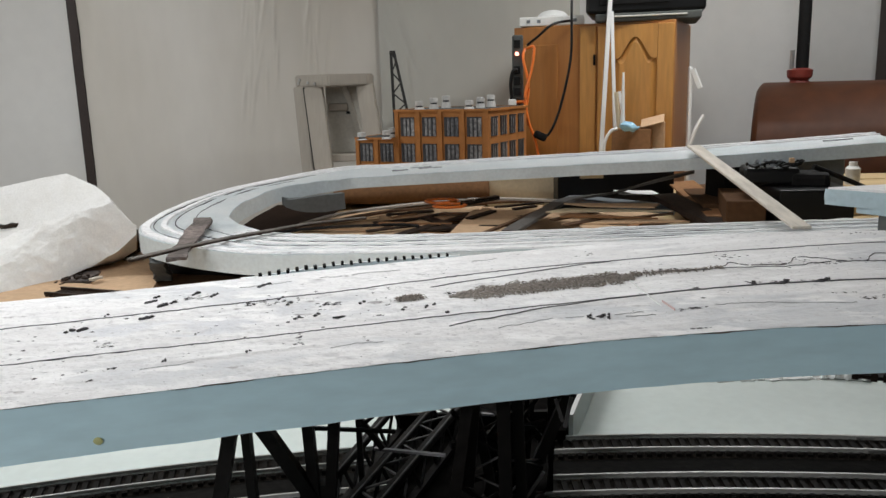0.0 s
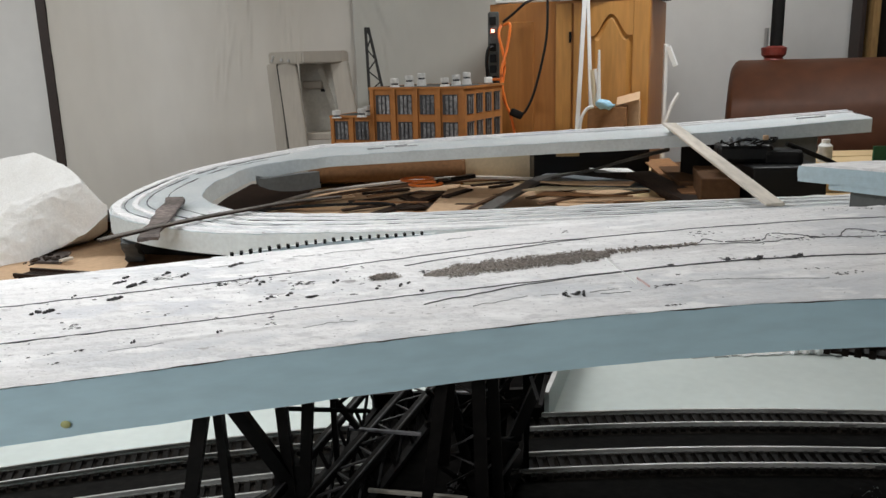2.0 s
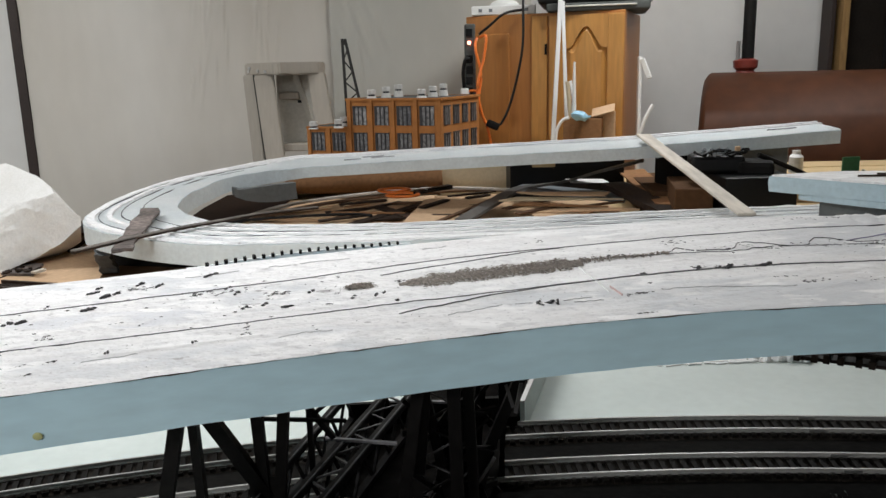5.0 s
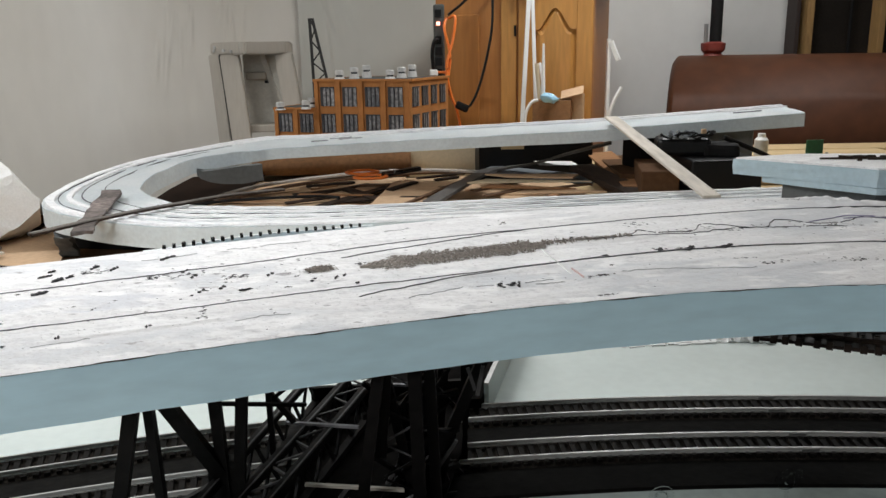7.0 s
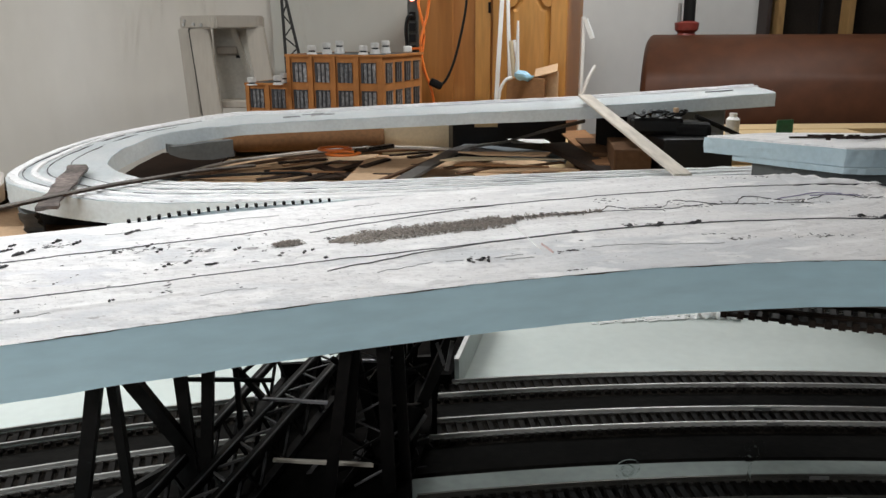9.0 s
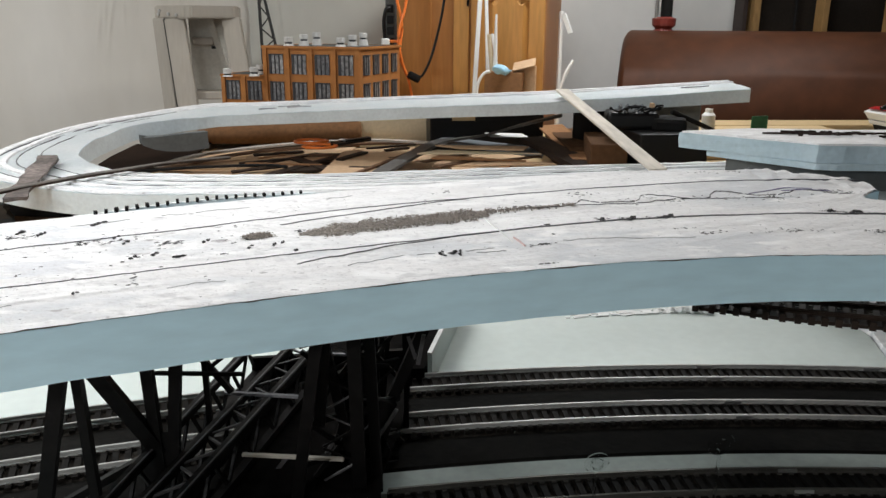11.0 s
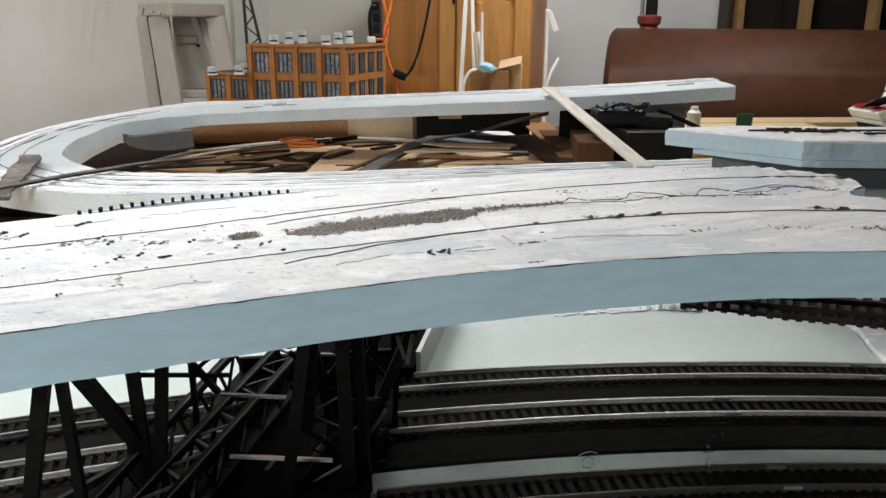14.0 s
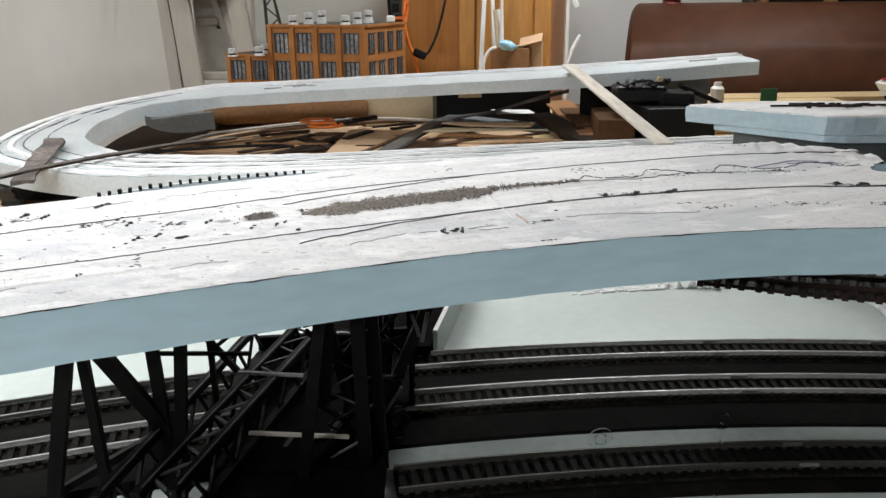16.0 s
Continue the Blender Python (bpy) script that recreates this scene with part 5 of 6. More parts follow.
    sweep(bm, curve_points([(0.155, 1.94, 1.014), (0.265, 2.18, 1.020), (0.352, 2.35, 1.026), (0.42, 2.36, 1.034), (0.49, 2.30, 1.053), (0.58, 2.24, 1.088), (0.69, 2.20, 1.120)], 8), [(-0.022, -0.0035), (0.022, -0.0035), (0.020, 0.0035), (-0.020, 0.0035)])
    solo("black_strip", bm, LATH_GREY, "long dark grey bowed strip propped on the heap", "strip")
    bm = BM()
    box(bm, (0.555, 2.30, 1.052), (0.12, 0.06, 0.001), turn(8, 4, 3))
    solo("paper_slip", bm, PAPER, "small white slip of paper", "paper")
    flat_piece("grey_offcut", GREY_PLASTIC, [(0.36, 2.42), (0.40, 2.50), (0.66, 2.25), (0.62, 2.14)], 1.010, 0.012, "flat dark grey offcut on the heap", "offcut")
    bm = BM()
    beam(bm, (0.620, 2.26, 1.045), (0.70, 1.84, 1.010), 0.075, 0.014)
    solo("dark_offcut", bm, STRIP_DARK, "dark wooden offcut leaning on a box", "offcut")
    bm = BM()
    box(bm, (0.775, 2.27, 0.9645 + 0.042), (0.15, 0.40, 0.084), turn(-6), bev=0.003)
    solo("cardboard_box", bm, CARD_SHADED, "closed cardboard box behind the strips, darkened for shade", "box")
    bm = BM()
    plate(bm, [(0.660, 1.99), (0.700, 2.50), (0.790, 2.52), (0.735, 1.97)], 1.050, 1.054)
    for v in bm.verts:
        v.co.z -= 0.022 * (2.5 - v.co.y) / 0.5
    solo("cardboard_flap", bm, CARD_DARK, "loose orange-brown cardboard flap lying on a box", "cardboard", "cardboard cut-offs")
    bm = BM()
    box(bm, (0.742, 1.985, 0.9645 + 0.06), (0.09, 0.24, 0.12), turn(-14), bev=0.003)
    solo("cardboard_box", bm, CARD_SHADED, "cardboard box beside a black case, coloured as in shadow", "box")
    # boxes under the far arm
    bm = BM()
    rows = []
    for i in range(41):
        k = i / 40
        x = -0.385 + 0.53 * k
        rise = 0.020 * math.sin(k * 1.6) + 0.004 * noise.noise(Vector((k * 5, 1, 0)))
        row = []
        for y0, z0 in ((2.80, 1.030), (2.72, 1.040), (2.655, 1.034), (2.625, 1.018), (2.62, 1.000), (2.64, 0.982), (2.70, 0.974), (2.80, 0.9725)):
            row.append(bm.verts.new((x, y0 + 0.06 * (1 - k), z0 + rise * (z0 - 0.9725) / 0.06)))
        rows.append(row)
    for r0, r1 in zip(rows, rows[1:]):
        for j in range(7):
            bm.faces.new((r0[j], r1[j], r1[j + 1], r0[j + 1]))
    bm.faces.new(rows[0])
    bm.faces.new(rows[-1][::-1])
    bmesh.ops.recalc_face_normals(bm, faces=bm.faces)
    solo("cardboard_roll", bm, CARD_ROLL, "long red-brown cardboard rolled over beneath the far arm", "cardboard", smooth=True)
    bm = BM()
    box(bm, (0.275, 2.70, 1.035), (0.27, 0.10, 0.135), turn(-2), bev=0.003)
    solo("cardboard_box", bm, CARD_PALE, "pale yellowish cardboard box beneath the far arm", "box")
    # below the tip of the loop: a ragged grey chunk, and a black block and darkened card put in for shade
    bm = BM()
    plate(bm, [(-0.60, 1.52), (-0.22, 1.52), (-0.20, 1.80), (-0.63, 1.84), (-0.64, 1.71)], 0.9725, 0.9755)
    solo("card_sheet", bm, CARD_SHADED, "card lying beneath the loop, coloured dark for its shade", "card")
    bm = BM()
    box(bm, (-0.492, 1.738, 1.006), (0.34, 0.06, 0.064), turn(-14), bev=0.004)
    solo("shade_block", bm, BLACK_MATT, "black block put under the loop as its shade", "block")
    bm = BM()
    beam(bm, (-0.618, 1.682, 0.973), (-0.603, 1.600, 1.038), 0.030, 0.020)
    bmesh.ops.subdivide_edges(bm, edges=list(bm.edges), cuts=7, use_grid_fill=True)
    for v in bm.verts:
        v.co += Vector((rough(v.co, 0.011, 0.022, 3.0) + rough(v.co, 0.005, 0.008, 1.0), rough(v.co, 0.005, 0.02, 4.0), rough(v.co, 0.006, 0.016, 5.0)))
        v.co.z = max(v.co.z, 0.9765)
    solo("foam_chunk", bm, GREY_FOAM, "ragged grey foam chunk propping the loop's tip", "foam chunk")
    # a length of dark flex track
    piece = thing("track_piece", "short length of dark brown ladder-like track lying at the hill's foot", "track")
    a, b = Vector((-0.822, 1.600, 0.979)), Vector((-0.650, 1.540, 0.979))
    side = Vector((-(b - a).y, (b - a).x, 0)).normalized() * 0.022
    for k in (-1, 1):
        bm = BM()
        beam(bm, a + side * k, b + side * k, 0.005, 0.006)
        part("rail", bm, TIE_BROWN, piece)
    me_bm = BM()
    box(me_bm, (0, 0, 0), (0.005, 0.05, 0.004))
    me = mesh_from("tie", me_bm, TIE_BROWN)
    for i in range(17):
        ob = new("tie", me)
        ob.parent = piece
        p = a.lerp(b, (i + 0.5) / 17)
        ob.matrix_local = pose(p.x, p.y, 0.9745, 0, 0, math.degrees(math.atan2(b.y - a.y, b.x - a.x)))
    flat_piece("brown_offcut", WOOD_GREY, [(-0.855, 1.70), (-0.845, 1.79), (-0.80, 1.78), (-0.78, 1.68)], 0.973, 0.005, "brown-grey wooden offcut beside the plaster hill", "offcut", "offcuts by the hill")
    strip_between("pale_offcut", WOOD_PALE, (-0.776, 1.675, 0.982), (-0.764, 1.70, 0.982), 0.012, 0.005, "small pale wood chip on a brown offcut", "offcuts by the hill")
    for q, w in (((-0.818, 1.935), (-0.808, 1.975)), ((-0.800, 1.955), (-0.785, 2.0)), ((-0.80, 1.915), (-0.785, 1.93))):
        strip_between("dark_piece", STRIP_DARK, (*q, 0.975), (*w, 0.985), 0.008, 0.006, "dark flat offcut lying on the cardboard", "offcuts by the hill")
    bm = BM()
    for i in range(26):
        box(bm, (random.gauss(-0.82, 0.02), random.gauss(1.71, 0.02), 0.980), (random.uniform(0.003, 0.012), random.uniform(0.002, 0.006), random.uniform(0.002, 0.005)), turn(random.uniform(0, 90), random.uniform(-40, 40)))
    solo("bark_crumbs", bm, STRIP_DARK, "dark crumbs at the foot of the plaster hill", "crumbs", kind="stuff")


def scissors():
    sc = thing("scissors", "scissors with orange plastic handles and dark blades", "scissors")
    z = 1.036
    for s in (-1, 1):
        bm = BM()
        c = Vector((-0.002 - s * 0.012, 2.298 + s * 0.036, z))
        ring = [(c.x + 0.046 * math.cos(a), c.y + 0.036 * math.sin(a), c.z + 0.002 * s) for a in np.linspace(0, math.tau, 25)]
        sweep(bm, ring, [(0.0055 * math.cos(a), 0.0042 * math.sin(a)) for a in np.linspace(0, math.tau, 9)[:-1]], closed_ends=False)
        part("handle", bm, ORANGE, sc, "orange plastic loop handle", smooth=True)
        bm = BM()
        beam(bm, (0.048, 2.29 + s * 0.016, z), (0.155, 2.385 - s * 0.006, z + 0.004 * s), 0.020, 0.006)
        part("blade", bm, BLACK, sc, "dark steel blade")
    bm = BM()
    rod(bm, (0.080, 2.318, z - 0.004), (0.080, 2.318, z + 0.008), 0.004)
    part("pivot", bm, STEEL, sc)


# ---- right-hand side of the bench ----
def right_foam():
    chunk = thing("foam_offcut", "pale blue foam block in two layers with a plastered top", "foam block")
    for name, outline, z0, z1, m in (
        ("upper_layer", [(0.640, 1.335), (0.650, 1.318), (0.768, 1.122), (0.79, 1.116), (0.924, 1.088), (1.6, 0.95), (1.6, 1.15), (0.95, 1.27)], 1.160, 1.186, FOAM_PALE),
        ("lower_layer", [(0.672, 1.290), (0.765, 1.118), (0.79, 1.108), (0.924, 1.081), (1.6, 0.944), (1.6, 1.16), (0.95, 1.275)], 1.150, 1.1595, FOAM_PALE),
        ("plaster_skin", [(0.643, 1.331), (0.654, 1.316), (0.770, 1.126), (0.79, 1.120), (0.926, 1.091), (1.6, 0.955), (1.6, 1.145), (0.95, 1.265)], 1.1862, 1.189, PLASTER),
    ):
        bm = BM()
        plate(bm, outline, z0, z1)
        bmesh.ops.triangulate(bm, faces=[f for f in bm.faces if len(f.verts) > 4])
        bmesh.ops.subdivide_edges(bm, edges=list(bm.edges), cuts=7, use_grid_fill=True)
        for v in bm.verts:
            p = v.co.copy()
            flat = Vector((p.x, p.y, 0))
            v.co.x += rough(flat, 0.004, 0.035, 2.0) + rough(p, 0.0015, 0.012, 3.0)
            v.co.y += rough(flat, 0.004, 0.035, 4.0) + rough(p, 0.0015, 0.012, 5.0)
            v.co.z += 0.0055 * max(0.0, min(1.0, (p.x - 0.64) / 0.13))
            if name == "plaster_skin" and p.z > 1.188:
                v.co.z += abs(rough(p, 0.0030, 0.02, 6.0))
        part(name, bm, m, chunk)
    # added filler that hides the bench so the gap below stays dark
    bm = BM()
    plate(bm, [(0.695, 1.262), (0.775, 1.134), (0.93, 1.100), (1.5, 0.985), (1.5, 1.15), (0.95, 1.25)], 1.1207, 1.1520)
    part("riser", bm, GREY_FOAM, chunk, "grey foam riser added to fill the shaded gap below")
    # loose rails and scraps lying on it
    for a, b in (((0.74, 1.235, 1.1965), (1.02, 1.185, 1.1985)), ((1.04, 1.18, 1.1985), (1.45, 1.10, 1.1985)), ((0.80, 1.20, 1.1985), (0.87, 1.19, 1.1985)), ((0.90, 1.165, 1.1985), (1.3, 1.11, 1.1985))):
        bm = BM()
        beam(bm, a, b, 0.0028, 0.003)
        solo("loose_rail", bm, STRIP_DARK, "loose thin dark rail lying on the foam block", "rail", "loose rails")
    bm = BM()
    random.seed(41)
    for i in range(60):
        x = random.uniform(0.76, 1.3)
        box(bm, (x, 1.235 - 0.19 * (x - 0.74) + random.uniform(-0.05, 0.02), 1.1985), (random.uniform(0.003, 0.016), random.uniform(0.002, 0.005), 0.003), turn(random.uniform(-30, 30)))
    solo("rail_scraps", bm, STRIP_DARK, "dark scraps of tie and rail on the foam", "scraps", kind="stuff")
    bm = BM()
    plate(bm, [(0.70, 0.93), (1.5, 0.86), (1.5, 1.18), (0.80, 1.24), (0.70, 1.20)], 1.085, 1.1205)
    box(bm, (1.15, 1.10, 1.025), (0.5, 0.12, 0.1205))
    solo("foam_sheet", bm, FOAM_GREY, "grey-blue foam sheet lower beside the slab", "foam sheet")


def electronics():
    base = 0.9645
    bm = BM()
    box(bm, (0.865, 1.92, base + 0.075), (0.17, 0.20, 0.15), turn(-4), bev=0.004)
    solo("black_case", bm, BLACK, "black plastic storage case under the arm", "case")
    psu = thing("power_supply", "black train power supply with knobs and wires", "power supply")
    bm = BM()
    box(bm, (0.795, 1.95, base + 0.172), (0.13, 0.09, 0.044), turn(-14), bev=0.010)
    part("body", bm, BLACK, psu)
    bm = BM()
    box(bm, (0.880, 1.91, base + 0.162), (0.085, 0.08, 0.040), turn(-24), bev=0.012)
    part("side_unit", bm, BLACK_MATT, psu)
    for i in range(4):
        bm = BM()
        x = 0.752 + 0.019 * i
        rod(bm, (x, 1.925, base + 0.205), (x + 0.003, 1.92, base + 0.210), 0.005)
        part("knob", bm, GREY_PLASTIC, psu)
    random.seed(51)
    for i in range(9):
        bm = BM()
        x = 0.735 + 0.013 * i
        q = [(x, 1.93, base + 0.200)]
        for k in range(3):
            q.append((x + random.uniform(-0.02, 0.025), 1.915 - 0.012 * k, base + 0.203 + random.uniform(-0.012, 0.008)))
        q.append((x + random.uniform(-0.02, 0.03), 1.93, base + 0.19))
        tube(bm, q, random.uniform(0.0012, 0.003), 6, 5)
        part("wire", bm, GREY_PLASTIC if i % 4 == 1 else BLACK_MATT, psu)
    bm = BM()
    box(bm, (0.83, 1.905, base + 0.211), (0.011, 0.010, 0.011), bev=0.001)
    part("relay", bm, CARD, psu, "small tan component")
    bm = BM()
    box(bm, (0.985, 2.20, base + 0.0945), (0.19, 0.12, 0.189), turn(-10), bev=0.003)
    solo("grey_carton", bm, GREY_PLASTIC, "grey plastic tub under the end of the arm", "tub")
    bm = BM()
    tube(bm, [(0.88, 1.90, 1.16), (0.98, 1.92, 1.12), (1.08, 1.97, 1.08), (1.16, 2.05, 1.07)], 0.006, 8)
    solo("black_cable", bm, BLACK_MATT, "thick black cable trailing to the board", "cable")
    bm = BM()
    box(bm, (0.535, 2.55, base + 0.082), (0.36, 0.16, 0.164), turn(-3), bev=0.004)
    solo("black_case", bm, BLACK, "black plastic case beneath the far arm", "case")
    bm = BM()
    box(bm, (0.455, 2.468, 1.088), (0.072, 0.002, 0.024), turn(-3))
    solo("yellow_sticker", bm, WOOD_PINE, "small yellow sticker on a black case", "sticker")
    bm = BM()
    box(bm, (1.72, 2.60, base + 0.038), (1.15, 0.14, 0.076), turn(-5), bev=0.003)
    solo("pine_shelf", bm, WOOD_PINE, "raw pine board standing along the bench", "board")
    bottle = thing("glue_bottle", "silver and white glue bottle with a white cap", "bottle")
    bm = BM()
    rod(bm, (1.232, 2.40, base + 0.0805), (1.232, 2.40, base + 0.128), 0.021, n=24)
    part("body", bm, VENT_GREY, bottle)
    bm = BM()
    rod(bm, (1.232, 2.40, base + 0.128), (1.232, 2.40, base + 0.136), 0.021, 0.014, n=24)
    part("shoulder", bm, WHITE_PLASTIC, bottle)
    bm = BM()
    rod(bm, (1.232, 2.40, base + 0.136), (1.232, 2.40, base + 0.148), 0.012, n=20)
    part("cap", bm, WHITE_PLASTIC, bottle)
    bm = BM()
    box(bm, (1.42, 2.40, base + 0.040), (0.50, 0.2, 0.080), turn(-3), bev=0.003)
    solo("parts_tray", bm, WOOD_PINE, "flat pine board carrying small parts", "board")
    pcb = thing("circuit_board", "small green circuit board with components", "circuit board")
    bm = BM()
    box(bm, (1.335, 2.27, base + 0.0815), (0.06, 0.04, 0.0018), turn(8))
    part("board", bm, GREEN_PCB, pcb)
    bm = BM()
    box(bm, (1.335, 2.275, base + 0.1105), (0.056, 0.006, 0.055), turn(8), bev=0.001)
    part("upright_card", bm, GREEN_PCB, pcb)
    for dx, h in ((0.028, 0.02), (0.036, 0.016), (-0.01, 0.012)):
        bm = BM()
        rod(bm, (1.335 + dx, 2.255, base + 0.0825), (1.335 + dx, 2.255, base + 0.0825 + h), 0.004)
        part("capacitor", bm, STEEL, pcb)
    bm = BM()
    box(bm, (1.285, 2.27, base + 0.0865), (0.03, 0.02, 0.012), turn(15), bev=0.002)
    solo("black_plug", bm, BLACK, "small black plug on the tray", "plug")


def model_boat():
    """A toy craft with a pointed nose, seen from the side."""
    boat = thing("toy_craft", "white and red toy craft with a black barrel and windscreen", "toy")

    def at(u, w, y=0.0):
        """u along the toy from its nose, w above its keel, in millimetres."""
        return Vector((1.448 + u * 0.001, 1.90 + y, 1.092 + w * 0.001))

    def slab_of(name, outline, y0, y1, material, label=""):
        bm = BM()
        rings = [[bm.verts.new(at(u, w, y)) for u, w in outline] for y in (y0, y1)]
        n = len(outline)
        bm.faces.new(rings[0])
        bm.faces.new(rings[1][::-1])
        for i in range(n):
            bm.faces.new((rings[0][i], rings[1][i], rings[1][(i + 1) % n], rings[0][(i + 1) % n]))
        bmesh.ops.recalc_face_normals(bm, faces=bm.faces)
        bmesh.ops.bevel(bm, geom=list(bm.edges), offset=0.002, segments=1, affect="EDGES")
        part(name, bm, material, boat, label)

    slab_of("keel", [(34, 0), (22, 24), (90, 24), (230, 24), (230, 0)], -0.05, 0.05, BLACK_MATT, "black underside")
    slab_of("nose_fin", [(48, 0), (24, 26), (34, 28), (62, 4)], -0.06, -0.052, WHITE_PLASTIC)
    slab_of("lower_hull", [(14, 36), (20, 24), (230, 24), (230, 36)], -0.06, 0.06, WHITE_PLASTIC)
    slab_of("hull_recess", [(50, 37), (230, 37), (230, 56), (50, 56)], -0.05, 0.05, BLACK)
    slab_of("nose", [(-2, 57), (14, 37), (48, 40), (48, 62), (20, 66)], -0.06, 0.06, WHITE_PLASTIC)
    slab_of("red_deck", [(2, 66), (66, 67), (66, 72), (28, 71)], -0.055, 0.055, RED_GLOSS)
    slab_of("side_panel", [(106, 0), (106, 44), (230, 44), (230, 0)], -0.063, -0.0605, RED_GLOSS)
    slab_of("body", [(86, 70), (98, 100), (230, 104), (230, 40), (128, 42), (104, 56)], -0.058, 0.058, WHITE_PLASTIC)
    slab_of("badge", [(112, 76), (120, 82), (230, 82), (230, 52), (128, 50), (116, 60)], -0.061, -0.0585, RED_GLOSS)
    slab_of("hatch", [(122, 74), (230, 74), (230, 60), (128, 58)], -0.0625, -0.0612, CARD_PALE, "pale orange hatch")
    slab_of("cabin", [(92, 104), (96, 142), (230, 142), (230, 104)], -0.05, 0.05, WHITE_PLASTIC)
    slab_of("windscreen_frame", [(96, 142), (112, 190), (140, 226), (152, 226), (124, 188), (108, 142)], -0.05, -0.042, WHITE_PLASTIC)
    slab_of("windscreen_frame", [(96, 142), (112, 190), (140, 226), (152, 226), (124, 188), (108, 142)], 0.042, 0.05, WHITE_PLASTIC)
    slab_of("windscreen", [(108, 143), (124, 188), (152, 226), (230, 226), (230, 143)], -0.040, 0.040, GREY_PLASTIC, "grey tinted windscreen")
    bm = BM()
    rod(bm, at(-20, 73, -0.03), at(8, 80, -0.03), 0.004, 0.009, n=18)
    rod(bm, at(8, 80, -0.03), at(82, 97, -0.03), 0.010, 0.011, n=18)
    part("gun_barrel", bm, BLACK, boat, "black barrel")
    for u0, w0, u1, w1, r in ((46, 128, 72, 134, 0.008), (50, 76, 74, 84, 0.007)):
        bm = BM()
        rod(bm, at(u0, w0, -0.055), at(u1, w1, -0.055), 0.001, r, n=14)
        rod(bm, at(u1, w1, -0.055), at(u1 + 26, w1 + 2, -0.055), r, r * 1.1, n=14)
        part("nose_cone", bm, WHITE_PLASTIC, boat)
    bm = BM()
    box(bm, (1.568, 1.9, 1.0281), (0.30, 0.16, 0.1273), bev=0.004)
    solo("carton", bm, CARD_PALE, "pale carton under the toy craft", "box")
    bm = BM()
    tube(bm, [(1.36, 1.84, 1.07), (1.38, 1.84, 1.095), (1.43, 1.84, 1.10), (1.46, 1.84, 1.085)], 0.0022, 6)
    solo("thin_cable", bm, BLACK_MATT, "thin black cable looped before the toy", "cable")


# ---- things against the wall ----
def factory():
    f = thing("model_factory", "orange brick model factory with rows of barred windows", "model building", at=pose(0.150, 2.69, 0, 0, 0, -28.0) @ Matrix.Diagonal((1.135, 1.18, 1, 1)) @ pose(-0.150, -2.70, 0))
    base = 0.9645

    def block(name, x0, x1, y0, y1, top):
        bm = BM()
        box(bm, ((x0 + x1) / 2, (y0 + y1) / 2, (base + top) / 2), (x1 - x0, y1 - y0, top - base), bev=0.001)
        wall = part(name, bm, BRICK, f)
        bm = BM()
        for s in ((x0 + x1) / 2, y0 - 0.002, x1 - x0 + 0.008, 0.008), ((x0 + x1) / 2, y1 + 0.002, x1 - x0 + 0.008, 0.008), (x0 - 0.002, (y0 + y1) / 2, 0.008, y1 - y0), (x1 + 0.002, (y0 + y1) / 2, 0.008, y1 - y0):
            box(bm, (s[0], s[1], top + 0.0005), (s[2], s[3], 0.008))
        part("parapet", bm, BRICK, f)
        bm = BM()
        box(bm, ((x0 + x1) / 2, (y0 + y1) / 2, top + 0.0015), (x1 - x0 - 0.008, y1 - y0 - 0.008, 0.004))
        part("roof", bm, ROOF, f)
        return wall

    tall = block("tall_wing", -0.172, 0.150, 2.70, 2.98, 1.287)
    low = block("low_wing", -0.322, -0.170, 2.70, 2.94, 1.189)

    def window(x, y, z, w, h, side=False):
        win = new("window")
        win.parent = f
        bm = BM()
        box(bm, (x, y, z), (0.003, w, h) if side else (w, 0.003, h))
        part("pane", bm, WINDOW, win)
        d = 0.0022
        # the broad first bar is painted shade of the window's recess
        for k, bw in ((-0.42, 0.008), (-0.08, 0.0030), (0.22, 0.0040)):
            bm = BM()
            box(bm, (x + d, y + k * w, z) if side else (x + k * w, y - d, z), (0.0022, bw, h) if side else (bw, 0.0022, h))
            part("bar", bm, MULLION, win)
        bm = BM()
        box(bm, (x + d, y, z + 0.47 * h) if side else (x, y - d, z + 0.47 * h), (0.0022, w, 0.004) if side else (w, 0.0022, 0.004))
        part("bar", bm, MULLION, win)

    for i in range(4):
        for z in (1.232, 1.140, 1.046):
            window(-0.128 + 0.077 * i, 2.699, z, 0.047, 0.066)
    for i in range(2):
        for z in (1.140, 1.046):
            window(-0.284 + 0.077 * i, 2.699, z, 0.047, 0.066)
    for i in range(4):
        for z in (1.232, 1.140, 1.046):
            window(0.151, 2.735 + 0.066 * i, z, 0.044, 0.066, True)
    # piers between the windows
    for x in (-0.166, -0.089, -0.012, 0.065, 0.142):
        bm = BM()
        box(bm, (x, 2.698, (base + 1.284) / 2), (0.014, 0.0055, 1.284 - base), bev=0.001)
        part("pier", bm, BRICK, f)
    for x in (-0.318, -0.245):
        bm = BM()
        box(bm, (x, 2.698, (base + 1.19) / 2), (0.014, 0.0055, 1.19 - base), bev=0.001)
        part("pier", bm, BRICK, f)
    to_local = f.matrix_world.inverted()
    for wx, wy, z, h in ((-0.085, 2.83, 1.2905, 0.030), (-0.035, 2.88, 1.2905, 0.038), (0.009, 2.94, 1.2905, 0.044), (0.088, 2.78, 1.2905, 0.029), (0.131, 2.86, 1.2905, 0.037), (0.172, 2.93, 1.2905, 0.043), (-0.292, 2.83, 1.191, 0.026), (-0.205, 2.84, 1.191, 0.030), (-0.190, 2.93, 1.191, 0.034)):
        vent = new("roof_vent")
        vent.parent = f
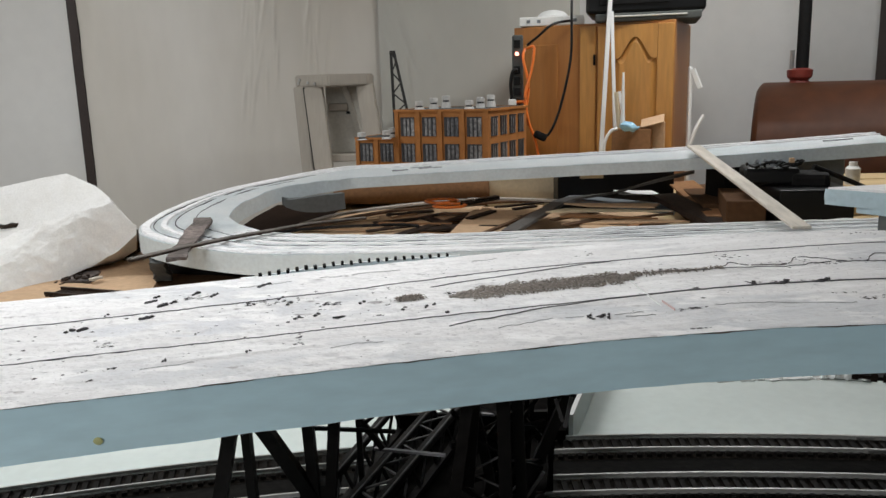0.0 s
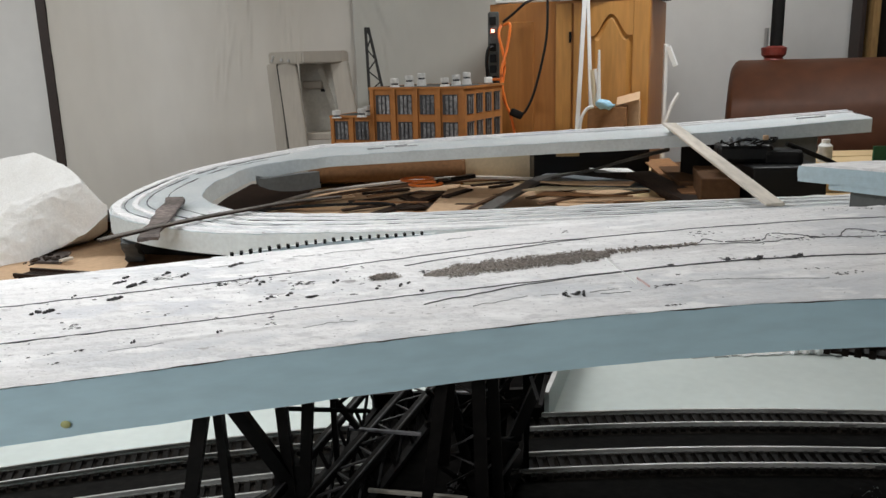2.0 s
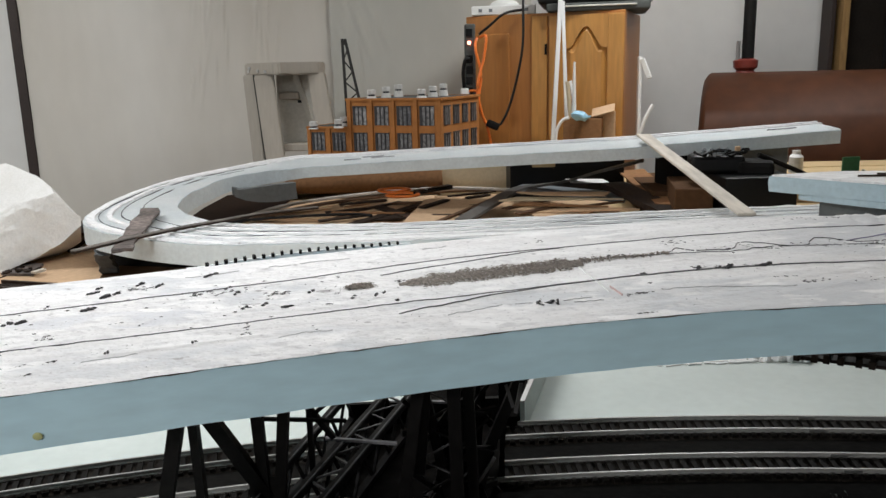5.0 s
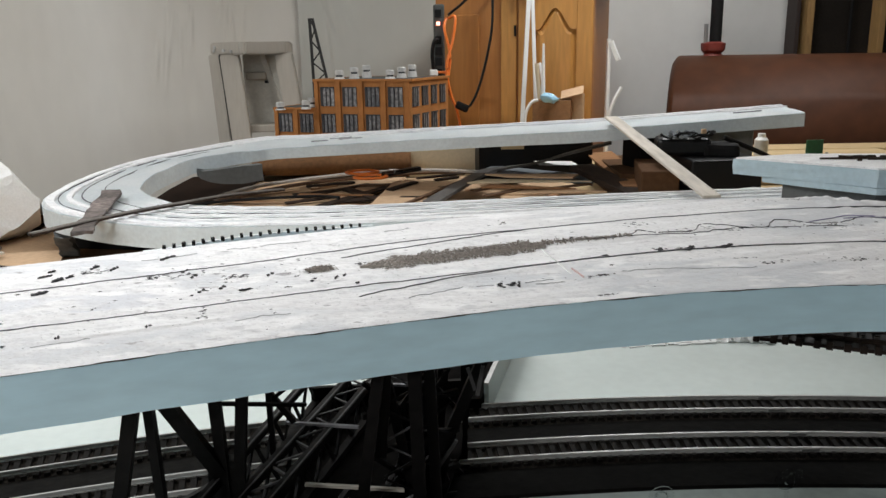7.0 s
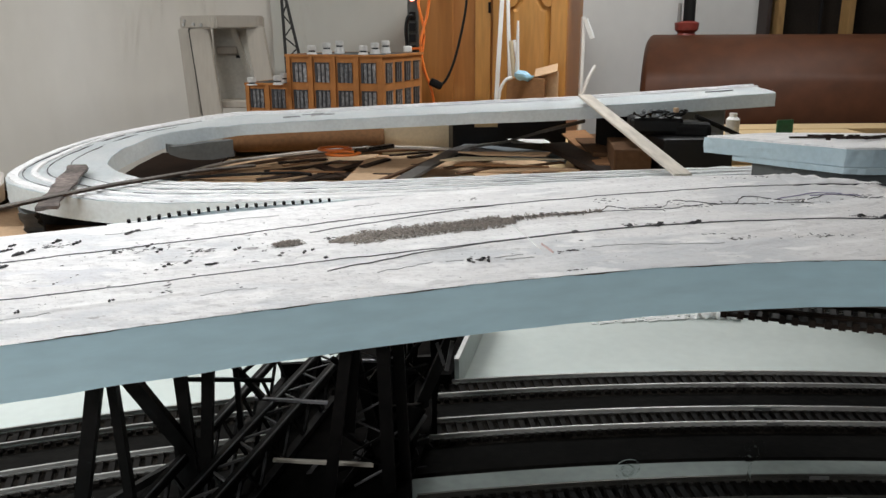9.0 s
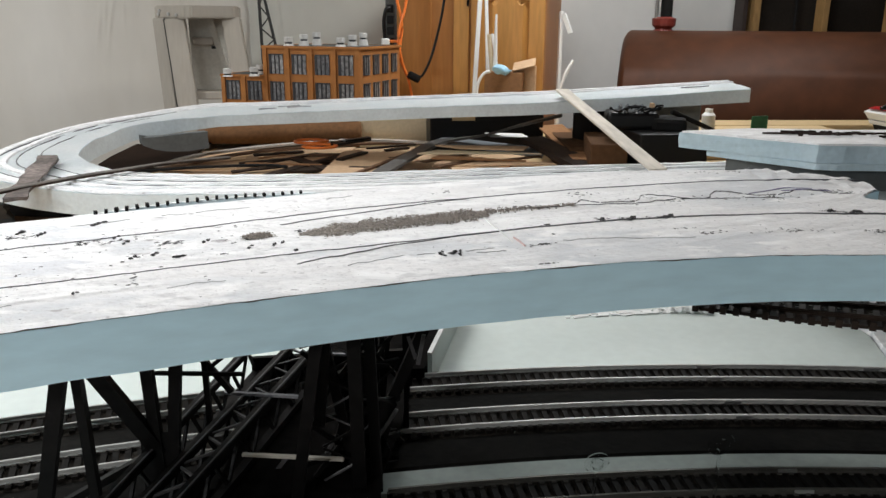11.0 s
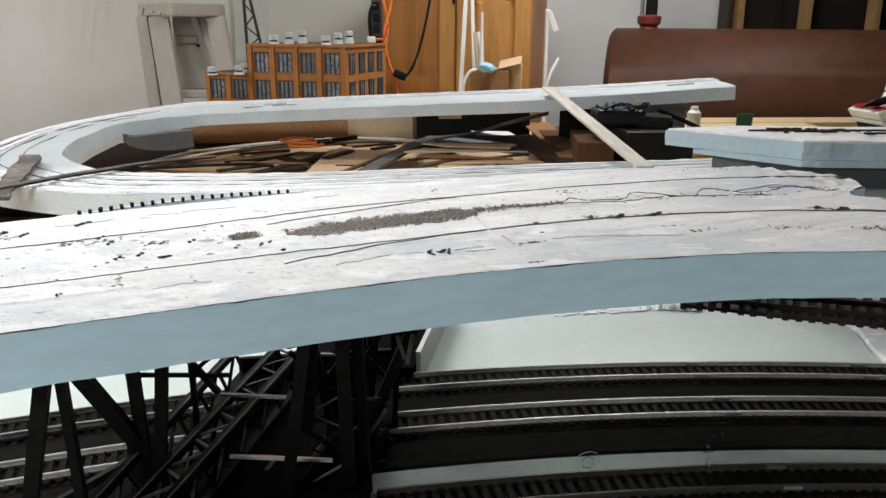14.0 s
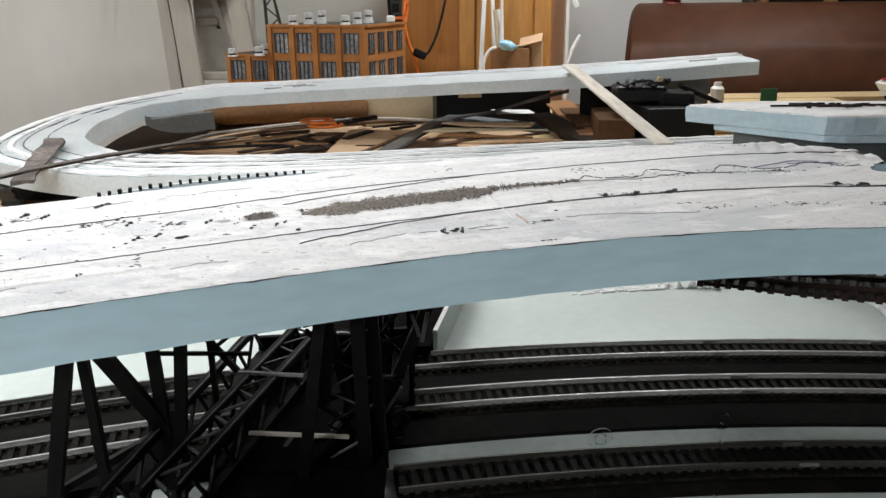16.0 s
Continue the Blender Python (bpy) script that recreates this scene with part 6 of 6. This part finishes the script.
        x, y, _ = to_local @ Vector((wx, wy, 0))
        bm = BM()
        rod(bm, (x, y, z), (x, y, z + h - 0.022), 0.016, 0.013, n=14)
        part("cowl", bm, VENT_GREY, vent)
        bm = BM()
        rod(bm, (x, y, z + h - 0.024), (x, y, z + h - 0.014), 0.010, n=12)
        part("neck", bm, MULLION, vent, "dark gap under the cap")
        bm = BM()
        rod(bm, (x, y, z + h - 0.016), (x, y, z + h - 0.002), 0.0130, n=14)
        rod(bm, (x, y, z + h - 0.002), (x, y, z + h), 0.0125, 0.0105, n=14)
        part("cap", bm, VENT_GREY, vent)


def lattice_mast():
    bm = BM()

    def leg(side, t):
        return Vector((-0.187 + 0.009 * t, 2.98, 1.50 - 0.535 * t)) if side < 0 else Vector((-0.177 + 0.104 * t, 2.98, 1.50 - 0.535 * t))

    beam(bm, leg(-1, 0), leg(-1, 1), 0.012, 0.010)
    beam(bm, leg(1, 0), leg(1, 1), 0.010, 0.010)
    for i in range(14):
        s = 1 if i % 2 else -1
        beam(bm, leg(s, i / 14), leg(-s, (i + 1) / 14), 0.006, 0.005)
    solo("lattice_mast", bm, MAST, "dark grey lattice crane boom behind the model factory", "model crane")


def stepladder():
    lad = thing("stepladder", "grey aluminium stepladder standing open before the wall", "stepladder")
    y = 3.34
    bm = BM()
    outline = [(-0.612, y + 0.02), (-0.600, y - 0.01), (-0.478, y - 0.11), (-0.455, y - 0.112), (-0.305, y - 0.04), (-0.290, y - 0.02), (-0.292, y + 0.10), (-0.60, y + 0.10)]
    plate(bm, outline, 1.378, 1.427)
    bmesh.ops.bevel(bm, geom=list(bm.edges), offset=0.006, segments=2, affect="EDGES")
    part("top_cap", bm, LADDER, lad)
    for x, z in ((-0.588, 1.395), (-0.583, 1.408), (-0.545, 1.396), (-0.512, 1.392)):
        bm = BM()
        yy = y - 0.01 - (x + 0.600) * 0.82
        rod(bm, (x, yy + 0.004, z), (x - 0.004, yy - 0.003, z), 0.006, n=10)
        part("rivet", bm, STEEL, lad)

    def rail(name, a, b, w, d, m):
        bm = BM()
        beam(bm, a, b, w, d, up=(0, 1, 0.1))
        bmesh.ops.bevel(bm, geom=list(bm.edges), offset=0.004, segments=2, affect="EDGES")
        part(name, bm, m, lad)

    # the near channel: a narrow flange and a broad web with a dark slit between them
    rail("front_rail", (-0.586, y - 0.02, 1.379), (-0.495, y - 0.18, 0.0), 0.048, 0.05, LADDER)
    rail("front_rail", (-0.525, y - 0.055, 1.379), (-0.395, y - 0.22, 0.0), 0.076, 0.03, LADDER)
    rail("slit", (-0.566, y - 0.046, 1.379), (-0.435, y - 0.20, 0.0), 0.006, 0.03, BLACK)
    rail("front_rail", (-0.320, y - 0.01, 1.379), (-0.13, y - 0.18, 0.0), 0.070, 0.06, LADDER)
    rail("back_leg", (-0.415, y + 0.06, 1.386), (-0.06, y + 0.30, 0.0), 0.022, 0.03, LADDER_PALE)
    rail("back_leg", (-0.55, y + 0.07, 1.386), (-0.46, y + 0.30, 0.0), 0.028, 0.03, LADDER_PALE)
    for k, z in enumerate((1.09, 0.83, 0.55, 0.27)):
        t = (1.385 - z) / 1.385
        bm = BM()
        box(bm, (-0.40 + 0.045 * k, y - 0.13 * t, z), (0.20 + 0.16 * t, 0.09, 0.03), bev=0.004)
        part("step", bm, LADDER, lad)
    bm = BM()
    box(bm, (-0.425, y + 0.10, 1.238), (0.15, 0.012, 0.28), bev=0.004)
    part("back_panel", bm, LADDER_PALE, lad)
    bm = BM()
    box(bm, (-0.445, y + 0.07, 1.293), (0.085, 0.03, 0.032), bev=0.006)
    part("shelf_bar", bm, LADDER, lad)
    bm = BM()
    box(bm, (-0.405, y + 0.092, 1.268), (0.020, 0.006, 0.011))
    part("slot", bm, BLACK, lad)


def cabinet():
    """A tall oak cabinet turned a little towards the room."""
    at = pose(0.494, 3.161, 0, 0, 0, -24)
    cab = thing("oak_cabinet", "honey-oak cabinet with an arched panel door", "cabinet", at=at)

    top = 1.585
    bm = BM()
    box(bm, (0.084, 0.21, top / 2), (0.622, 0.42, top), bev=0.004)
    part("body", bm, OAK_SIDE, cab)
    for x, w in ((-0.136, 0.175),):
        bm = BM()
        box(bm, (x, 0.004, top / 2 - 0.02), (w, 0.02, top - 0.1), bev=0.004)
        part("side_door", bm, OAK_SIDE, cab)
    bm = BM()
    box(bm, (0.072, -0.002, top / 2), (0.062, 0.016, top - 0.02), bev=0.003)
    part("stile", bm, OAK, cab)
    door = part("door", door_frame(0.252, 0.282, 0.55, top - 0.012), OAK, cab)
    bm = BM()
    arch_panel(bm, 0.252, 0.164, 0.66, top - 0.060, 0.060)
    part("panel", bm, OAK, door, "raised arched panel")
    for z in (1.45, 1.0, 0.65):
        bm = BM()
        rod(bm, (0.098, -0.012, z - 0.02), (0.098, -0.012, z + 0.02), 0.005)
        part("hinge", bm, BLACK_MATT, cab)


def door_frame(cx, w, z0, z1):
    bm = BM()
    t = 0.060
    box(bm, (cx - w / 2 + t / 2, -0.004, (z0 + z1) / 2), (t, 0.022, z1 - z0), bev=0.003)
    box(bm, (cx + w / 2 - t / 2, -0.004, (z0 + z1) / 2), (t, 0.022, z1 - z0), bev=0.003)
    box(bm, (cx, -0.004, z0 + t / 2), (w - 2 * t, 0.022, t), bev=0.002)
    # top rail with an arched underside
    n = 24
    lo, hi = [], []
    for i in range(n + 1):
        u = i / n * 2 - 1
        x = cx + u * (w / 2 - t)
        drop = 0.122 - 0.078 * arch(u)
        lo.append((x, z1 - drop))
        hi.append((x, z1))
    front = [[bm.verts.new((x, yy, z)) for x, z in line] for yy in (-0.015, 0.007) for line in (lo, hi)]
    for i in range(n):
        bm.faces.new((front[0][i], front[0][i + 1], front[1][i + 1], front[1][i]))
        bm.faces.new((front[2][i + 1], front[2][i], front[3][i], front[3][i + 1]))
        bm.faces.new((front[0][i + 1], front[0][i], front[2][i], front[2][i + 1]))
        bm.faces.new((front[1][i], front[1][i + 1], front[3][i + 1], front[3][i]))
    box(bm, (cx, 0.003, (z0 + z1) / 2), (w - 0.08, 0.008, z1 - z0 - 0.06))
    return bm


def arch(u):
    """A cathedral arch: flat shoulders and a round middle."""
    a = abs(u)
    return 0.0 if a > 0.80 else (0.5 + 0.5 * math.cos(a / 0.80 * math.pi)) ** 0.85


def arch_panel(bm, cx, w, z0, z1, rise):
    n = 28
    rings = []
    for inset, y in ((0.0, 0.001), (0.024, -0.012)):
        pts = [(cx - w / 2 + inset, z0 + inset), (cx + w / 2 - inset, z0 + inset)]
        for i in range(n + 1):
            u = 1 - 2 * i / n
            pts.append((cx + u * (w / 2 - inset), z1 - inset - rise * (1 - arch(u)) * 1.3 + 0.01))
        rings.append([bm.verts.new((x, y, z)) for x, z in pts])
    m = len(rings[0])
    for i in range(m):
        bm.faces.new((rings[0][i], rings[0][(i + 1) % m], rings[1][(i + 1) % m], rings[1][i]))
    bm.faces.new(rings[1])
    bmesh.ops.recalc_face_normals(bm, faces=bm.faces)


def cabinet_things():
    top = 1.585
    strip = thing("power_strip", "white network switch box on the cabinet", "switch box", at=pose(0.440, 3.27, top, 0, 0, -10))
    bm = BM()
    box(bm, (0, 0, 0.02), (0.25, 0.12, 0.035), bev=0.004)
    part("body", bm, WHITE_PLASTIC, strip)
    for x in (-0.09, -0.05, 0.09):
        bm = BM()
        box(bm, (x, -0.0605, 0.02), (0.014, 0.003, 0.012))
        part("port", bm, GREY_PLASTIC, strip)
    bm = BM()
    bmesh.ops.create_uvsphere(bm, u_segments=20, v_segments=10, radius=0.06, matrix=pose(0.445, 3.29, top + 0.0405) @ Matrix.Diagonal((1.0, 0.7, 0.45, 1)))
    solo("computer_mouse", bm, WHITE_PLASTIC, "white rounded plastic housing on the box", "housing", smooth=True)
    pr = thing("printer", "black flat electronic device overhanging the cabinet top", "printer", at=pose(0.790, 3.20, top, 0, 0, -14))
    bm = BM()
    box(bm, (0, 0, 0.085), (0.43, 0.34, 0.11), bev=0.012)
    part("body", bm, BLACK, pr)
    bm = BM()
    box(bm, (0.01, -0.01, 0.0150), (0.38, 0.33, 0.030), bev=0.006)
    part("tray", bm, ROOF, pr, "dark grey tray")
    bm = BM()
    box(bm, (-0.04, -0.174, 0.085), (0.25, 0.006, 0.05), bev=0.003)
    part("screen", bm, BLACK_MATT, pr, "matt black front panel")
    bm = BM()
    box(bm, (0.02, -0.177, 0.018), (0.26, 0.006, 0.006), bev=0.002)
    part("lip", bm, LADDER_PALE, pr, "light grey tray lip")
    # orange extension cord, black cord and plug
    bm = BM()
    tube(bm, [(0.315, 3.10, 1.50), (0.305, 3.08, 1.46), (0.325, 3.08, 1.36), (0.315, 3.08, 1.25), (0.345, 3.08, 1.17), (0.36, 3.08, 1.10), (0.37, 3.08, 1.0)], 0.0055, 8)
    tube(bm, [(0.325, 3.10, 1.50), (0.345, 3.07, 1.50), (0.335, 3.07, 1.42), (0.31, 3.07, 1.32), (0.325, 3.07, 1.22), (0.345, 3.07, 1.17)], 0.0055, 8)
    tube(bm, [(0.27, 3.1, 1.30), (0.30, 3.08, 1.302), (0.32, 3.08, 1.30)], 0.0055, 8)
    solo("orange_cord", bm, ORANGE, "looped orange extension cord on the cabinet side", "cord", smooth=True)
    bm = BM()
    tube(bm, [(0.50, 3.16, 1.75), (0.49, 3.10, 1.62), (0.48, 3.06, 1.45), (0.44, 3.06, 1.27), (0.40, 3.06, 1.18), (0.372, 3.06, 1.172)], 0.005, 8)
    tube(bm, [(0.50, 3.14, 1.60), (0.42, 3.10, 1.585), (0.36, 3.09, 1.54), (0.32, 3.09, 1.51)], 0.005, 8)
    solo("hanging_cable", bm, BLACK, "black power cable hanging in a loop", "cable", smooth=True)
    plug = thing("plug", "black plug at the end of a cord", "plug")
    bm = BM()
    box(bm, (0.366, 3.06, 1.172), (0.05, 0.03, 0.03), turn(0, 0, 25), bev=0.008)
    part("body", bm, BLACK_MATT, plug)
    # power bar standing on the wall
    bar = thing("socket_bar", "dark upright socket bar with a lit switch", "socket bar")
    bm = BM()
    box(bm, (0.288, 3.12, 1.405), (0.040, 0.04, 0.29), bev=0.006)
    part("body", bm, ROOF, bar)
    for z in (1.30, 1.34, 1.38, 1.42, 1.517):
        bm = BM()
        box(bm, (0.283, 3.098, z), (0.026, 0.006, 0.030), bev=0.002)
        part("socket", bm, BLACK, bar)
    bm = BM()
    box(bm, (0.283, 3.097, 1.480), (0.012, 0.008, 0.012), bev=0.001)
    part("switch", bm, GLOW_RED, bar, "lit red rocker switch")
    bm = BM()
    box(bm, (0.262, 3.08, 1.30), (0.03, 0.03, 0.024), bev=0.004)
    part("plug", bm, WHITE_PLASTIC, bar, "white plug")
    bm = BM()
    tube(bm, [(0.283, 3.09, 1.42), (0.266, 3.085, 1.415), (0.258, 3.09, 1.37), (0.262, 3.10, 1.31), (0.262, 3.10, 1.26)], 0.007, 8)
    part("cord", bm, BLACK, bar, "black cord plugged into the bar", smooth=True)
    # tall white laths and rods leaning on the cabinet
    for a, b, w in (((0.625, 3.05, 1.70), (0.578, 2.98, 1.0), 0.015), ((0.628, 3.04, 1.62), (0.640, 2.97, 1.0), 0.012), ((0.665, 3.06, 1.33), (0.700, 2.99, 1.02), 0.009)):
        bm = BM()
        beam(bm, a, b, w, 0.012, up=(0, 1, 0))
        solo("white_lath", bm, PAPER, "long white-painted lath leaning on the cabinet", "lath", "white laths")
    carton = thing("open_carton", "small open cardboard carton with a blue wrapper", "carton")
    bm = BM()
    box(bm, (0.70, 2.98, 1.08), (0.14, 0.10, 0.23), turn(-20), bev=0.002)
    part("body", bm, CARD_DARK, carton)
    bm = BM()
    box(bm, (0.768, 2.96, 1.222), (0.085, 0.09, 0.004), turn(-20, 16, -14))
    part("flap", bm, CARD, carton)
    bm = BM()
    box(bm, (0.785, 2.995, 1.09), (0.075, 0.06, 0.25), turn(-20), bev=0.002)
    part("side", bm, CARD, carton, "tan cardboard side")
    bm = BM()
    bmesh.ops.create_icosphere(bm, subdivisions=3, radius=0.04, matrix=pose(0.675, 2.93, 1.205, 0, 10, 10) @ Matrix.Diagonal((1.0, 0.6, 0.4, 1)))
    for v in bm.verts:
        v.co += Vector((rough(v.co, 0.012, 0.02, 1.0), 0, rough(v.co, 0.01, 0.02, 2.0)))
    solo("blue_wrapper", bm, BLUE_PLASTIC, "crumpled pale blue plastic wrapper in the carton", "wrapper")
    bm = BM()
    rod(bm, (0.655, 2.95, 1.21), (0.655, 2.95, 1.40), 0.009, 0.004, n=12)
    solo("caulk_tube", bm, WHITE_PLASTIC, "white pointed caulk tube standing in the carton", "caulk tube")
    bm = BM()
    rod(bm, (0.645, 2.96, 1.2), (0.632, 2.96, 1.33), 0.008, 0.008, n=12)
    solo("wooden_stick", bm, CARD_PALE, "pale wooden stick leaning in the carton", "stick")
    bm = BM()
    tube(bm, [(0.63, 2.92, 1.20), (0.605, 2.92, 1.19), (0.585, 2.92, 1.15), (0.58, 2.92, 1.08)], 0.006, 8)
    solo("white_cable", bm, WHITE_PLASTIC, "white cable bending out of the carton", "cable", smooth=True)
    br = thing("white_bracket", "white metal shelf bracket hung on the cabinet edge", "bracket")
    bm = BM()
    box(bm, (0.922, 3.03, 1.1865), (0.013, 0.02, 0.455), bev=0.002)
    part("upright", bm, PAPER, br)
    bm = BM()
    beam(bm, (0.928, 3.02, 1.405), (0.952, 3.0, 1.335), 0.012, 0.016)
    part("arm", bm, WHITE_PLASTIC, br)
    bm = BM()
    tube(bm, [(0.905, 3.0, 1.08), (0.925, 3.0, 1.14), (0.942, 3.0, 1.19), (0.968, 3.0, 1.235)], 0.007, 8)
    part("hook", bm, WHITE_PLASTIC, br)


def oil_tank():
    tk = thing("oil_tank", "rust-brown steel heating-oil tank with a filler pipe", "oil tank", at=pose(1.318, 3.36, 0, 0, 0, -25))
    bm = BM()
    r, length, z1, z0 = 0.34, 1.70, 1.345, 0.25
    outline = []
    for i in range(25):
        a = math.pi * i / 24
        outline.append((r * math.cos(a), z1 - r + r * math.sin(a)))
    for i in range(25):
        a = math.pi + math.pi * i / 24
        outline.append((r * math.cos(a), z0 + r + r * math.sin(a)))
    rings = []
    for x, k in ((-0.012, 0.90), (0.0, 0.97), (0.012, 1.0), (length - 0.012, 1.0), (length, 0.97), (length + 0.012, 0.9)):
        zc = (z0 + z1) / 2
        rings.append([bm.verts.new((x, y * k, zc + (z - zc) * (0.5 + 0.5 * k))) for y, z in outline])
    m = len(outline)
    for a, b in zip(rings, rings[1:]):
        for i in range(m):
            bm.faces.new((a[i], a[(i + 1) % m], b[(i + 1) % m], b[i]))
    bm.faces.new(rings[0][::-1])
    bm.faces.new(rings[-1])
    bmesh.ops.recalc_face_normals(bm, faces=bm.faces)
    body = part("shell", bm, RUST, tk, smooth=True)
    body.data.set_sharp_from_angle(angle=radians(40))
    bm = BM()
    rod(bm, (0.143, 0, 1.335), (0.143, 0, 1.352), 0.046, 0.034, n=20)
    rod(bm, (0.143, 0, 1.352), (0.143, 0, 1.364), 0.034, 0.047, n=20)
    rod(bm, (0.143, 0, 1.364), (0.143, 0, 1.392), 0.047, 0.050, n=20)
    rod(bm, (0.143, 0, 1.392), (0.143, 0, 1.399), 0.050, 0.032, n=20)
    part("fitting", bm, RED_PAINT, tk, "red-brown threaded pipe fitting")
    bm = BM()
    rod(bm, (0.150, 0, 1.39), (0.150, 0, CEILING), 0.024, n=20)
    part("filler_pipe", bm, BLACK_MATT, tk, "black filler pipe up to the ceiling")
    bm = BM()
    rod(bm, (0.112, -0.02, 1.37), (0.112, -0.02, 1.47), 0.008, n=12)
    part("gauge", bm, STEEL, tk, "clear float gauge tube")
    for x in (0.2, 1.5):
        for y in (-0.25, 0.25):
            bm = BM()
            rod(bm, (x, y, 0), (x, y, 0.40), 0.025)
            part("leg", bm, RUST, tk)


def stud_frame():
    """Bare pine studs with dark panels between them, in front of the wall."""
    fr = thing("stud_frame", "bare pine stud frame backed with dark panels", "stud wall", kind="structure")
    for x, w in ((2.045, 0.032), (2.395, 0.030), (2.76, 0.030), (3.13, 0.04), (3.5, 0.04)):
        bm = BM()
        box(bm, (x, 3.66, 1.5), (w, 0.07, 2.0), bev=0.002)
        part("stud", bm, WOOD_STUD, fr)
    for z in (1.31, 0.52, 2.48):
        bm = BM()
        box(bm, (2.75, 3.672, z), (1.46, 0.06, 0.04), bev=0.002)
        part("cross_rail", bm, WOOD_STUD, fr)
    bm = BM()
    box(bm, (2.75, 3.72, 1.5), (1.5, 0.02, 2.0))
    part("backing", bm, DARK_VOID, fr, "dark backing panel")
    bm = BM()
    box(bm, (1.985, 3.67, 1.5), (0.02, 0.09, 2.0), bev=0.002)
    part("edge_board", bm, SEAM_DARK, fr, "dark edge board")
    bm = BM()
    rod(bm, (2.26, 3.66, 0.5), (2.26, 3.66, 2.5), 0.008, n=14)
    part("dark_pipe", bm, BLACK_MATT, fr)


def clear_clips():
    """Two clear plastic discs on thin stems in front of the tracks."""
    for x, y, z, s in ((0.204, 0.484, 1.073, 1.0), (0.296, 0.484, 1.080, 1.1)):
        clip = thing("clear_clip", "small clear plastic disc clip on a stem", "clip", "clear clips")
        bm = BM()
        rod(bm, (x, y, z), (x, y + 0.0008, z + 0.0002), 0.009 * s, n=32)
        part("disc", bm, CLEAR, clip)
        bm = BM()
        ring = [(x + 0.0045 * math.cos(a), y - 0.001, z + 0.0045 * math.sin(a)) for a in np.linspace(0, math.tau, 17)]
        sweep(bm, ring, [(0.0007, 0), (0, 0.0007), (-0.0007, 0), (0, -0.0007)], up=(0, 1, 0), closed_ends=False)
        part("boss", bm, CLEAR, clip)
        bm = BM()
        rod(bm, (x, y + 0.002, z - 0.01), (x, y + 0.002, 0.9835), 0.0012, n=10)
        part("stem", bm, CLEAR, clip)


room()
sheeting()
ceiling_lights()
benchwork()
near_slab()
foam_loop()
rock()
cabinet()
oil_tank()
stud_frame()
stepladder()
factory()
lattice_mast()
cabinet_things()
right_foam()
electronics()
model_boat()
cardboard_and_strips()
scissors()
tie_row()
loop_top_things()
trestle()
truss_bridge()
upper_track()
deck_litter()
clear_clips()
grit_patch()
lower_tracks()
